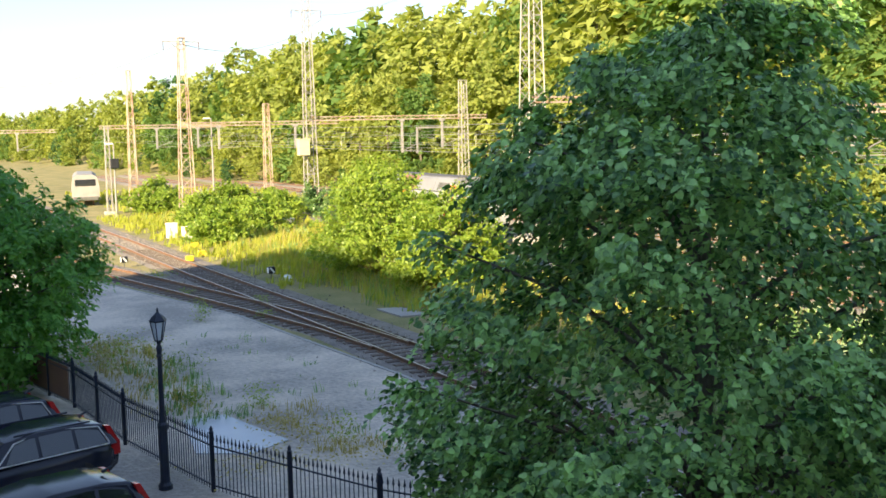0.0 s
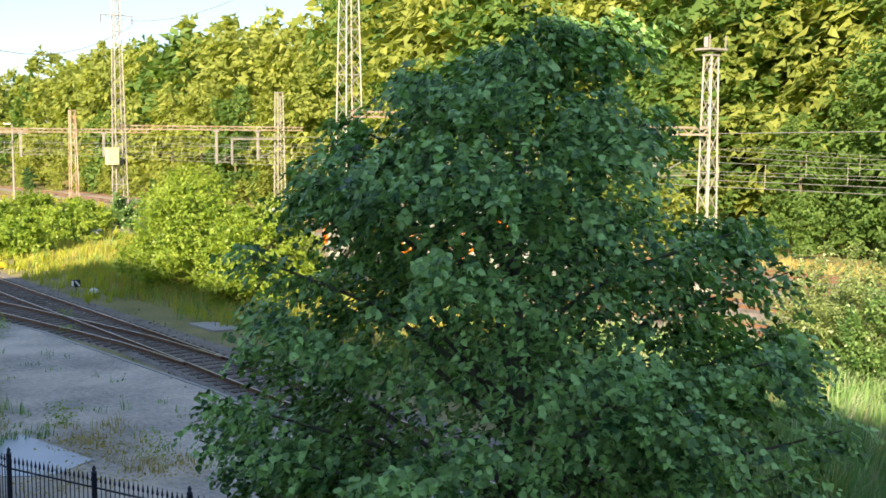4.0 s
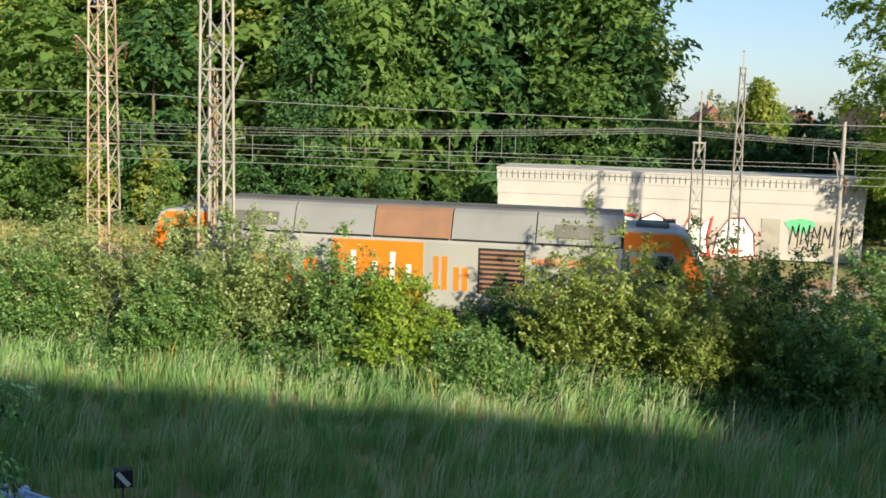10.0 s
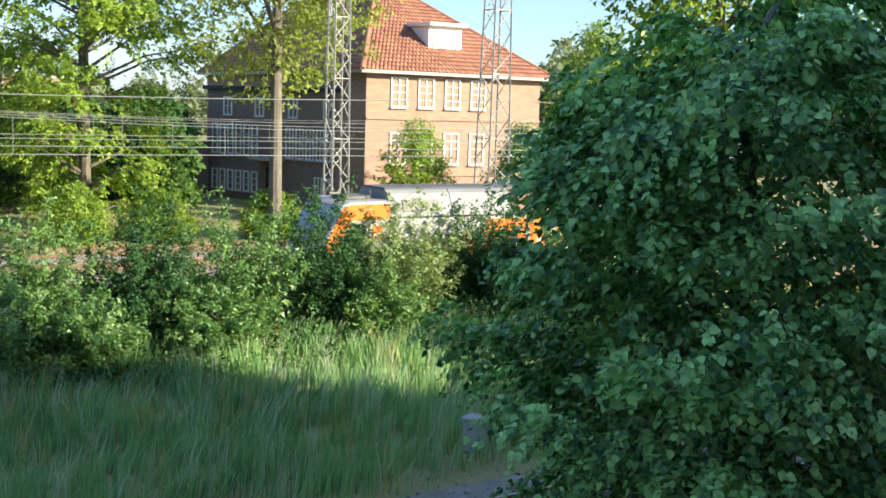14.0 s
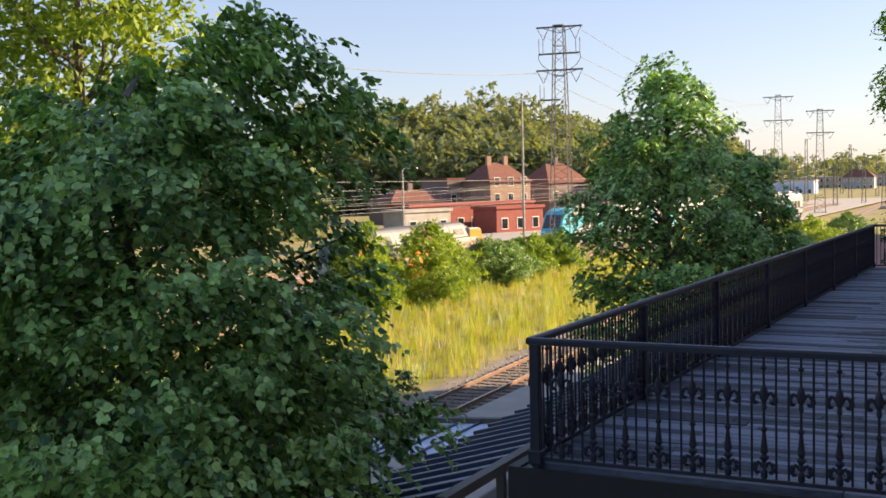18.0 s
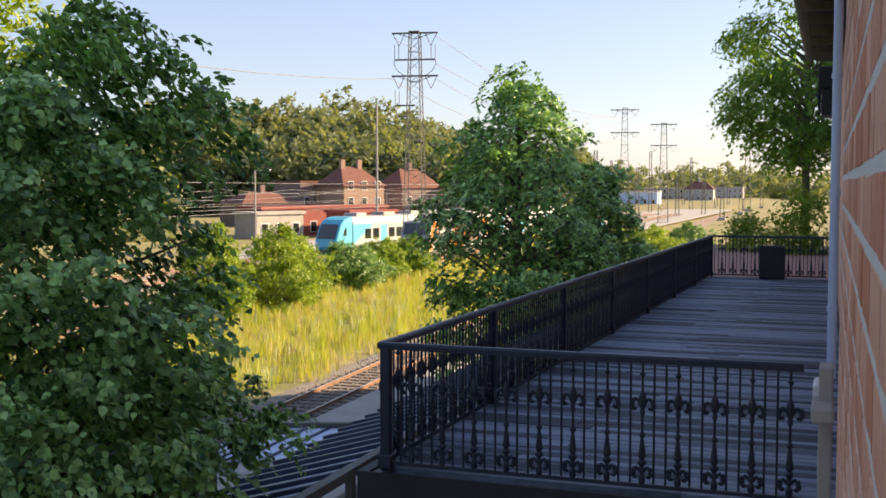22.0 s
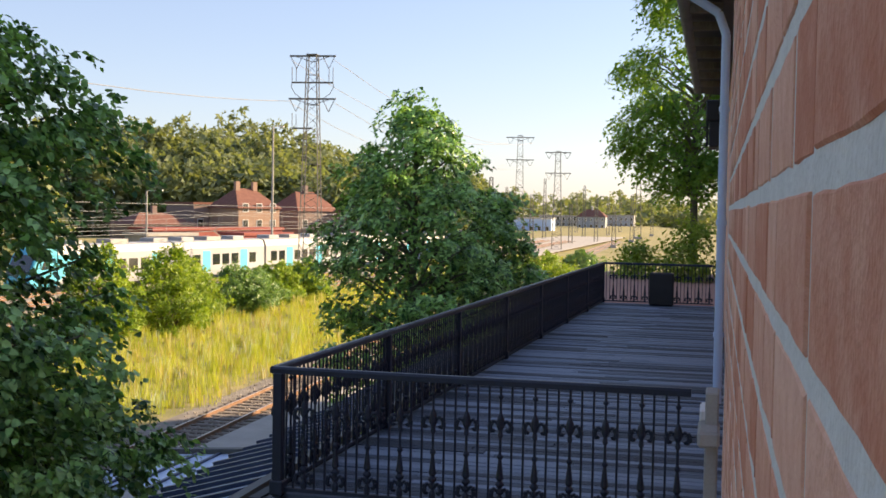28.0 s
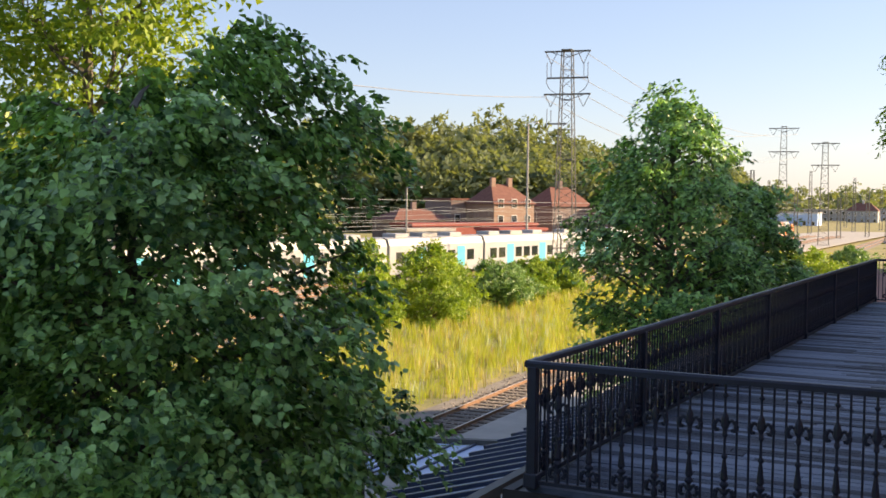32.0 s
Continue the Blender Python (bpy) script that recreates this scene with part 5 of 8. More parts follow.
# ---- masts, gantries and wires ----
def lattice(name, at, height, w0, w1, material, label, turn=0.0, panels=None, group="lattice masts"):
    """A tapered lattice mast: four corner angles and a zigzag of bars on each face."""
    t = empty(name, label, "mast", group, at=pose(*at, 0, 0, turn))
    n = panels or max(6, int(height / 0.95))
    ring = lambda z: [(sx * (w0 + (w1 - w0) * z / height) / 2, sy * (w0 + (w1 - w0) * z / height) / 2, z) for sx, sy in ((-1, -1), (1, -1), (1, 1), (-1, 1))]
    lo, hi = ring(-0.3), ring(height)
    for a, b in zip(lo, hi):
        bm = bmesh.new()
        beam(bm, a, b, 0.075 if w0 > 0.6 else 0.055)
        part("leg", bm, material, t)
    bm = bmesh.new()
    for k in range(4):
        for j in range(n):
            p, q = ring(height * j / n), ring(height * (j + 1) / n)
            a, b = (k, (k + 1) % 4) if j % 2 else ((k + 1) % 4, k)
            beam(bm, p[a], q[b], 0.038)
            if j % 3 == 0:
                beam(bm, p[k], p[(k + 1) % 4], 0.045)
    part("bracing", bm, material, t)["kind"] = "stuff"
    bm = bmesh.new()
    box(bm, (0, 0, -0.4), (w0 + 0.5, w0 + 0.5, 1.1), bevel=0.04)
    part("footing", bm, "concrete", t)
    bm = bmesh.new()
    box(bm, (0, 0, height + 0.02), (w1 + 0.12, w1 + 0.12, 0.08))
    part("cap", bm, material, t)
    return t


def insulator(bm, a, b, n=5):
    a, b = Vector(a), Vector(b)
    cyl(bm, a, b, 0.025, n=6)
    for k in range(n):
        p = a.lerp(b, (k + 0.6) / (n + 0.2))
        d = (b - a).normalized() * 0.02
        cyl(bm, p - d, p + d, 0.085, 0.05, 8)


def add_arm(t, z, reach, material="steel", drop=0.0, both=False, y=0.0):
    """A bracket arm with a strut and a hanging insulator."""
    for s in ((1, -1) if both else (1,)):
        bm = bmesh.new()
        beam(bm, (0, y, z), (s * reach, y, z + drop), 0.09)
        beam(bm, (0, y, z - abs(reach) * 0.45), (s * reach * 0.7, y, z + drop * 0.7), 0.05)
        arm = part("bracket_arm", bm, material, t)
        bm = bmesh.new()
        insulator(bm, (s * reach * 0.95, y, z + drop - 0.05), (s * reach * 0.95, y, z + drop - 0.75))
        part("insulator", bm, "insulator", arm)


Y = YARD
lattice("catenary_mast", (24.1, 116.3, Y), 13.5, 0.8, 0.4, "steel_rust", "rust-streaked lattice mast among trackside weeds")
m1 = lattice("catenary_mast", (24.3, 95.4, 0.1), 15.6, 1.25, 0.5, "steel_rust", "tall pale lattice mast beside the siding")
add_arm(m1, 15.3, 1.6, both=True)
m2 = lattice("catenary_mast", (38.6, 103.2, Y), 22.0, 1.15, 0.55, "steel", "tall pale lattice mast carrying a gantry beam")
add_arm(m2, 18.7, 1.6, both=True)
lattice("catenary_mast", (38.1, 114.9, Y), 10.0, 0.8, 0.5, "steel_rust", "short rusty lattice mast below the wood")
lattice("catenary_mast", (55.7, 103.2, Y), 12.0, 0.9, 0.6, "steel", "pale lattice mast at a gantry's end")
m5 = lattice("catenary_mast", (38.4, 61.7, Y), 22.0, 1.5, 0.7, "steel", "tall heavy lattice mast behind the linden")
m6x = lattice("catenary_mast", (44.0, 36.8, Y), 11.6, 0.75, 0.5, "steel", "pale lattice mast with a small top platform")
m6 = lattice("catenary_mast", (44.0, 23.4, Y), 20.0, 1.05, 0.6, "steel_rust", "rusty brown lattice mast behind the locomotive")
m7 = lattice("catenary_mast", (33.0, 13.7, Y), 20.0, 0.9, 0.6, "steel", "pale lattice mast with tensioning wheels")
m8 = lattice("catenary_mast", (55.0, -3.65, Y), 9.9, 0.55, 0.22, "steel", "thin lattice mast before the graffiti wall")
m8b = lattice("catenary_mast", (54.5, -1.8, Y), 6.3, 0.6, 0.5, "steel", "short lattice mast with insulators on top")
m9 = lattice("catenary_mast", (48.2, -23.9, Y), 21.0, 0.95, 0.6, "steel", "pale lattice mast with a floodlight")
m10 = lattice("catenary_mast", (44.0, -30.1, Y), 17.0, 1.3, 0.75, "steel", "heavy pale lattice mast with cross arms")
lattice("catenary_mast", (20.4, 109.7, 0.1), 8.2, 0.5, 0.35, "steel", "short lattice mast near a light signal")
lattice("catenary_mast", (10.5, 150.0, 0.1), 10.5, 0.7, 0.35, "steel_rust", "distant rusty lattice mast")
lattice("catenary_mast", (1.0, 170.0, 0.1), 11.0, 0.7, 0.35, "steel_rust", "distant rusty lattice mast")
# cross arms and fittings
for z in (15.5, 16.8):
    add_arm(m10, z, 1.5, both=True)
add_arm(m6, 9.0, -2.2, "steel_rust", 1.1)
add_arm(m6, 9.0, 2.2, "steel_rust", 1.1)
bm = bmesh.new()
beam(bm, (0, 0.3, 9.6), (3.0, 0.3, 8.9), 0.06)
beam(bm, (0, 0.3, 5.9), (3.0, 0.3, 8.9), 0.07)
beam(bm, (0.4, 0.3, 6.3), (3.2, 0.3, 6.4), 0.05)
part("bracket_arm", bm, "steel", m7)
for z in (8.3, 6.9):
    bm = bmesh.new()
    for k in range(16):
        a, b = 2 * math.pi * k / 16, 2 * math.pi * (k + 1) / 16
        beam(bm, (0.75 + 0.36 * math.cos(a), 0.42, z + 0.36 * math.sin(a)), (0.75 + 0.36 * math.cos(b), 0.42, z + 0.36 * math.sin(b)), 0.05)
    for k in range(3):
        a = math.pi * k / 3
        beam(bm, (0.75 - 0.36 * math.cos(a), 0.42, z - 0.36 * math.sin(a)), (0.75 + 0.36 * math.cos(a), 0.42, z + 0.36 * math.sin(a)), 0.025)
    part("tension_wheel", bm, "steel_rust", m7, "rusty spoked tensioning wheel")
for x in (0.62, 0.9, 1.1):
    bm = bmesh.new()
    cyl(bm, (x, 0.42, 0.6), (x, 0.42, 8.0), 0.03, n=6)
    part("weight_rod", bm, "steel_rust", m7)
bm = bmesh.new()
box(bm, (0, 0, 11.9), (1.3, 1.0, 0.10))
for x in (-0.6, 0.6):
    beam(bm, (x, -0.4, 11.9), (x, -0.4, 12.6), 0.05)
cyl(bm, (-0.4, 0, 12.0), (-0.4, 0, 12.5), 0.12, n=8)
part("platform", bm, "steel", m6x)
bm = bmesh.new()
box(bm, (1.0, 0, 13.0), (0.55, 0.35, 0.3), bevel=0.03)
beam(bm, (0.3, 0, 11.6), (0.85, 0, 11.6), 0.06)
beam(bm, (0.85, 0, 11.6), (0.85, 0, 13.0), 0.06)
part("floodlight", bm, "white", m9)
bm = bmesh.new()
for z in (5.6, 6.6, 7.6, 8.6):
    beam(bm, (-0.5, 0, z + 0.1), (0.5, 0, z + 0.1), 0.05)
beam(bm, (0.3, 0, 5.6), (0.3, 0, 8.8), 0.07)
beam(bm, (-0.8, 0, 5.8), (-0.8, 0, 7.2), 0.05)
beam(bm, (-0.8, 0, 7.2), (0.3, 0, 7.3), 0.05)
part("switch_frame", bm, "steel", m8b)
bm = bmesh.new()
beam(bm, (0, 0, 9.9), (0, 0, 10.7), 0.05)
box(bm, (0, 0, 10.7), (0.3, 0.08, 0.06))
part("rod", bm, "steel", m8)
for k in range(4):
    bm = bmesh.new()
    insulator(bm, (0.35, 0, 5.9 + 0.75 * k), (0.75, 0, 5.9 + 0.75 * k), 3)
    part("insulator", bm, "insulator", m8b)


def gantry(x0, x1, y, z, drops, label, low=None):
    g = empty("gantry_beam", label, "gantry", "gantry beams", at=pose(0, y, 0))
    bm = bmesh.new()
    for dz in (0, 0.34):
        beam(bm, (x0, 0, z + dz), (x1, 0, z + dz), 0.10)
    n = int((x1 - x0) / 0.5)
    for k in range(n):
        beam(bm, (x0 + (x1 - x0) * k / n, 0, z + 0.34 * (k % 2)), (x0 + (x1 - x0) * (k + 1) / n, 0, z + 0.34 * ((k + 1) % 2)), 0.05)
    part("beam", bm, "steel_rust", g)
    for x, ln in drops:
        bm = bmesh.new()
        beam(bm, (x, 0, z), (x, 0, z - ln), 0.20)
        box(bm, (x, 0, z - 0.1), (0.5, 0.25, 0.25))
        part("drop_post", bm, "steel", g)
        bm = bmesh.new()
        beam(bm, (x, 0, z - ln + 0.2), (x + 1.9, 0, z - ln + 0.9), 0.05)
        beam(bm, (x, 0, z - ln + 0.2), (x + 2.2, 0, z - ln + 0.2), 0.05)
        part("registration_arm", bm, "steel", g)
    if low:
        bm = bmesh.new()
        beam(bm, (low[0], 0, low[2]), (low[1], 0, low[2]), 0.16)
        beam(bm, (low[0] + 0.1, 0, low[2]), (low[0] + 0.1, 0, low[2] - 2.6), 0.16)
        part("lower_beam", bm, "steel", g)
    return g


gantry(38.6, 58.5, 103.2, 8.6, ((48.6, 3.4), (53.2, 3.0)), "long rusty gantry beam with drop posts across the tracks", (50.2, 55.7, 7.7))
gantry(29.0, 46.5, 115.4, 8.3, ((33.0, 2.5), (41.5, 2.5)), "rusty gantry beam across the tracks near the wood")
gantry(24.3, 39.5, 135.0, 8.2, ((31.0, 2.5), (36.0, 2.5)), "distant rusty gantry beam across the tracks")
gantry(8.0, 23.0, 160.0, 7.9, ((12.0, 2.5), (18.0, 2.5)), "distant pale gantry beam across the tracks")
gantry(38.4, 45.0, 61.7, 9.3, ((44.6, 2.0),), "rusty gantry beam on a heavy mast")
gantry(39.5, 44.0, 36.8, 8.2, ((40.2, 2.2),), "pale bracket beam on a lattice mast")


def pole(at, height, r, label, lamp=None, material="steel"):
    t = empty("pole", label, "pole", "poles", at=pose(*at))
    bm = bmesh.new()
    cyl(bm, (0, 0, -0.2), (0, 0, height), r, r * 0.6, 10)
    part("shaft", bm, material, t)
    bm = bmesh.new()
    cyl(bm, (0, 0, -0.1), (0, 0, 0.25), r * 2.0, n=10)
    part("foot", bm, "concrete", t)
    if lamp:
        bm = bmesh.new()
        beam(bm, (0, 0, height - 0.02), (-lamp, 0, height - 0.02), 0.06)
        box(bm, (-lamp, 0, height), (0.7, 0.25, 0.14), bevel=0.03)
        part("lamp_head", bm, "white", t)
    return t


p13 = pole((50.0, -7.65, Y), 7.5, 0.13, "pale round catenary pole beside the white hut")
add_arm(p13, 5.2, 2.4, drop=0.9)
add_arm(p13, 5.2, -1.4, drop=0.0)
pole(pol(157.4, 125.0, Y), 16.3, 0.16, "tall pale steel floodlight pole in the yard", 0.9)
pole(pol(151.2, 120.0, Y), 8.9, 0.14, "pale steel pole beside the platform", 1.5)
pole(pol(15.6, 122.0, Y), 8.6, 0.11, "thin lamp pole below the wood", 0.5)
sg = pole((19.9, 104.0, 0.1), 6.7, 0.10, "white signal post with a dark signal head", 0.4)
bm = bmesh.new()
box(bm, (0, -0.2, 4.9), (0.75, 0.3, 0.9), bevel=0.05)
part("signal_head", bm, "dark", sg)
bm = bmesh.new()
box(bm, (0, 0, 1.0), (1.1, 0.7, 1.5), bevel=0.03)
box(bm, (0, 0, 1.8), (1.2, 0.8, 0.1))
t = empty("transformer_box", "cream switch box on a bracket of a lattice mast", "switch box", at=pose(37.6, 102.4, 5.0))
part("housing", bm, "cream", t)
bm = bmesh.new()
beam(bm, (0.4, 0.6, 0.2), (1.3, 0.9, -1.6), 0.08)
beam(bm, (-0.4, 0, 0.2), (1.3, 0.9, 0.2), 0.08)
part("bracket", bm, "steel", t)

# tension pylons of the traction power line
def pylon(at, height, w0, w1, arms, label, turn=0.0):
    t = lattice("power_pylon", at, height, w0, w1, "steel_dark", label, turn, group="power pylons")
    for z, reach, kind in arms:
        for s in ((1,) if kind == "half" else (-1, 1)):
            bm = bmesh.new()
            beam(bm, (0, 0, z), (s * reach, 0, z), 0.16)
            if kind == "v":
                beam(bm, (0, 0, z - 0.6), (s * reach * 0.8, 0, z), 0.06)
            else:
                # a jumper loop led down to the mast
                pts = [(s * reach, z), (s * reach * 1.04, z - 0.45), (s * reach * 0.85, z - 1.1), (s * reach * 0.5, z - 1.6), (s * 0.35, z - 1.75)]
                for p, q in zip(pts, pts[1:]):
                    beam(bm, (p[0], 0, p[1]), (q[0], 0, q[1]), 0.055)
                beam(bm, (s * reach, 0, z), (s * reach, 0, z + 1.5), 0.055)
            a = part("cross_arm", bm, "steel_dark", t)
            bm = bmesh.new()
            if kind == "v":
                insulator(bm, (s * reach * 0.96, 0, z), (s * reach * 0.70, 0, z - 1.25), 6)
                insulator(bm, (s * reach * 0.44, 0, z), (s * reach * 0.70, 0, z - 1.25), 6)
            else:
                insulator(bm, (s * reach * 0.80, 0, z + 0.1), (s * reach * 0.80, 0, z + 1.35), 6)
            part("insulator", bm, "steel_dark", a)
    return t


pylon((39.0, -103.5, Y), 22.4, 2.1, 0.95, ((22.3, 2.3, "v"), (19.7, 2.05, "u"), (18.1, 2.35, "v"), (15.2, 2.0, "half")), "tall grey lattice power pylon with stacked cross arms", 8)
pylon(pol(170.05, 215.0, Y), 21.8, 2.0, 0.9, ((21.5, 2.7, "v"), (17.2, 2.7, "v")), "distant grey power pylon", 10)
pylon(pol(172.0, 217.0, Y), 19.0, 1.9, 0.9, ((18.8, 2.5, "v"), (14.8, 2.5, "v")), "distant grey power pylon", 10)
pylon(pol(176.1, 340.0, Y), 22.0, 2.0, 0.9, ((21.6, 2.7, "v"),), "far grey power pylon", 10)
for azd, d, h in ((171.36, 300, 16), (173.38, 330, 15), (174.6, 360, 12), (168.6, 190, 13), (172.7, 260, 9), (175.2, 420, 13), (170.7, 250, 11), (173.0, 400, 14), (174.0, 280, 11), (175.8, 300, 12), (176.8, 380, 13), (169.4, 320, 14), (174.9, 250, 9)):
    lattice("catenary_mast", pol(azd, d, Y), h, 0.9, 0.5, "steel_dark", "far dark catenary mast", panels=8)


def wire_run(pts, r, name, label, sag=0.0, group="overhead wires"):
    bm = bmesh.new()
    line = []
    for a, b in zip(pts, pts[1:]):
        a, b = Vector(a), Vector(b)
        n = 8 if sag else 1
        for k in range(n):
            line.append(a.lerp(b, k / n) - Vector((0, 0, 4 * sag * (k / n) * (1 - k / n))))
    line.append(Vector(pts[-1]))
    sweep(bm, line, [(-r, 0), (0, r), (r, 0), (0, -r)])
    return tagged(part(name, bm, "wire"), label, "wire", group)


for X in (35.2, 40.6, 47.2, 51.8):
    ys = list(range(200, -281, -40))
    wire_run([(X, y, Y + 5.6) for y in ys], 0.013, "contact_wire", "thin straight contact wire above a track")
    wire_run([(X, y, Y + 7.0) for y in ys], 0.010, "catenary_wire", "sagging catenary wire above a track", 0.55)
    bm = bmesh.new()
    for y0 in ys[:-1]:
        for k in range(1, 6):
            u = k / 6
            zz = Y + 7.0 - 4 * 0.55 * u * (1 - u)
            cyl(bm, (X, y0 - 40 * u, Y + 5.6), (X, y0 - 40 * u, zz), 0.010, n=4)
    tagged(part("dropper_wires", bm, "wire"), "short vertical droppers between two overhead wires", "wire", kind="stuff")
wire_run([(44.3, 200, 8.3), (44.3, 23, 8.4), (44.3, -30, 8.3), (44.3, -280, 8.4)], 0.018, "feeder_wire", "feeder wire along the masts", 0.5)
T1 = (39.0, -103.5)
for dx, z in ((-2.2, 21.9), (2.2, 21.9), (-2.3, 17.7), (2.3, 17.7)):
    a = (T1[0] + dx, T1[1], z + Y)
    b = (pol(170.05, 215)[0] + dx * 1.1, pol(170.05, 215)[1], z - 1.0)
    wire_run([a, b], 0.03, "power_line", "slack power line between pylons", 3.0)
wire_run([(T1[0] + 2.3, T1[1], 18.4), (44.0 - 1.5, -30.1, 16.2)], 0.03, "power_line", "slack power line between pylons", 1.2)
for z in (16.2, 17.4):
    wire_run([(42.5, -30.1, z), (33.0, 13.7, 18.5)], 0.025, "power_line", "slack power line between masts", 1.0)
wire_run([(38.6 + 1.6, 103.2, 18.4), (24.3, 95.4, 15.2), (10.5, 150, 14)], 0.03, "power_line", "slack power line between masts", 1.6)
wire_run([(38.6 + 1.6, 103.2, 18.8), (38.4, 61.7, 21.0)], 0.03, "power_line", "slack power line between masts", 1.6)

# ---- rolling stock ----
def text_mesh(words, size, depth=0.004):
    """Flat letters as a mesh, lying in the plane of x and y, centred."""
    cu = bpy.data.curves.new("words", "FONT")
    cu.body, cu.size, cu.extrude, cu.align_x, cu.align_y = words, size, depth, "CENTER", "CENTER"
    ob = new("words", cu)
    me = bpy.data.meshes.new_from_object(ob.evaluated_get(bpy.context.evaluated_depsgraph_get()))
    bpy.data.objects.remove(ob)
    bpy.data.curves.remove(cu)
    return me


def islands(me):
    """A mesh split into its loose pieces."""
    bm = bmesh.new()
    bm.from_mesh(me)
    left = set(bm.verts)
    out = []
    while left:
        todo, own = [left.pop()], []
        while todo:
            v = todo.pop()
            own.append(v)
            for e in v.link_edges:
                o = e.other_vert(v)
                if o in left:
                    left.remove(o)
                    todo.append(o)
        piece, new_of = bmesh.new(), {}
        for v in own:
            new_of[v] = piece.verts.new(v.co)
        for f in {f for v in own for f in v.link_faces}:
            piece.faces.new([new_of[v] for v in f.verts])
        out.append((min(v.co.x for v in own), piece))
    bm.free()
    bpy.data.meshes.remove(me)
    meshes = []
    for x, piece in sorted(out, key=lambda q: q[0]):
        got = bpy.data.meshes.new("letter")
        piece.to_mesh(got)
        piece.free()
        meshes.append(got)
    return meshes


def side_plate(pts, x0, x1):
    """A thin plate with an outline in y and z."""
    bm = bmesh.new()
    prism(bm, pts, x0, x1, "x")
    return bm


def locomotive():
    t = empty("diesel_locomotive", "silver-grey and orange diesel locomotive with a sooty roof", "locomotive")
    # machine room, nose cabs: both ends alike; the train runs towards -y
    sec = [(-1.43, 0.95), (-1.45, 1.1), (-1.45, 2.95), (-1.40, 3.02), (1.40, 3.02), (1.45, 2.95), (1.45, 1.1), (1.43, 0.95)]
    bm = bmesh.new()
    prism(bm, sec, -6.55, 6.55, "y")
    part("body", bm, "silver", t, "silver-grey side walls")
    # roof hatches: slanted panels
    roof = [(-1.38, 3.03), (-1.02, 3.82), (-0.85, 3.93), (0.85, 3.93), (1.02, 3.82), (1.38, 3.03)]
    spans = [(-6.5, -3.9, "hatch"), (-3.88, -1.25, "hatch"), (-1.23, 1.25, "rustpanel"), (1.27, 3.9, "hatch"), (3.92, 6.5, "hatch")]
    for y0, y1, mt in spans:
        bm = bmesh.new()
        prism(bm, roof, y0 + 0.01, y1 - 0.01, "y")
        h = part("roof_hatch", bm, mt, t)
        for s in (-1, 1):
            bm = bmesh.new()
            beam(bm, (s * 1.41, y0 + 0.05, 3.05), (s * 1.41, y1 - 0.05, 3.05), 0.05)
            part("gutter", bm, "dark", h)
    bm = bmesh.new()
    prism(bm, [(-0.82, 3.925), (-0.75, 3.99), (0.75, 3.99), (0.82, 3.925)], -6.45, 6.45, "y")
    part("roof_walkway", bm, "roofgrey", t, "sooty dark roof top")
    for y0 in (-5.2, 5.2):
        for sx in (-1, 1):
            bm = bmesh.new()
            box(bm, (0, 0, 0), (0.03, 1.5, 0.42), bevel=0.008)
            for k in range(7):
                box(bm, (0, -0.6 + 0.2 * k, 0), (0.045, 0.10, 0.36))
            ob = part("roof_grille", bm, "steel_dark", t)
            ob.matrix_basis = pose(sx * 1.215, y0, 3.42, 0, -sx * 24.5, 0)
    # cabs
    for s in (-1, 1):
        prof = [(6.56, 0.95), (6.56, 3.62), (8.15, 3.58), (8.45, 3.48), (9.05, 2.38), (9.35, 1.5), (9.38, 0.95)]
        prof = [(s * y, z) for y, z in prof]
        bm = bmesh.new()
        prism(bm, prof, -1.43, 1.43, "x")
        es = [e for e in bm.edges if abs(e.verts[0].co.x - e.verts[1].co.x) < 1e-4]
        bmesh.ops.bevel(bm, geom=es, offset=0.10, segments=3, affect="EDGES", profile=0.6)
        cab = part("cab", bm, "silver", t, "silver-grey driver's cab", smooth=False)
        for sx in (-1, 1):
            x0, x1 = sorted((sx * 1.425, sx * 1.437))
            band = [(6.58, 3.0), (6.58, 3.52), (8.1, 3.50), (8.38, 3.40), (8.93, 2.38), (9.22, 1.1), (8.62, 1.1), (8.45, 2.2), (8.05, 2.98)]
            part("orange_band", side_plate([(s * y, z) for y, z in band], x0, x1), "orange", cab, "bright orange paint band")
            x0, x1 = sorted((sx * 1.43, sx * 1.442))
            win = [(7.52, 2.05), (7.52, 2.78), (7.62, 2.88), (8.0, 2.88), (8.28, 2.45), (8.28, 2.05)]
            wpane = part("side_window", side_plate([(s * y, z) for y, z in win], x0, x1), "glass", cab, "dark cab side window")
            for yd in (6.7, 7.36):
                part("door_joint", side_plate([(s * yd, 1.05), (s * (yd + 0.05), 1.05), (s * (yd + 0.05), 2.95), (s * yd, 2.95)], x0, x1), "steel_dark", cab)
            part("badge", side_plate([(s * 6.85, 2.35), (s * 7.25, 2.35), (s * 7.25, 2.8), (s * 6.85, 2.8)], x0, x1), "orange", cab, "small orange badge")
            for k in range(2):
                x2, x3 = sorted((sx * 1.442, sx * 1.447))
                part("badge_bar", side_plate([(s * (6.90 + 0.16 * k), 2.42), (s * (7.03 + 0.16 * k), 2.42), (s * (7.03 + 0.16 * k), 2.56), (s * (6.90 + 0.16 * k), 2.56)], x2, x3), "white", cab)
        # windscreen, in the slanted front
        bm = bmesh.new()
        a, b = Vector((0, 8.50, 3.40)), Vector((0, 9.03, 2.44))
        n = Vector((0, 0.96, 0.53)).normalized()
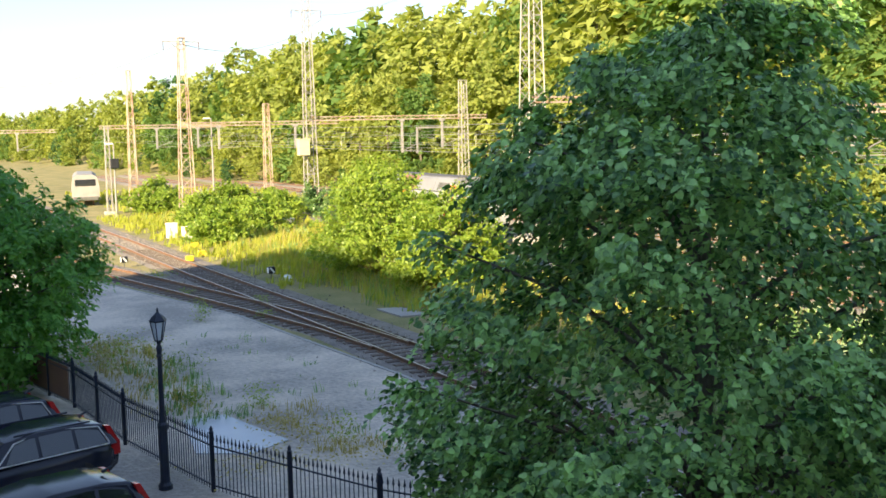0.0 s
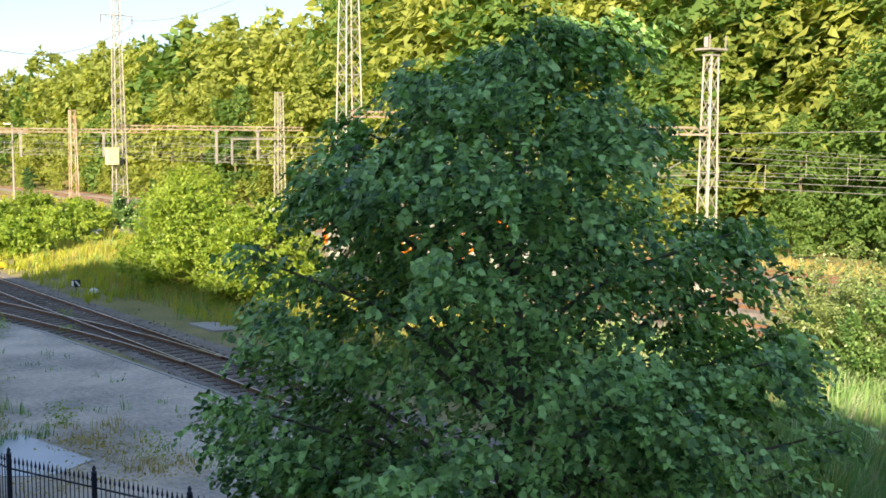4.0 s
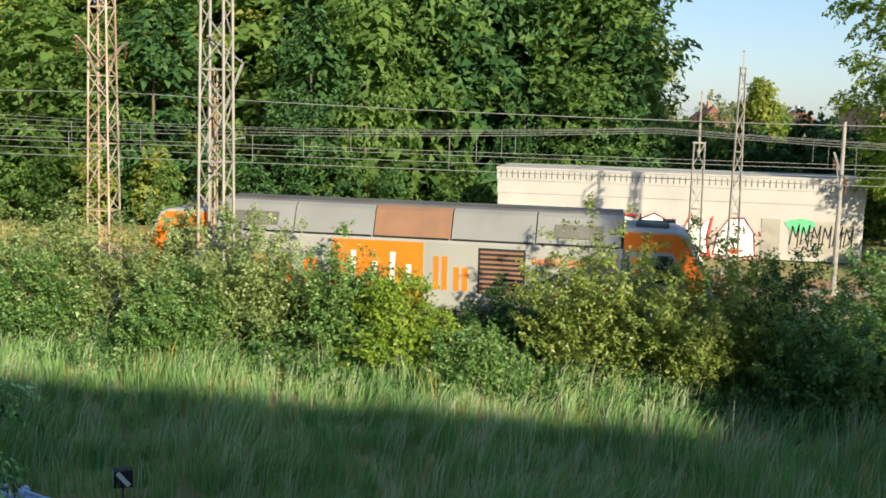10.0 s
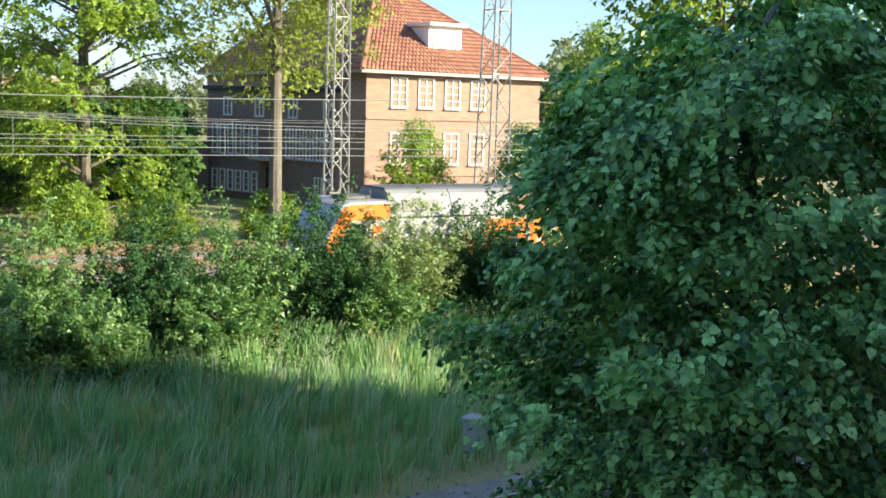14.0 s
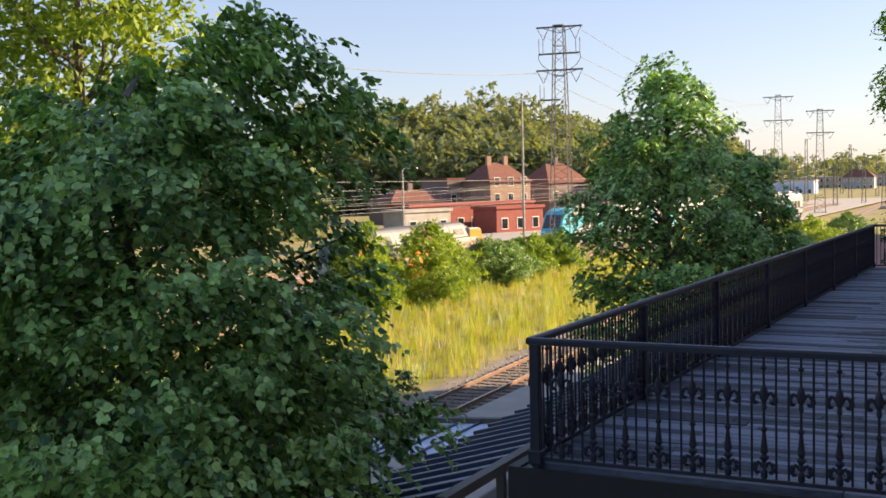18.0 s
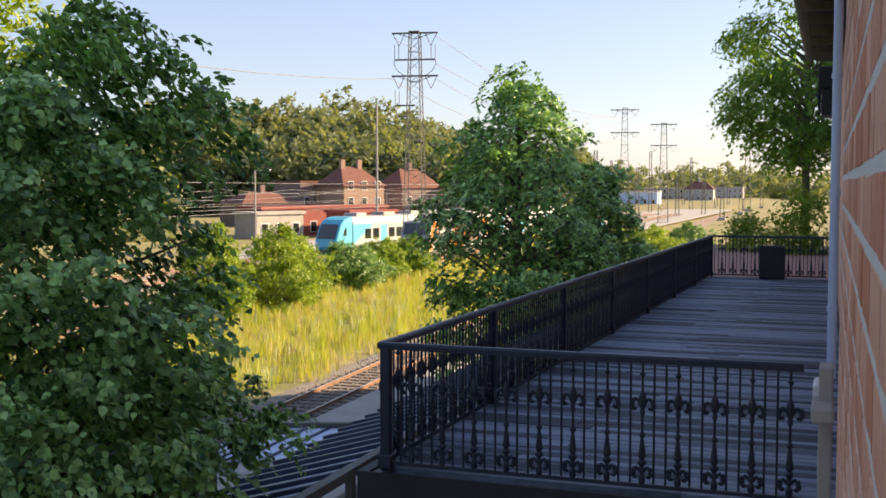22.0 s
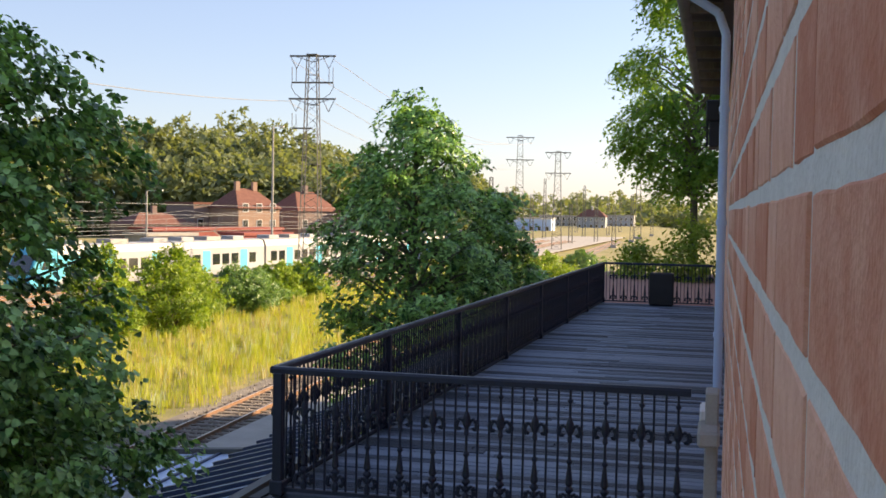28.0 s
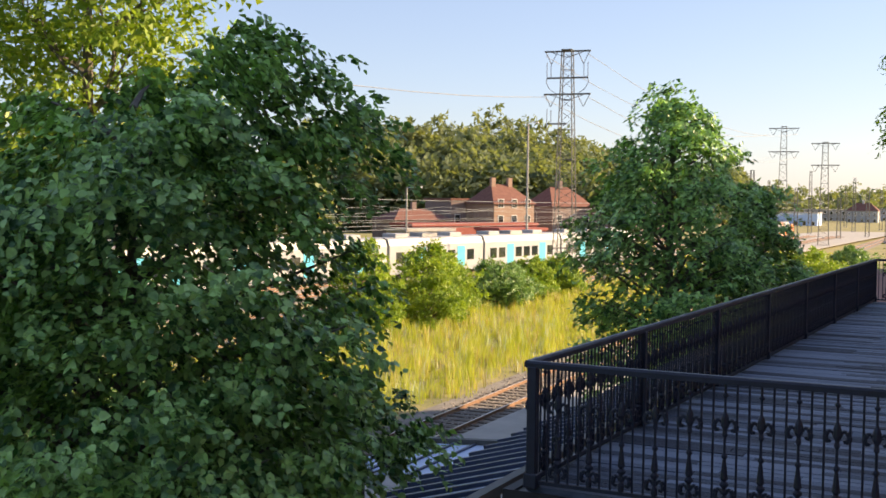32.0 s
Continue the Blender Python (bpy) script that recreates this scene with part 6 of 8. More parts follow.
        for x0, x1 in ((-1.22, -0.04), (0.04, 1.22)):
            q = [Vector((x, p.y, p.z)) + n * d for d in (0.004, 0.02) for x, p in ((x0, a), (x1, a), (x1, b), (x0, b))]
            vs = [bm.verts.new((v.x, s * v.y, v.z)) for v in q]
            for f in ((0, 1, 2, 3), (4, 5, 6, 7), (0, 1, 5, 4), (1, 2, 6, 5), (2, 3, 7, 6), (3, 0, 4, 7)):
                bm.faces.new([vs[i] for i in f])
        bmesh.ops.recalc_face_normals(bm, faces=bm.faces[:])
        part("windscreen", bm, "glass", cab, "dark windscreen panes")
        for x in (-1.0, 1.0):
            bm = bmesh.new()
            cyl(bm, (x, s * 9.25, 1.72), (x, s * 9.36, 1.72), 0.11, n=12)
            part("headlight", bm, "white", cab)
            bm = bmesh.new()
            cyl(bm, (x * 0.87, s * 9.3, 1.05), (x * 0.87, s * 9.75, 1.05), 0.09, n=10)
            cyl(bm, (x * 0.87, s * 9.75, 1.05), (x * 0.87, s * 9.80, 1.05), 0.22, n=12)
            part("buffer", bm, "steel_dark", cab)
        bm = bmesh.new()
        for x in (-0.7, 0.7):
            cyl(bm, (x, s * 7.0, 3.66), (x, s * 7.0, 3.9), 0.02, n=6)
        box(bm, (0, s * 7.4, 3.66), (1.2, 1.0, 0.12), bevel=0.03)
        cyl(bm, (0.3, s * 7.7, 3.74), (0.3, s * 8.1, 3.74), 0.06, n=8)
        part("cab_roof_fitting", bm, "steel_dark", cab)
    # painted blocks and louvres on both sides
    for sx in (-1, 1):
        x0, x1 = sorted((sx * 1.452, sx * 1.458))
        part("orange_block", side_plate([(-0.4, 1.0), (2.55, 1.0), (2.55, 2.93), (-0.4, 2.93)], x0, x1), "orange", t, "large orange paint block")
        x2, x3 = sorted((sx * 1.458, sx * 1.464))
        for k, (y, z, h, mt) in enumerate(((3.3, 1.55, 0.75, "orange"), (4.15, 1.55, 0.75, "orange"), (5.0, 1.55, 0.75, "orange"), (1.9, 1.55, 1.05, "white"), (1.2, 1.55, 0.75, "white"), (0.62, 1.55, 1.05, "white"), (0.1, 1.55, 0.7, "white"), (-0.95, 1.55, 1.0, "orange"), (-1.6, 1.55, 0.7, "orange"))):
            for dy in ((-0.22, 0.05) if mt == "orange" else (-0.12,)):
                part("paint_bar", side_plate([(y + dy, z), (y + dy + 0.17, z), (y + dy + 0.17, z + h), (y + dy, z + h)], x2, x3), mt, t)
        for yl in ((-3.55, -2.2),):
            fr = part("louvre_frame", side_plate([(yl[0] - 0.06, 1.5), (yl[1] + 0.06, 1.5), (yl[1] + 0.06, 2.85), (yl[0] - 0.06, 2.85)], x0, x1), "dark", t, "dark louvred air intake")
            for k in range(9):
                bm = bmesh.new()
                box(bm, (sx * 1.468, (yl[0] + yl[1]) / 2, 1.58 + 0.145 * k), (0.035, yl[1] - yl[0], 0.07))
                part("slat", bm, "rustpanel", fr)
        at = pose(sx * 1.458, -5.1, 2.55, 90, 0, 90 * sx)
        for me in islands(text_mesh("mobil seit 1992", 0.42)):
            part_mesh("letter", me, "orange", t, "orange painted letter of the slogan mobil seit 1992").matrix_basis = at
        for y, z, mt, ln, a in ((-4.3, 1.95, "dark", 1.1, 28), (-5.0, 1.75, "orange", 1.2, 28), (-5.6, 1.55, "red", 1.3, 28)):
            bm = bmesh.new()
            box(bm, (0, 0, 0), (0.005, ln, 0.14))
            w = part("paint_bar", bm, mt, t)
            w.matrix_basis = pose(sx * 1.457, y, z, -a if sx < 0 else a, 0, 0)
    # bogies, tank
    bm = bmesh.new()
    box(bm, (0, 0, 0.85), (2.6, 18.3, 0.22), bevel=0.03)
    part("underframe", bm, "steel_dark", t)
    bm = bmesh.new()
    box(bm, (0, 0, 0.55), (2.5, 5.2, 0.7), bevel=0.08)
    part("fuel_tank", bm, "steel_dark", t)
    for yb in (-5.4, 5.4):
        bm = bmesh.new()
        for sx in (-1, 1):
            box(bm, (sx * 1.05, yb, 0.62), (0.18, 3.9, 0.35), bevel=0.04)
        box(bm, (0, yb, 0.62), (2.1, 0.6, 0.3))
        bg = part("bogie", bm, "steel_dark", t)
        for dy in (-1.3, 1.3):
            for sx in (-1, 1):
                bm = bmesh.new()
                cyl(bm, (sx * 0.70, yb + dy, 0.52), (sx * 0.84, yb + dy, 0.52), 0.5, n=20)
                part("wheel", bm, "rail", bg)
    # true height over the rail
    grow = Matrix.Diagonal((1.0, 1.0, 1.06, 1.0))
    for ob in t.children_recursive:
        ob.data.transform(grow @ ob.matrix_basis)
        ob.matrix_basis = Matrix()
    return t


def railcar_train():
    t = empty("passenger_train", "white and teal electric passenger train with a dark windscreen", "train")
    lens = [18.5, 15.5, 15.5, 15.5, 18.5]
    y = 0.0
    for k, ln in enumerate(lens):
        y1 = y - ln
        nose = k == 0
        if nose:
            prof = [(y - 3.2, 0.45), (y - 0.25, 0.45), (y, 0.8), (y - 0.15, 1.5), (y - 0.95, 3.05), (y - 1.6, 3.55), (y - 2.6, 3.82), (y - 3.2, 3.86)]
            bm = bmesh.new()
            prism(bm, prof, -1.36, 1.36, "x")
            es = [e for e in bm.edges if abs(e.verts[0].co.x - e.verts[1].co.x) < 1e-4]
            bmesh.ops.bevel(bm, geom=es, offset=0.22, segments=3, affect="EDGES", profile=0.6)
            f = part("train_front", bm, "teal", t, "rounded teal train front")
            bm = bmesh.new()
            q = []
            for d in (0.012, 0.03):
                for x, yy, z in ((-1.12, -0.17, 1.62), (1.12, -0.17, 1.62), (1.05, -0.97, 3.1), (-1.05, -0.97, 3.1)):
                    q.append(bm.verts.new((x, y + yy + d * 0.87, z + d * 0.5)))
            for fc in ((0, 1, 2, 3), (4, 5, 6, 7), (0, 1, 5, 4), (1, 2, 6, 5), (2, 3, 7, 6), (3, 0, 4, 7)):
                bm.faces.new([q[i] for i in fc])
            bmesh.ops.recalc_face_normals(bm, faces=bm.faces[:])
            part("windscreen", bm, "glass", f, "large dark windscreen")
            for x in (-1.02, 1.02):
                bm = bmesh.new()
                box(bm, (x, y - 0.04, 1.15), (0.3, 0.14, 0.14), bevel=0.03)
                part("headlight", bm, "white", f)
                s = 1 if x > 0 else -1
                a, b = sorted((s * 1.355, s * 1.372))
                part("side_window", side_plate([(y - 2.0, 1.9), (y - 1.3, 1.9), (y - 1.7, 2.7), (y - 2.0, 2.7)], a, b), "glass", f)
        ya = y - (3.2 if nose else 0.2)
        sec = [(-1.34, 0.45), (-1.40, 0.9), (-1.40, 3.1), (-1.15, 3.72), (-0.7, 3.86), (0.7, 3.86), (1.15, 3.72), (1.40, 3.1), (1.40, 0.9), (1.34, 0.45)]
        bm = bmesh.new()
        prism(bm, sec, y1 + 0.2, ya, "y")
        car = part("car_body", bm, "trainwhite", t, "white car body")
        if nose:
            for s in (-1, 1):
                a, b = sorted((s * 1.40, s * 1.408))
                part("teal_panel", side_plate([(ya - 4.0, 3.02), (ya, 0.9), (ya, 3.05)], a, b), "teal", car, "teal paint sweep")
        bm = bmesh.new()
        box(bm, (0, y1 + 0.1, 2.1), (2.3, 0.45, 3.0), bevel=0.05)
        part("gangway", bm, "dark", t, "dark folded gangway between cars")
        # windows and doors on the visible sides
        for s in (-1, 1):
            a, b = sorted((s * 1.395, s * 1.415))
            yy = ya - (2.2 if nose else 0.9)
            j = 0
            while yy - 1.3 > y1 + 0.6:
                if j == 2 or j == 6:
                    part("door", side_plate([(yy - 1.3, 0.75), (yy, 0.75), (yy, 2.85), (yy - 1.3, 2.85)], a, b), "teal", car, "teal double door")
                else:
                    part("window", side_plate([(yy - 1.25, 1.45), (yy - 0.05, 1.45), (yy - 0.05, 2.5), (yy - 1.25, 2.5)], a, b), "glass", car)
                yy -= 1.62
                j += 1
        for q in range(3):
            bm = bmesh.new()
            box(bm, (0, ya - 2.5 - q * (ln - 6) / 2.2, 4.0), (1.6, 2.0 + 0.4 * (q % 2), 0.42), bevel=0.06)
            part("roof_unit", bm, "steel" if q % 2 else "trainwhite", car)
        bm = bmesh.new()
        for sx in (-1, 1):
            box(bm, (sx * 1.0, y1, 0.5), (0.2, 2.8, 0.4), bevel=0.04)
        bg = part("bogie", bm, "steel_dark", t)
        for dy in (-0.9, 0.9):
            for sx in (-1, 1):
                bm = bmesh.new()
                cyl(bm, (sx * 0.7, y1 + dy, 0.42), (sx * 0.83, y1 + dy, 0.42), 0.42, n=16)
                part("wheel", bm, "rail", bg)
        if k == 1:
            bm = bmesh.new()
            beam(bm, (0, y1 + 6, 4.1), (0, y1 + 7.4, 4.7), 0.06)
            beam(bm, (0, y1 + 7.4, 4.7), (0, y1 + 6.2, 5.3), 0.06)
            beam(bm, (-0.8, y1 + 6.2, 5.32), (0.8, y1 + 6.2, 5.32), 0.06)
            part("pantograph", bm, "steel_dark", car)
        y = y1
    return t


LOCO = locomotive()
TRAIN = railcar_train()

# ---- sheds and houses ----
def hut():
    t = empty("white_hut", "long white flat-roofed hut sprayed with graffiti", "hut")
    x0, y0, y1, h = 61.5, 8.8, -10.7, 4.15
    bm = bmesh.new()
    box(bm, (x0 + 2.5, (y0 + y1) / 2, Y + h / 2 - 0.3), (5.0, y0 - y1, h - 1.3 + 0.6))
    part("wall", bm, "render", t, "white rendered wall")
    bm = bmesh.new()
    box(bm, (x0 + 2.5, (y0 + y1) / 2, Y + h - 0.72), (5.08, y0 - y1 + 0.08, 0.72))
    part("fascia", bm, "render", t)
    bm = bmesh.new()
    box(bm, (x0 + 2.5, (y0 + y1) / 2, Y + h - 0.05), (5.16, y0 - y1 + 0.16, 0.62))
    box(bm, (x0 + 2.5, (y0 + y1) / 2, Y + h + 0.30), (5.24, y0 - y1 + 0.24, 0.10))
    part("parapet", bm, "render", t)
    n = 62
    for k in range(n):
        bm = bmesh.new()
        box(bm, (x0 - 0.09, y0 - (y0 - y1) * (k + 0.5) / n, Y + h - 0.03), (0.025, 0.05, 0.40))
        part("rib", bm, "steel_dark", t)
    # sprayed shapes: outlined swellings of colour with pale fillings
    rng = np.random.default_rng(21)
    def blob(y, z, ry, rz, mt, dx, a=0.0, wob=0.25):
        bm = bmesh.new()
        ph = rng.uniform(0, 6.28)
        pts = []
        for k in range(18):
            u = 2 * math.pi * k / 18
            r = 1 + wob * math.sin(3 * u + ph) * 0.6 + wob * math.sin(5 * u + 2 * ph) * 0.4
            py, pz = ry * r * math.cos(u), rz * r * math.sin(u)
            pts.append((y + py * math.cos(a) - pz * math.sin(a), z + py * math.sin(a) + pz * math.cos(a)))
        prism(bm, pts, x0 - 0.004 - dx, x0 - dx + 0.002, "x")
        part("graffiti_shape", bm, mt, t)
    def line(pts, w, mt, dx):
        bm = bmesh.new()
        for p, q in zip(pts, pts[1:]):
            beam(bm, (x0 - dx, *p), (x0 - dx, *q), 0.004, w)
        part("graffiti_line", bm, mt, t)
    zc = Y + 1.35
    blob(6.3, zc, 1.25, 1.05, "green", 0.004)
    blob(6.0, zc + 0.1, 0.5, 0.6, "leaf_dark", 0.009)
    # block shapes: a red glow, a dark outline and a white filling, drawn on a grid of one by one
    def block(y, w, shape, glow):
        cy, cz = sum(p[0] for p in shape) / len(shape), sum(p[1] for p in shape) / len(shape)
        for grow, mt, dx in ((1.22, glow, 0.004), (1.08, "dark", 0.008), (1.0, "white", 0.012)):
            bm = bmesh.new()
            prism(bm, [(y - w * (cy + (p - cy) * grow), Y + 0.12 + 2.0 * (cz + (q - cz) * grow)) for p, q in shape], x0 - dx - 0.004, x0 - dx, "x")
            part("graffiti_shape", bm, mt, t)
    block(5.3, 2.1, [(0, 0.95), (0.35, 1.05), (0.8, 1.05), (1, 0.9), (0.92, 0.6), (0.72, 0.58), (0.66, 0.05), (0.36, 0), (0.34, 0.55), (0.08, 0.5)], "pink")
    block(3.0, 1.9, [(0.0, 0.75), (0.35, 1.0), (0.95, 0.92), (0.68, 0.62), (1.0, 0.42), (0.75, 0.1), (0.3, 0.0), (0.38, 0.32), (0.05, 0.3), (0.25, 0.55)], "red")
    block(1.0, 1.7, [(0.1, 0.9), (0.5, 1.05), (0.95, 0.85), (0.72, 0.58), (1, 0.3), (0.8, 0.02), (0.25, 0), (0, 0.25), (0.32, 0.5)], "pink")
    block(-1.0, 1.8, [(0, 0.9), (0.28, 0.72), (0.45, 1.05), (0.66, 0.75), (1, 0.98), (0.9, 0.45), (0.98, 0.05), (0.5, 0.16), (0.05, 0), (0.12, 0.5)], "red")
    block(-3.1, 2.1, [(0, 0.05), (0.08, 0.6), (0.35, 1.0), (0.7, 1.02), (0.95, 0.65), (1, 0.05), (0.5, -0.02)], "pink")
    for y, z, ry, rz, mt in ((4.3, 2.2, 0.3, 0.12, "teal"), (2.1, 2.3, 0.35, 0.14, "blue"), (0.2, 1.9, 0.16, 0.22, "dark"), (-0.2, 1.2, 0.22, 0.2, "teal"), (-1.9, 0.9, 0.3, 0.16, "red"), (-4.15, 1.5, 0.32, 0.14, "dark"), (-4.2, 0.9, 0.4, 0.14, "red"), (-5.6, 1.9, 0.3, 0.25, "pink"), (-5.9, 1.3, 0.3, 0.4, "pink"), (3.2, 0.9, 0.2, 0.3, "rustpanel")):
        blob(y, z, ry, rz, mt, 0.020, 0, 0.35)
    line([(7.6, 0.7), (7.4, 1.6), (7.2, 0.9), (7.0, 2.2), (7.3, 2.4)], 0.05, "blue", 0.012)
    line([(6.9, 1.6), (6.7, 1.9), (6.4, 1.7), (6.2, 2.3), (5.9, 2.1), (5.7, 1.2), (6.0, 0.8)], 0.05, "dark", 0.014)
    # door, roller shutter and a sprayed word in outline
    bm = bmesh.new()
    box(bm, (x0 - 0.01, -6.0, Y + 1.15), (0.05, 1.0, 2.2), bevel=0.01)
    part("door", bm, "steel", t, "grey metal door")
    bm = bmesh.new()
    for k in range(14):
        box(bm, (x0 - 0.012, -8.75, Y + 0.35 + 0.14 * k), (0.04, 3.5, 0.125))
    part("shutter", bm, "concrete", t, "pale roller shutter")
    blob(-7.5, Y + 1.95, 0.75, 0.38, "green", 0.034, 0, 0.15)
    for k in range(6):
        y = -7.0 - 0.55 * k
        line([(y, Y + 0.9), (y - 0.12, Y + 1.9), (y - 0.32, Y + 1.3), (y - 0.46, Y + 2.0), (y - 0.40, Y + 0.8)], 0.07, "dark", 0.036)


hut()


def window_at(t, m, w, h, cols=2, rows=3, arch=False):
    """A white sash window: frame, glass and glazing bars, set in the wall at the pose m (x across, z up, -y outwards)."""
    bm = bmesh.new()
    rings = []
    for y in (-0.06, 0.06):
        for e in (0.05, -0.05):
            rings.append([bm.verts.new(p) for p in ((-w / 2 - e, y, -e), (w / 2 + e, y, -e), (w / 2 + e, y, h + e), (-w / 2 - e, y, h + e))])
    for p, q in ((0, 1), (1, 3), (3, 2), (2, 0)):
        for k in range(4):
            bm.faces.new((rings[p][k], rings[p][(k + 1) % 4], rings[q][(k + 1) % 4], rings[q][k]))
    bmesh.ops.recalc_face_normals(bm, faces=bm.faces[:])
    bm.transform(m)
    f = part("window", bm, "white", t, "white glazing-bar window")
    bars = [((-w / 2 + w * k / cols, 0, h / 2), (0.07, 0.08, h - 0.1)) for k in range(1, cols)] + [((0, 0.002, h * k / rows), (w - 0.1, 0.07, 0.05)) for k in range(1, rows)]
    for c, sz in bars:
        bm = bmesh.new()
        box(bm, c, sz)
        bm.transform(m)
        part("glazing_bar", bm, "white", f)
    bm = bmesh.new()
    box(bm, (0, 0.05, h / 2), (w, 0.03, h))
    bm.transform(m)
    part("pane", bm, "glass", f)
    bm = bmesh.new()
    box(bm, (0, -0.04, -0.10), (w + 0.2, 0.22, 0.08))
    bm.transform(m)
    part("sill", bm, "concrete", f)


def brick_house():
    t = empty("brick_house", "large tan brick house with a steep red-tiled hipped roof", "house")
    x0, x1, y0, y1, e = 65.0, 95.0, -34.3, -48.4, 10.15
    bm = bmesh.new()
    box(bm, ((x0 + x1) / 2, (y0 + y1) / 2, e / 2), (x1 - x0, y0 - y1, e))
    part("wall", bm, "housebrick", t, "tan brick wall")
    # hipped roof with overhang
    o, ridge, apex = 0.7, 17.5, 12.0
    P = [(x0 - o, y0 + o, e), (x0 - o, y1 - o, e), (x1 + o, y1 - o, e), (x1 + o, y0 + o, e), (x0 + apex, (y0 + y1) / 2, ridge), (x1 - 8, (y0 + y1) / 2, ridge)]
    bm = bmesh.new()
    vs = [bm.verts.new(p) for p in P]
    for f in ((0, 1, 4), (1, 2, 5, 4), (2, 3, 5), (3, 0, 4, 5), (0, 3, 2, 1)):
        bm.faces.new([vs[i] for i in f])
    bmesh.ops.recalc_face_normals(bm, faces=bm.faces[:])
    roof = part("roof", bm, "tile", t, "red clay tile roof")
    # courses of tiles as low steps on the two slopes in view
    V, F = [], []
    quad = np.array([(0, 1, 3, 2), (4, 6, 7, 5), (0, 4, 5, 1), (2, 3, 7, 6), (1, 5, 7, 3), (0, 2, 6, 4)])
    def slope(a, b, c, d, rows):
        a, b, c, d = (np.array(p, float) for p in (a, b, c, d))
        nrm = np.cross(b - a, d - a)
        nrm /= np.linalg.norm(nrm)
        if nrm[2] < 0:
            nrm = -nrm
        for r in range(rows):
            u, u2 = r / rows, (r + 0.96) / rows
            l0, r0, l1, r1 = a + (d - a) * u, b + (c - b) * u, a + (d - a) * u2, b + (c - b) * u2
            n = max(1, int(np.linalg.norm(r0 - l0) / 0.30))
            for k in range(n):
                s, s2 = k / n, (k + 0.9) / n
                q = [l0 + (r0 - l0) * s, l0 + (r0 - l0) * s2, l1 + (r1 - l1) * s, l1 + (r1 - l1) * s2]
                V.append(np.array([p + nrm * h for h in (0.0, 0.07) for p in q]))
                F.append(quad + 8 * len(F))
    slope(P[0], P[1], P[4], P[4], 26)
    slope(P[3], P[0], P[4], P[5], 26)
    ob = part_mesh("roof_tiles", mesh_np("roof_tiles", np.concatenate(V), np.concatenate(F)), "tile", roof)
    ob["kind"] = "stuff"
    for i, j in ((0, 4), (1, 4), (4, 5)):
        bm = bmesh.new()
        cyl(bm, P[i], P[j], 0.16, n=8)
        part("ridge_tile", bm, "tile", roof)
    bm = bmesh.new()
    box(bm, ((x0 + x1) / 2, (y0 + y1) / 2, e - 0.12), (x1 - x0 + 1.4, y0 - y1 + 1.4, 0.22))
    part("eaves_board", bm, "concrete", t)
    bm = bmesh.new()
    box(bm, (x0 + apex + 1.5, (y0 + y1) / 2, ridge + 0.2), (1.6, 1.0, 2.0), bevel=0.03)
    part("chimney", bm, "housebrick", roof)
    bm = bmesh.new()
    box(bm, (x0 + 4.2, -41.6, e + 2.35), (4.0, 2.7, 1.9))
    box(bm, (x0 + 4.0, -41.6, e + 3.4), (4.6, 3.1, 0.22))
    dm = part("dormer", bm, "white", roof, "white dormer")
    window_at(t, pose(x0 + 2.17, -41.6, e + 1.65, 0, 0, -90), 1.9, 1.25, 3, 2)
    for z, h in ((7.78, 1.9), (3.95, 2.1), (1.5, 1.05)):
        for y in (-36.75, -38.85, -40.95, -43.05, -46.6):
            if z < 2 and y > -40 or z > 7 and y < -46:
                continue
            window_at(t, pose(x0 - 0.03, y, z, 0, 0, -90), 1.15, h, 2, 4 if h > 1.5 else 2)
    for z in (3.2, 7.0):
        bm = bmesh.new()
        box(bm, (x0 - 0.05, (y0 + y1) / 2, z), (0.12, y0 - y1, 0.16))
        part("string_course", bm, "housebrick", t)
    # wing turned away from the sun; its shade is put into the darker brick colour
    w = empty("brick_wing", "brick wing coloured dark for its shade, with rows of narrow white windows", "house wing", at=pose(66.6, -35.2, 0, 0, 0, 18.4))
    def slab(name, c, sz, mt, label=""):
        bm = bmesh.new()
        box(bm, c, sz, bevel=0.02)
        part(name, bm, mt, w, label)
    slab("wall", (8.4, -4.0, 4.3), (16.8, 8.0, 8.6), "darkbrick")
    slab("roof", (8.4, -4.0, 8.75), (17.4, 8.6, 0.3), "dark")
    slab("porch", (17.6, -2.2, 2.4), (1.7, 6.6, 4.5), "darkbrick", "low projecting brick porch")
    slab("door_canopy", (9.4, 0.5, 3.65), (3.0, 1.1, 0.18), "concrete", "flat concrete door canopy")
    slab("door", (9.3, 0.02, 1.6), (1.4, 0.12, 2.9), "dark")
    for k in range(6):
        for z, h in ((3.85, 2.2), (1.15, 1.45)):
            window_at(w, pose(11.3 + 0.92 * k, 0.03, z, 0, 0, 180), 0.58, h, 1, 3)
    for k in range(5):
        window_at(w, pose(3.3 + 1.05 * k, 0.03, 3.85, 0, 0, 180), 0.72, 2.1, 2, 3)
    for k in range(2):
        window_at(w, pose(3.4 + 1.1 * k, 0.03, 1.15, 0, 0, 180), 0.72, 1.45, 2, 2)
    for k in range(4):
        window_at(w, pose(3.6 + 3.6 * k, 0.03, 6.75, 0, 0, 180), 0.9, 1.3, 2, 2)
    h = empty("clipped_hedge", "clipped sunlit hedge before the brick house", "hedge")
    rng = np.random.default_rng(8)
    q = rng.uniform(-1, 1, (6000, 3)) * (0.6, 12, 0.75) + (61.5, -42, Y + 0.75)
    v, f = leaves(rng, q, np.tile((-0.7, 0, 0.6), (6000, 1)), 0.22, simple=True)
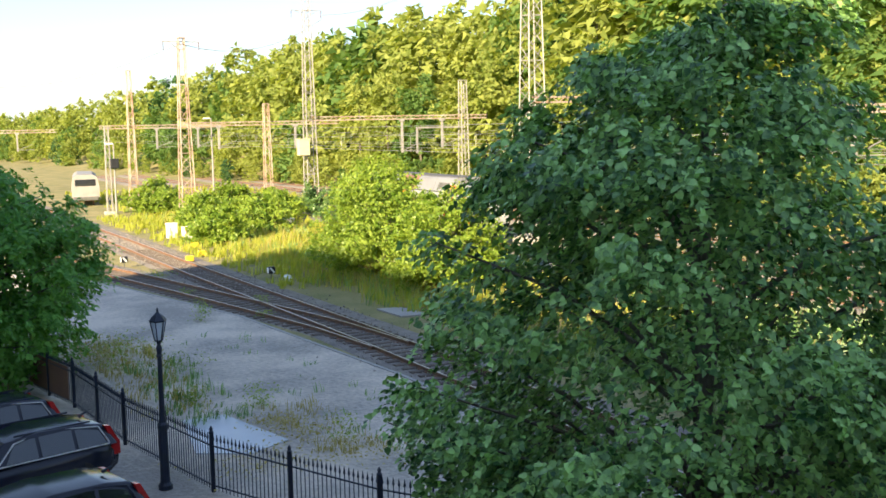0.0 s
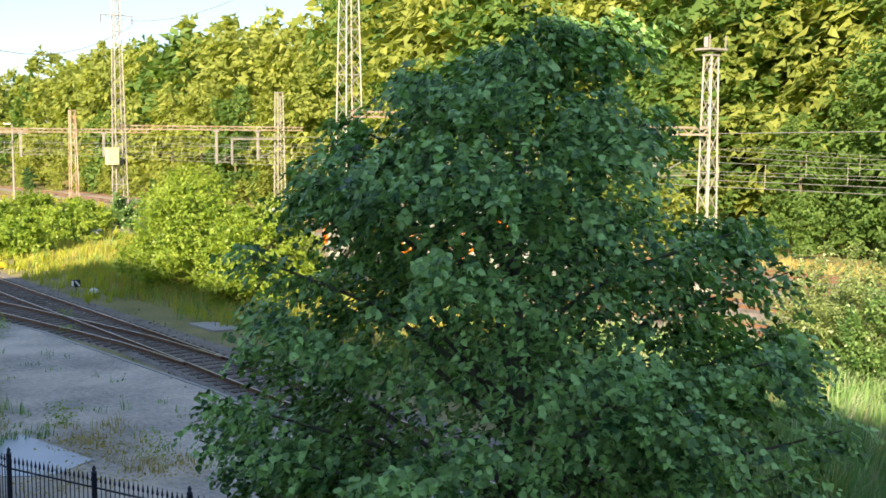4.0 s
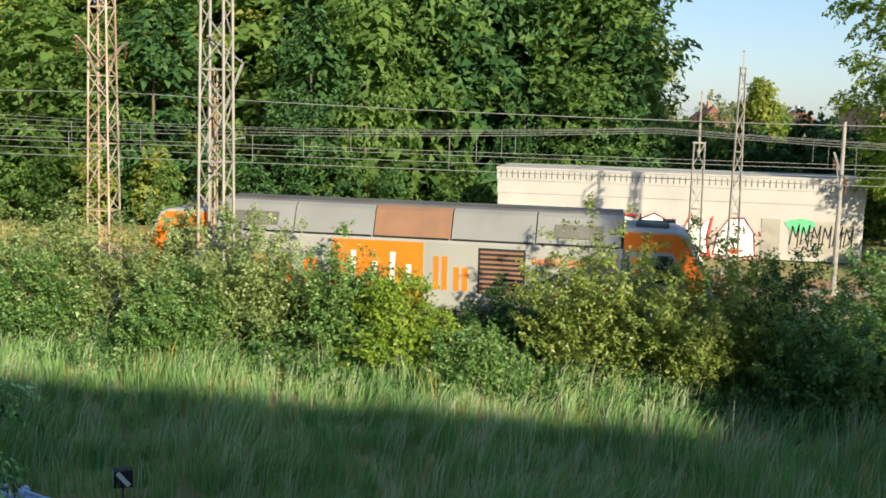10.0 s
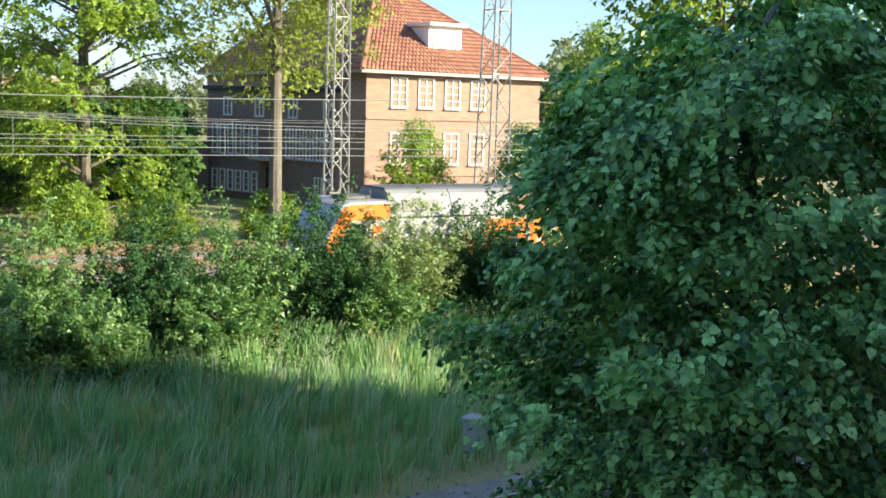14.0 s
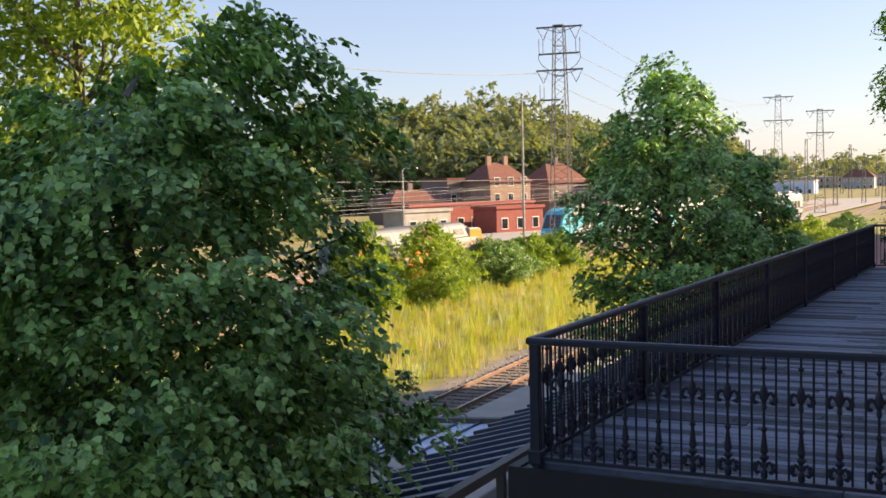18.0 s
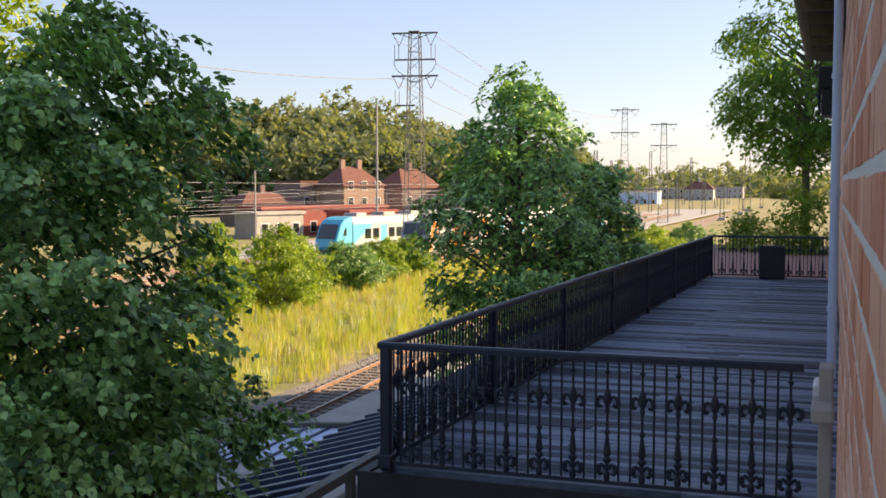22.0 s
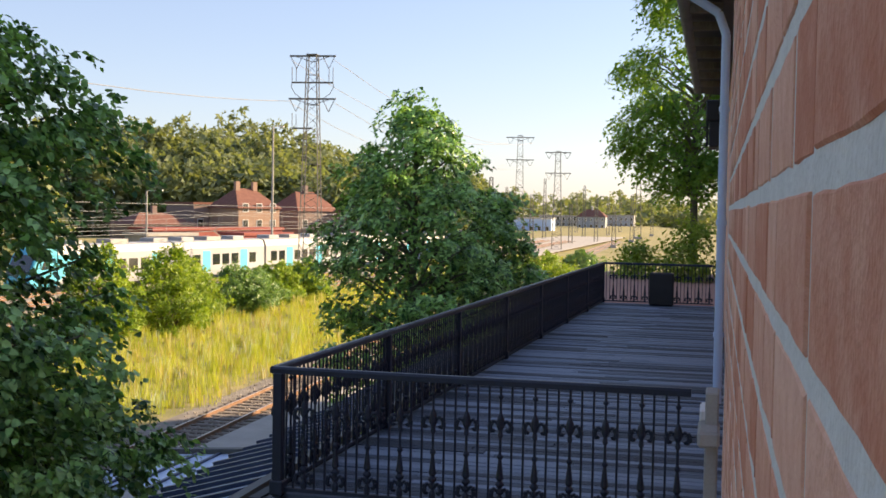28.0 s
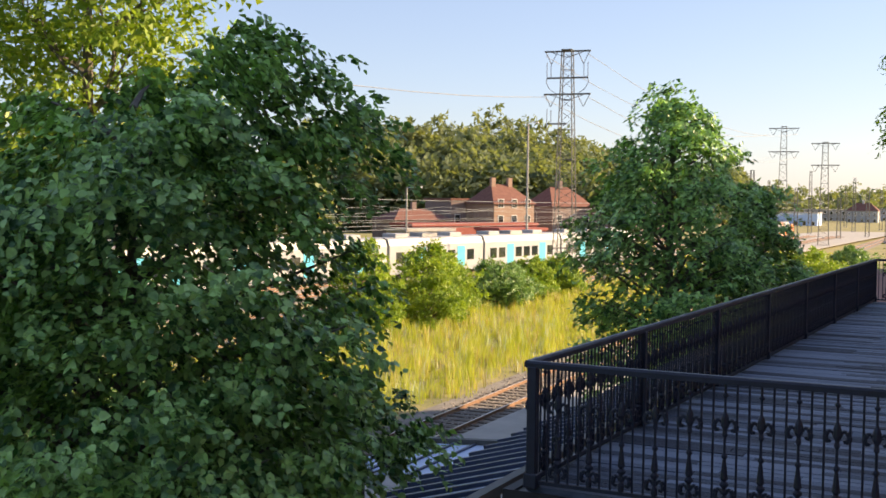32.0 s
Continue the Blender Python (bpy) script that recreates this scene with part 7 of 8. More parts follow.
    part_mesh("foliage", mesh_np("foliage", v, f), "leaf_yellow", h)


brick_house()


def far_house(at, w, d, e, ridge, wall, roofm, label, turn=0.0, rows=2, chim=1, flat=False):
    t = empty("house", label, "house", "far houses", at=pose(*at, 0, 0, turn))
    bm = bmesh.new()
    box(bm, (0, 0, e / 2), (w, d, e))
    part("wall", bm, wall, t)
    bm = bmesh.new()
    if flat:
        box(bm, (0, 0, e + 0.15), (w + 0.5, d + 0.5, 0.4))
    else:
        P = [(-w / 2 - 0.4, -d / 2 - 0.4, e), (w / 2 + 0.4, -d / 2 - 0.4, e), (w / 2 + 0.4, d / 2 + 0.4, e), (-w / 2 - 0.4, d / 2 + 0.4, e), (-w * 0.22, 0, ridge), (w * 0.22, 0, ridge)]
        vs = [bm.verts.new(p) for p in P]
        for f in ((0, 1, 5, 4), (1, 2, 5), (2, 3, 4, 5), (3, 0, 4), (3, 2, 1, 0)):
            bm.faces.new([vs[i] for i in f])
        bmesh.ops.recalc_face_normals(bm, faces=bm.faces[:])
    part("roof", bm, roofm, t)
    for k in range(chim):
        bm = bmesh.new()
        box(bm, ((k - 0.5) * w * 0.42 + (w * 0.21 if chim == 1 else 0), 0.3, ridge + 0.2), (0.9, 0.7, 2.0))
        part("chimney", bm, wall, t)
    for r in range(rows):
        n = max(2, int(w / 2.6))
        for k in range(n):
            for s in (-1, 1):
                bm = bmesh.new()
                x = -w / 2 + w * (k + 0.5) / n
                box(bm, (x, s * d / 2, 1.3 + r * 2.9), (1.25, 0.12, 1.6))
                f = part("window", bm, "white", t)
                bm = bmesh.new()
                box(bm, (x, s * (d / 2 + 0.05), 1.3 + r * 2.9), (1.05, 0.06, 1.4))
                part("pane", bm, "glass", f)
    return t


far_house(pol(156.0, 205.0, Y), 9.0, 9.0, 7.0, 10.6, "housebrick", "fartile", "tan brick house with a red tiled roof and two chimneys", 60, 3, 2)
far_house(pol(154.4, 212.0, Y), 14.0, 9.0, 7.6, 7.6, "darkbrick", "fartile", "red-brown brick house beside the tracks", 60, 2, 0, True)
far_house(pol(159.0, 220.0, Y), 10.0, 9.0, 6.6, 10.4, "darkbrick", "fartile", "red brick house with a steep red roof", 60, 2, 1)
far_house(pol(162.5, 225.0, Y), 18.0, 10.0, 7.0, 9.0, "darkbrick", "dark", "brown brick house behind the trees", 60, 2, 1)
far_house(pol(151.5, 200.0, Y), 12.0, 8.0, 4.0, 6.0, "darkbrick", "fartile", "low brown brick house beside the platform", 60, 1, 1)
far_house(pol(154.3, 165.0, Y), 24.0, 5.0, 3.9, 3.9, "redroof", "redroof", "long low red station shed", 66, 1, 0, True)
far_house(pol(156.6, 160.0, Y), 9.0, 5.0, 3.4, 3.4, "redroof", "redroof", "red brick platform building", 66, 1, 0, True)
far_house(pol(151.9, 155.0, Y), 8.0, 5.0, 3.3, 3.3, "concrete", "concrete", "grey concrete platform building", 66, 1, 0, True)
far_house(pol(101.0, 190.0, Y), 18.5, 12.0, 9.6, 9.6, "housebrick", "concrete", "flat-roofed brick hall on the far side", 10, 2, 0, True)
far_house(pol(170.6, 420.0, 0), 18.0, 10.0, 5.0, 5.0, "bluemetal", "concrete", "far pale blue flat-roofed hall", 0, 1, 0, True)
far_house(pol(173.8, 520.0, 0), 13.0, 10.0, 5.5, 9.0, "render", "fartile", "far white house with a red roof", 0, 2, 1)
far_house(pol(174.8, 600.0, 0), 24.0, 14.0, 6.0, 6.0, "render", "concrete", "far white flat-roofed hall", 0, 2, 0, True)
far_house(pol(172.3, 560.0, 0), 22.0, 14.0, 5.5, 5.5, "concrete", "concrete", "far grey flat-roofed hall", 0, 2, 0, True)
far_house(pol(92.3, 260.0, 0), 11.0, 9.0, 6.5, 10.6, "housebrick", "fartile", "far brick house on the hill", 20, 2, 1)
far_house(pol(96.5, 300.0, 0), 9.0, 9.0, 6.5, 10.6, "render", "fartile", "far white house on the hill", 40, 2, 1)
bm = bmesh.new()
prism(bm, [(30, -110), (56, -96), (66, -120), (44, -330), (26, -330)], Y - 0.02, Y + 0.06)
tagged(part("ballast_platform", bm, "concrete"), "pale sandy platform and gravel area in the far yard", "platform", kind="structure")


# ---- things beside the siding ----
def street_lamp():
    t = empty("street_lamp", "black old-fashioned lamp post with a six-sided glass lantern", "street lamp", at=pose(5.42, 24.35, 0))
    bm = bmesh.new()
    lathe(bm, [(0.16, 0), (0.16, 0.10), (0.115, 0.16), (0.105, 0.3), (0.10, 1.35), (0.125, 1.40), (0.125, 1.48), (0.085, 1.54), (0.065, 1.7), (0.05, 3.0), (0.075, 3.03), (0.05, 3.08), (0.07, 3.2), (0.04, 3.3), (0.06, 3.36)], 12)
    part("column", bm, "iron", t)
    bm = bmesh.new()
    for k in range(6):
        a = math.pi * k / 3
        beam(bm, (0.085 * math.cos(a), 0.085 * math.sin(a), 3.38), (0.175 * math.cos(a), 0.175 * math.sin(a), 3.80), 0.018)
    lathe(bm, [(0.085, 3.36), (0.09, 3.39)], 6)
    lathe(bm, [(0.185, 3.80), (0.20, 3.83), (0.12, 3.93), (0.05, 3.99), (0.02, 4.03), (0.03, 4.06), (0.005, 4.12)], 6)
    lan = part("lantern_frame", bm, "iron", t)
    bm = bmesh.new()
    lathe(bm, [(0.078, 3.385), (0.168, 3.795)], 6)
    part("lantern_glass", bm, "lantern", lan, "pale frosted lantern panes")


street_lamp()


def yard_fence():
    t = empty("yard_fence", "black iron picket fence with spear tips round the car park", "fence")
    line = [(4.0, 37.0), (4.85, 33.1), (5.35, 28.4), (6.3, 23.6), (8.3, 19.0), (11.2, 14.6), (13.2, 9.0), (13.9, 2.0)]
    bm = bmesh.new()
    cyl(bm, (0, 0, 0.05), (0, 0, 1.18), 0.011, n=5)
    cyl(bm, (0, 0, 1.18), (0, 0, 1.22), 0.024, n=6)
    cyl(bm, (0, 0, 1.22), (0, 0, 1.34), 0.022, 0.002, n=6)
    me = bpy.data.meshes.new("picket")
    bm.to_mesh(me)
    bm.free()
    me.materials.append(M["iron"])
    count = 0
    rest_v = []
    for a, b in zip(line, line[1:]):
        a, b = Vector((*a, 0)), Vector((*b, 0))
        n = int((b - a).length / 0.125)
        for z in (0.15, 1.05):
            bm = bmesh.new()
            beam(bm, a + Vector((0, 0, z)), b + Vector((0, 0, z)), 0.03)
            part("fence_rail", bm, "iron", t)
        for k in range(n):
            p = a.lerp(b, (k + 0.5) / n)
            ob = new("picket", me)
            ob.parent = t
            ob.matrix_basis = pose(*p)
            count += 1
        m = max(1, round((b - a).length / 2.5))
        for k in range(m):
            p = a.lerp(b, k / m)
            bm = bmesh.new()
            box(bm, (p.x, p.y, 0.66), (0.09, 0.09, 1.34), bevel=0.008)
            lathe(bm, [(0.055, 1.33), (0.06, 1.36), (0.03, 1.40), (0.045, 1.44), (0.005, 1.50)], 8, (p.x, p.y, 0))
            part("post", bm, "iron", t)
    # privacy panels near the far end
    for a, b in ((line[0], line[1]),):
        d = Vector((b[0] - a[0], b[1] - a[1], 0))
        bm = bmesh.new()
        p = Vector((*a, 0.65)) + d * 0.5
        box(bm, (0, 0, 0), (d.length * 0.8, 0.02, 1.0), m=Matrix.Translation(p) @ pose(0, 0, 0, 0, 0, math.degrees(math.atan2(d.y, d.x))))
        part("panel", bm, "rustpanel", t, "brown privacy panel")


yard_fence()


def car(at, turn, label, estate=True):
    """A dark car: lofted body with glass, lamps and wheels; its tail points to +x."""
    t = empty("parked_car", label, "car", "parked cars", at=pose(*at, 0, 0, turn))
    # body below the waist
    st = [(-2.35, 0.45, 0.62, 0.70), (-2.1, 0.25, 0.72, 0.84), (-1.2, 0.2, 0.86, 0.90), (0.0, 0.2, 0.93, 0.92), (1.3, 0.2, 0.97, 0.91), (2.0, 0.25, 1.0, 0.86), (2.32, 0.42, 0.98, 0.76)]
    bm = bmesh.new()
    rings = []
    for x, zb, zt, w in st:
        pts = [(-w * 0.94, zb), (-w, zb + 0.18), (-w, zt - 0.22), (-w * 0.94, zt - 0.03), (-w * 0.6, zt), (w * 0.6, zt), (w * 0.94, zt - 0.03), (w, zt - 0.22), (w, zb + 0.18), (w * 0.94, zb)]
        rings.append([bm.verts.new((x, y, z)) for y, z in pts])
    for p, q in zip(rings, rings[1:]):
        for k in range(10):
            bm.faces.new((p[k], p[(k + 1) % 10], q[(k + 1) % 10], q[k]))
    bm.faces.new(rings[0]), bm.faces.new(rings[-1])
    bmesh.ops.recalc_face_normals(bm, faces=bm.faces[:])
    body = part("body", bm, "carblack", t, "glossy black bodywork", smooth=True)
    # greenhouse
    top = [(-0.95, 0.92, 0.0), (-0.25, 1.40, 0.66), (0.5, 1.50, 0.68), (1.5, 1.47, 0.66), (2.02, 1.38, 0.62), (2.28, 0.98, 0.0)]
    bm = bmesh.new()
    lo = [bm.verts.new((x, s * 0.86, 0.93)) for s in (-1, 1) for x in (top[0][0], top[-1][0])]
    up = {}
    for s in (-1, 1):
        for k, (x, z, w) in enumerate(top[1:-1]):
            up[s, k] = bm.verts.new((x, s * w, z))
    n = len(top) - 2
    bm.faces.new((lo[0], lo[2], up[1, 0], up[-1, 0]))
    bm.faces.new((lo[1], lo[3], up[1, n - 1], up[-1, n - 1]))
    for k in range(n - 1):
        bm.faces.new((up[-1, k], up[1, k], up[1, k + 1], up[-1, k + 1]))
    for s, a, b in ((-1, lo[0], lo[1]), (1, lo[2], lo[3])):
        bm.faces.new([a, b] + [up[s, k] for k in reversed(range(n))])
    bmesh.ops.recalc_face_normals(bm, faces=bm.faces[:])
    bmesh.ops.bevel(bm, geom=bm.edges[:], offset=0.05, segments=2, affect="EDGES", profile=0.6)
    part("roof", bm, "carblack", t, "glossy black roof and pillars", smooth=True)
    for s in (-1, 1):
        for x0, x1, h0, h1 in ((-0.45, 0.42, 0.34, 0.44), (0.50, 1.25, 0.44, 0.43), (1.33, 2.0, 0.42, 0.30)):
            bm = bmesh.new()
            f = lambda x, z: (x, s * (0.868 - 0.43 * (z - 0.93) + 0.006), z)
            q = [bm.verts.new(f(x0 + (0.15 if x0 < -0.4 else 0), 0.98)), bm.verts.new(f(x1, 0.98)), bm.verts.new(f(x1 - (0.12 if x1 > 1.9 else 0), 0.98 + h1)), bm.verts.new(f(x0 + (0.38 if x0 < -0.4 else 0), 0.98 + h0))]
            bm.faces.new(q)
            r = bmesh.ops.extrude_face_region(bm, geom=bm.faces[:])
            bmesh.ops.translate(bm, vec=(0, s * 0.012, 0), verts=[v for v in r["geom"] if isinstance(v, bmesh.types.BMVert)])
            bmesh.ops.recalc_face_normals(bm, faces=bm.faces[:])
            part("side_window", bm, "glass", t)
        bm = bmesh.new()
        pts = [(-0.5, 0.955), (2.05, 0.965), (2.06, 1.0), (1.88, 1.36), (1.3, 1.43), (0.4, 1.45), (-0.05, 1.36)]
        for a, b in zip(pts, pts[1:] + pts[:1]):
            fa = lambda p: (p[0], s * (0.872 - 0.43 * (p[1] - 0.93) + 0.014), p[1])
            beam(bm, fa(a), fa(b), 0.022)
        part("window_trim", bm, "white" if estate else "iron", t, "chrome window trim")
        if estate:
            bm = bmesh.new()
            beam(bm, (0.0, s * 0.60, 1.49), (1.75, s * 0.57, 1.475), 0.035)
            part("roof_rail", bm, "iron", t)
        bm = bmesh.new()
        prism(bm, [(2.12, 0.66), (2.35, 0.66), (2.345, 0.99), (2.14, 0.99)], s * 0.60, s * 0.80, "y")
        prism(bm, [(2.16, 0.985), (2.335, 0.985), (2.15, 1.33), (2.03, 1.35)], s * 0.58, s * 0.745, "y")
        part("tail_lamp", bm, "redlamp", t, "tall red tail lamp")
        for x in (-1.42, 1.38):
            bm = bmesh.new()
            cyl(bm, (x, s * 0.66, 0.33), (x, s * 0.90, 0.33), 0.335, n=20)
            w = part("wheel", bm, "tyre", t)
            bm = bmesh.new()
            cyl(bm, (x, s * 0.885, 0.33), (x, s * 0.912, 0.33), 0.22, n=16)
            part("rim", bm, "steel", w)
    bm = bmesh.new()
    cyl(bm, (1.75, 0, 1.48), (1.95, 0, 1.56), 0.04, 0.015, n=8)
    part("aerial", bm, "iron", t)
    bm = bmesh.new()
    box(bm, (2.33, 0, 0.66), (0.05, 0.52, 0.12), bevel=0.01)
    part("number_plate", bm, "white", t)
    return t


car((2.2, 25.55, 0.0), 16.5, "black estate car with tall red tail lamps and chrome window trim")
car((1.9, 21.0, 0.0), 16, "dark blue-black hatchback parked beside an estate car", False)
car((1.4, 28.6, 0.0), 17, "black car parked behind an estate car", True)


def cabinet(at, w, d, h, label, turn=0.0, material="concrete"):
    t = empty("trackside_cabinet", label, "cabinet", "trackside cabinets", at=pose(*at, 0, 0, turn))
    bm = bmesh.new()
    box(bm, (0, 0, h / 2), (w, d, h), bevel=0.015)
    part("housing", bm, material, t)
    bm = bmesh.new()
    box(bm, (0, 0, h + 0.03), (w + 0.08, d + 0.08, 0.08), bevel=0.02)
    part("lid", bm, material, t)
    bm = bmesh.new()
    box(bm, (-w * 0.3, -d / 2 - 0.004, h * 0.55), (0.05, 0.012, h * 0.4))
    part("label_bar", bm, "tile", t)


cabinet((20.9, -14.1, 0), 0.42, 0.42, 0.75, "pale grey concrete cabinet in the tall grass", 25)
cabinet((19.6, 82.0, 0), 0.7, 0.5, 1.05, "white trackside cabinet in dry grass", 10, "white")
cabinet((20.3, 80.2, 0), 0.7, 0.5, 0.9, "white trackside cabinet in dry grass", 10, "white")
cabinet((28.6, 82.0, 0.1), 0.9, 0.6, 0.8, "white trackside cabinet in dry grass", 10, "white")


def shunt_signal(at, turn):
    t = empty("point_lantern", "black and white point lantern beside the siding", "signal", "point lanterns", at=pose(*at, 0, 0, turn))
    bm = bmesh.new()
    cyl(bm, (0, 0, -0.1), (0, 0, 0.3), 0.03, n=8)
    part("stem", bm, "steel_dark", t)
    bm = bmesh.new()
    box(bm, (0, 0, 0.48), (0.38, 0.26, 0.36), bevel=0.015)
    h = part("lantern", bm, "dark", t)
    for s in (-1, 1):
        bm = bmesh.new()
        box(bm, (0, 0, 0), (0.09, 0.008, 0.36), bevel=0.0)
        o = part("white_bar", bm, "white", h)
        o.matrix_basis = pose(0, s * 0.134, 0.48, 0, 40 * s, 0)
        bm = bmesh.new()
        box(bm, (s * 0.192, 0, 0.48), (0.006, 0.2, 0.28))
        part("white_face", bm, "white", h)
    return t


shunt_signal((20.05, 10.3, 0), -60)
shunt_signal((18.6, 56.2, 0), 10)
shunt_signal((12.9, 66.0, 0), 10)
t = empty("point_lever", "blue-grey point lever lying on its frame beside the track", "point lever", at=pose(19.5, 12.2, 0, 0, 0, 80))
bm = bmesh.new()
box(bm, (0, 0, 0.08), (1.5, 0.25, 0.10), bevel=0.02)
part("frame", bm, "bluemetal", t)
bm = bmesh.new()
beam(bm, (-0.5, 0, 0.15), (0.5, 0.02, 0.28), 0.05)
cyl(bm, (0.0, -0.12, 0.2), (0.0, 0.12, 0.2), 0.09, n=10)
part("lever", bm, "bluemetal", t)
t = empty("buffer_disc", "white round stone marker beside the siding", "marker", at=pose(19.0, 54.8, 0))
bm = bmesh.new()
lathe(bm, [(0.25, 0), (0.28, 0.15), (0.2, 0.3), (0.05, 0.36)], 12)
part("stone", bm, "white", t)
for x, y in ((18.3, 69.0), (16.9, 66.5), (19.2, 74.0)):
    t = empty("point_motor", "yellow point counterweight beside the track", "point weight", "point weights", at=pose(x, y, 0))
    bm = bmesh.new()
    box(bm, (0, 0, 0.2), (0.5, 0.3, 0.35), bevel=0.05)
    part("weight", bm, "yellow", t)
bm = bmesh.new()
prism(bm, [(7.2, 29.9), (8.4, 29.9), (9.1, 26.6), (7.9, 25.9), (6.7, 26.6)], 0.002, 0.03)
tagged(part("pale_slab", bm, "puddle"), "pale blue-grey concrete slab in the yard", "slab")
bm = bmesh.new()
prism(bm, [(19.3, 44.0), (20.4, 43.8), (20.6, 41.5), (19.4, 41.7)], -0.02, 0.05)
tagged(part("pale_slab", bm, "concrete"), "pale concrete slab beside the siding", "slab")
# goods wagon far up the line
t = empty("goods_wagon", "grey rail vehicle far up the yard", "wagon", at=pose(20.4, 123.0, 0.05, 0, 0, -9))
bm = bmesh.new()
prism(bm, [(-1.4, 0.9), (1.4, 0.9), (1.45, 1.9), (1.25, 3.0), (0.8, 3.3), (-0.8, 3.3), (-1.25, 3.0), (-1.45, 1.9)], 0, 12, "y")
part("body", bm, "steel", t)
bm = bmesh.new()
box(bm, (0, -0.02, 2.45), (2.1, 0.06, 0.7), bevel=0.02)
part("cab_window", bm, "glass", t)
bm = bmesh.new()
box(bm, (0, 6, 0.75), (2.6, 12.4, 0.4), bevel=0.05)
part("underframe", bm, "steel_dark", t)
for y in (1.5, 10.5):
    bm = bmesh.new()
    for sx in (-1, 1):
        cyl(bm, (sx * 0.7, y, 0.45), (sx * 0.85, y, 0.45), 0.45, n=16)
    cyl(bm, (-0.8, y, 0.45), (0.8, y, 0.45), 0.08, n=8)
    part("wheelset", bm, "rail", t)
# tall grass and weeds in the yard's cracks
rng = np.random.default_rng(55)
def weeds(name, spots, leaf, label, size=0.09):
    V, F, off = [], [], 0
    for x, y, r, h, n in spots:
        q = rng.normal(0, 1, (n, 3)) * (r * 0.5, r * 0.5, 0)
        q[:, 2] = h * rng.uniform(0, 1, n) ** 1.3
        q += (x, y, 0.0)
        v, f = leaves(rng, q, np.tile((0, 0, 1.0), (n, 1)) + rng.normal(0, 0.6, (n, 3)), size, -0.9, simple=True)
        V.append(v)
        F.append(f + off)
        off += len(v)
    tagged(part_mesh(name, mesh_np(name, np.concatenate(V), np.concatenate(F)), leaf), label, "weeds", kind="stuff")


weeds("weeds", [(9.6, 30.5, 0.5, 0.7, 260), (8.0, 31.8, 0.35, 0.4, 150), (10.4, 26.0, 0.4, 0.7, 160), (11.9, 45.5, 0.4, 1.0, 200), (7.0, 38.0, 1.2, 0.9, 500), (7.6, 40.5, 1.6, 0.7, 500), (8.8, 37.0, 1.2, 0.5, 300), (13.6, 60.5, 0.8, 0.4, 300), (15.6, 48.5, 0.4, 0.4, 150), (13.3, 53.5, 0.5, 0.25, 150), (14.5, 45.0, 0.4, 0.3, 120), (12.6, 47.5, 0.4, 0.4, 120)], "leaf_yellow", "green weeds growing through the asphalt")
weeds("dry_weeds", [(6.6, 40.0, 2.0, 0.6, 900), (9.6, 27.0, 1.0, 0.3, 300), (9.3, 28.4, 0.8, 0.2, 240), (8.0, 25.0, 1.5, 0.2, 350), (10.5, 24.6, 1.2, 0.3, 260)], "grass_dry", "dry brown weeds on the asphalt")
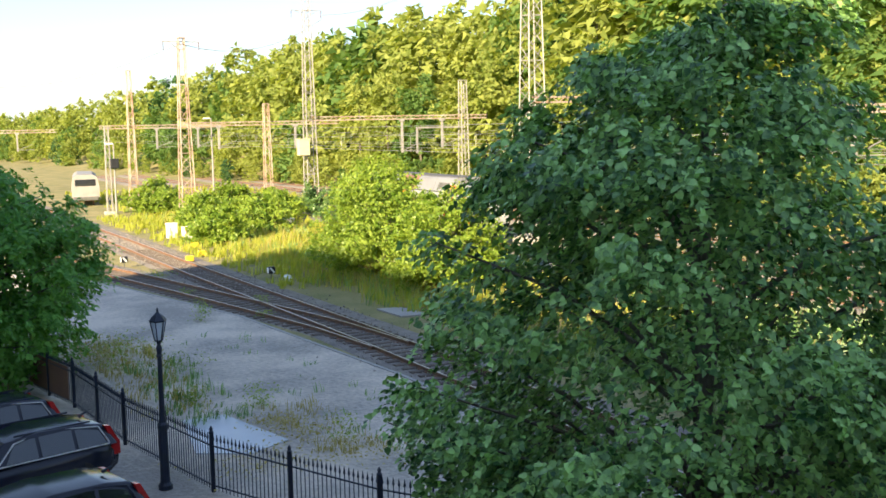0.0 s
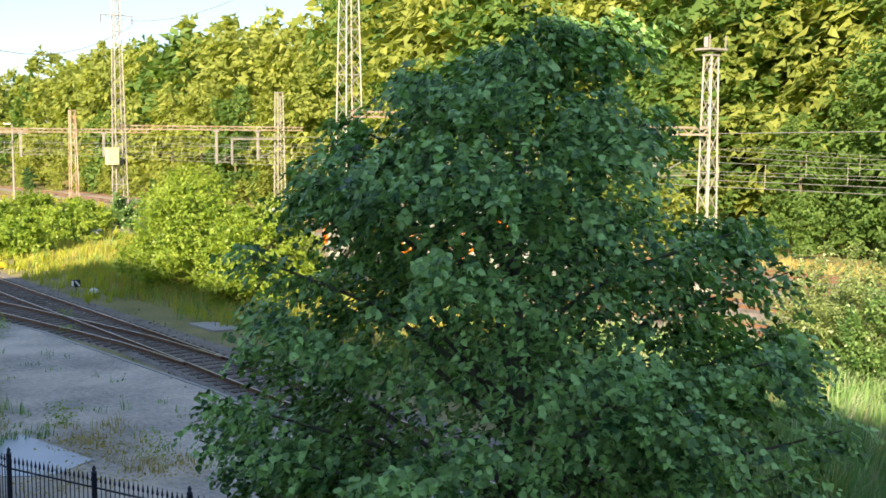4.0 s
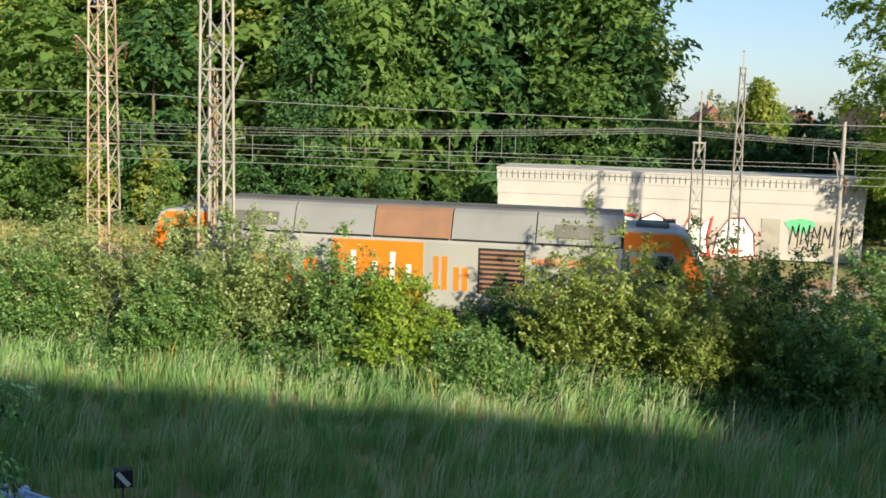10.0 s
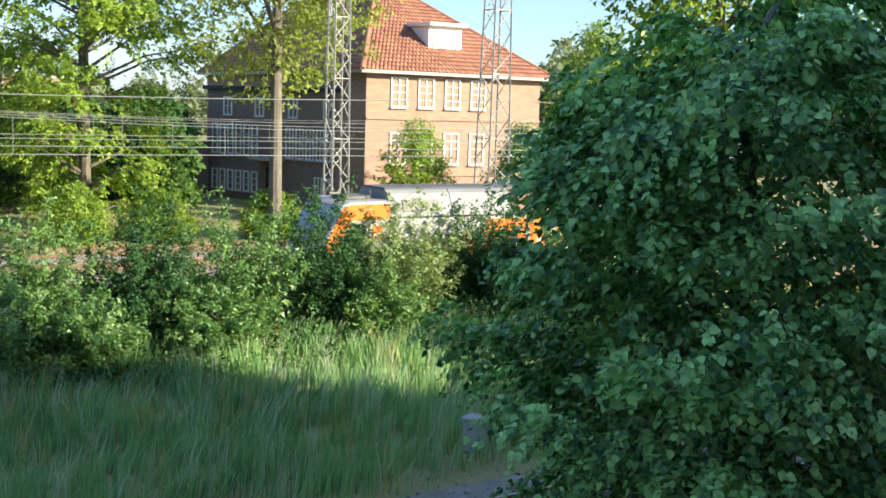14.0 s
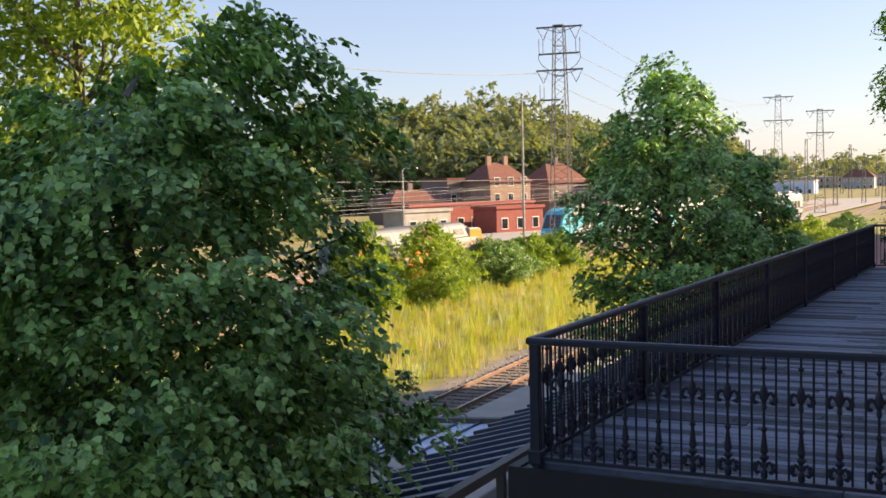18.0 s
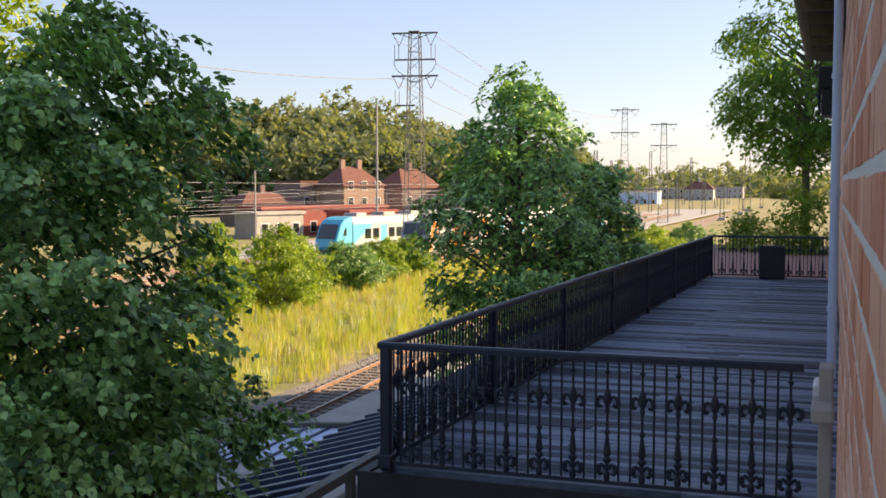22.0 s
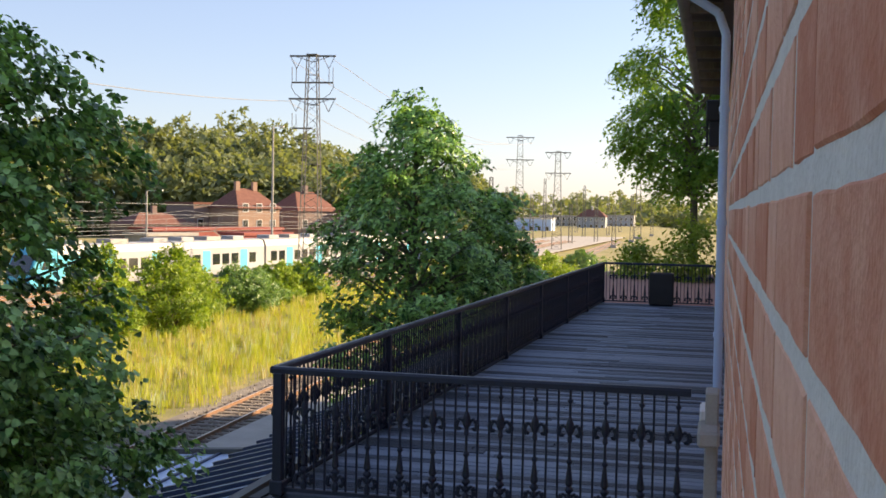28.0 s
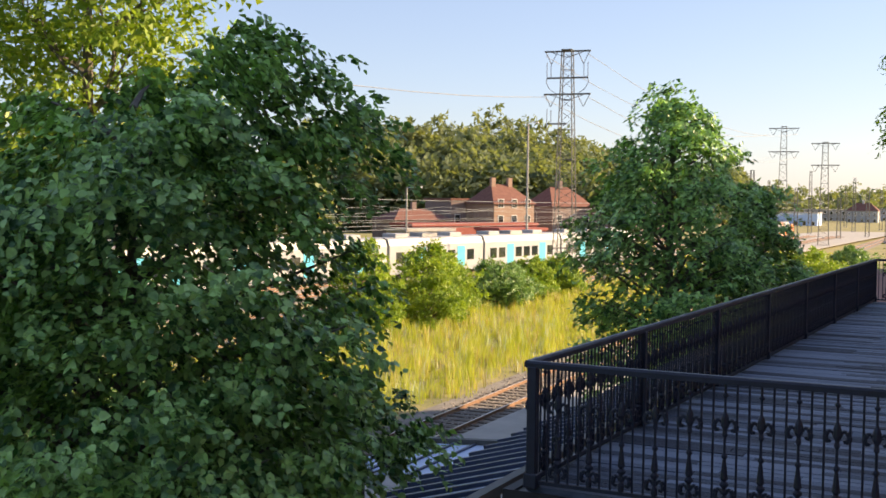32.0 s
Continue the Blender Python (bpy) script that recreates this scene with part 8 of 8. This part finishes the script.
# sleepers of the siding, and stones of its bed
def sleepers():
    bm = bmesh.new()
    box(bm, (0, 0, 0), (2.5, 0.25, 0.12), bevel=0.012)
    me = bpy.data.meshes.new("sleeper")
    bm.to_mesh(me)
    bm.free()
    me.materials.append(M["sleeper"])
    for nm, line, y0, y1, base in (("siding_track", MAIN, -55, 75, 0.0), ("branch_track", BRANCH, 40, 75, 0.0), ("main_track", [(35.2, 200), (35.2, -280)], -12, 48, YARD + 0.12)):
        t = bpy.data.objects[nm]
        ys = [p[1] for p in line]
        xs = [p[0] for p in line]
        if ys[0] > ys[-1]:
            ys, xs = ys[::-1], xs[::-1]
        y = y0
        while y < y1:
            x = float(np.interp(y, ys, xs))
            sl = (float(np.interp(y + 0.5, ys, xs)) - float(np.interp(y - 0.5, ys, xs)))
            ob = new("sleeper", me)
            ob.parent = t
            ob.matrix_basis = pose(x, y, base - 0.02 - (YARD * float(fall(y)) if base else 0), 0, 0, -math.degrees(math.atan(sl)) + random.uniform(-0.6, 0.6))
            y += 0.63
    r = np.random.default_rng(4)
    n = 16000
    y = r.uniform(-60, 90, n)
    x = np.interp(y, [p[1] for p in MAIN], [p[0] for p in MAIN]) + r.normal(0, 0.95, n)
    s = r.uniform(0.02, 0.045, n)
    tet = np.array([(1, 1, 1), (1, -1, -1), (-1, 1, -1), (-1, -1, 1)]) * 0.8
    v = tet[None] * s[:, None, None] * r.uniform(0.6, 1.3, (n, 1, 3)) + np.stack([x, y, 0.0 + s * 0.4], 1)[:, None]
    f = np.array([(0, 1, 2), (0, 3, 1), (0, 2, 3), (1, 3, 2)])[None] + (np.arange(n) * 4)[:, None, None]
    ob = part_mesh("ballast_stones", mesh_np("ballast_stones", v.reshape(-1, 3), f.reshape(-1, 3)), mat("ballast_stone", (0.20, 0.18, 0.165), (0.40, 0.36, 0.31), scale=4, island=1.0, rough=0.95, spread=0.9))
    tagged(ob, "loose grey and brown ballast stones", "stones", kind="stuff")


sleepers()

# ---- what moves ----
def motions():
    # the locomotive runs through on the main track; the y of its tail, second by second
    tail = [(0, 82.4), (3, 65.2), (6, 45.9), (7, 39.4), (8, 32.3), (10, 17.4), (12, 1.0), (14, -16.3), (16, -35.5), (18.5, -61.5), (20, -76.5), (21.5, -90.5), (24, -114.0), (32, -190.0)]
    walk(LOCO, [(t, pose(35.2, y * 0.978 - 9.5, YARD * (1 - float(fall(y * 0.978 - 9.5))) + 0.29)) for t, y in tail])
    # the passenger train rolls in from the south; the y of its front
    front = [(0, -160.0), (10, -143.0), (16, -125.5), (17.5, -121.0), (19, -116.0), (21, -107.6), (22, -104.0), (23, -100.7), (24, -97.0), (25.5, -90.2), (28, -77.0), (32, -55.0)]
    walk(TRAIN, [(t, pose(51.5 + (y + 90) * 0.17, y, YARD + 0.15, 0, 0, -9.6)) for t, y in front])

motions()
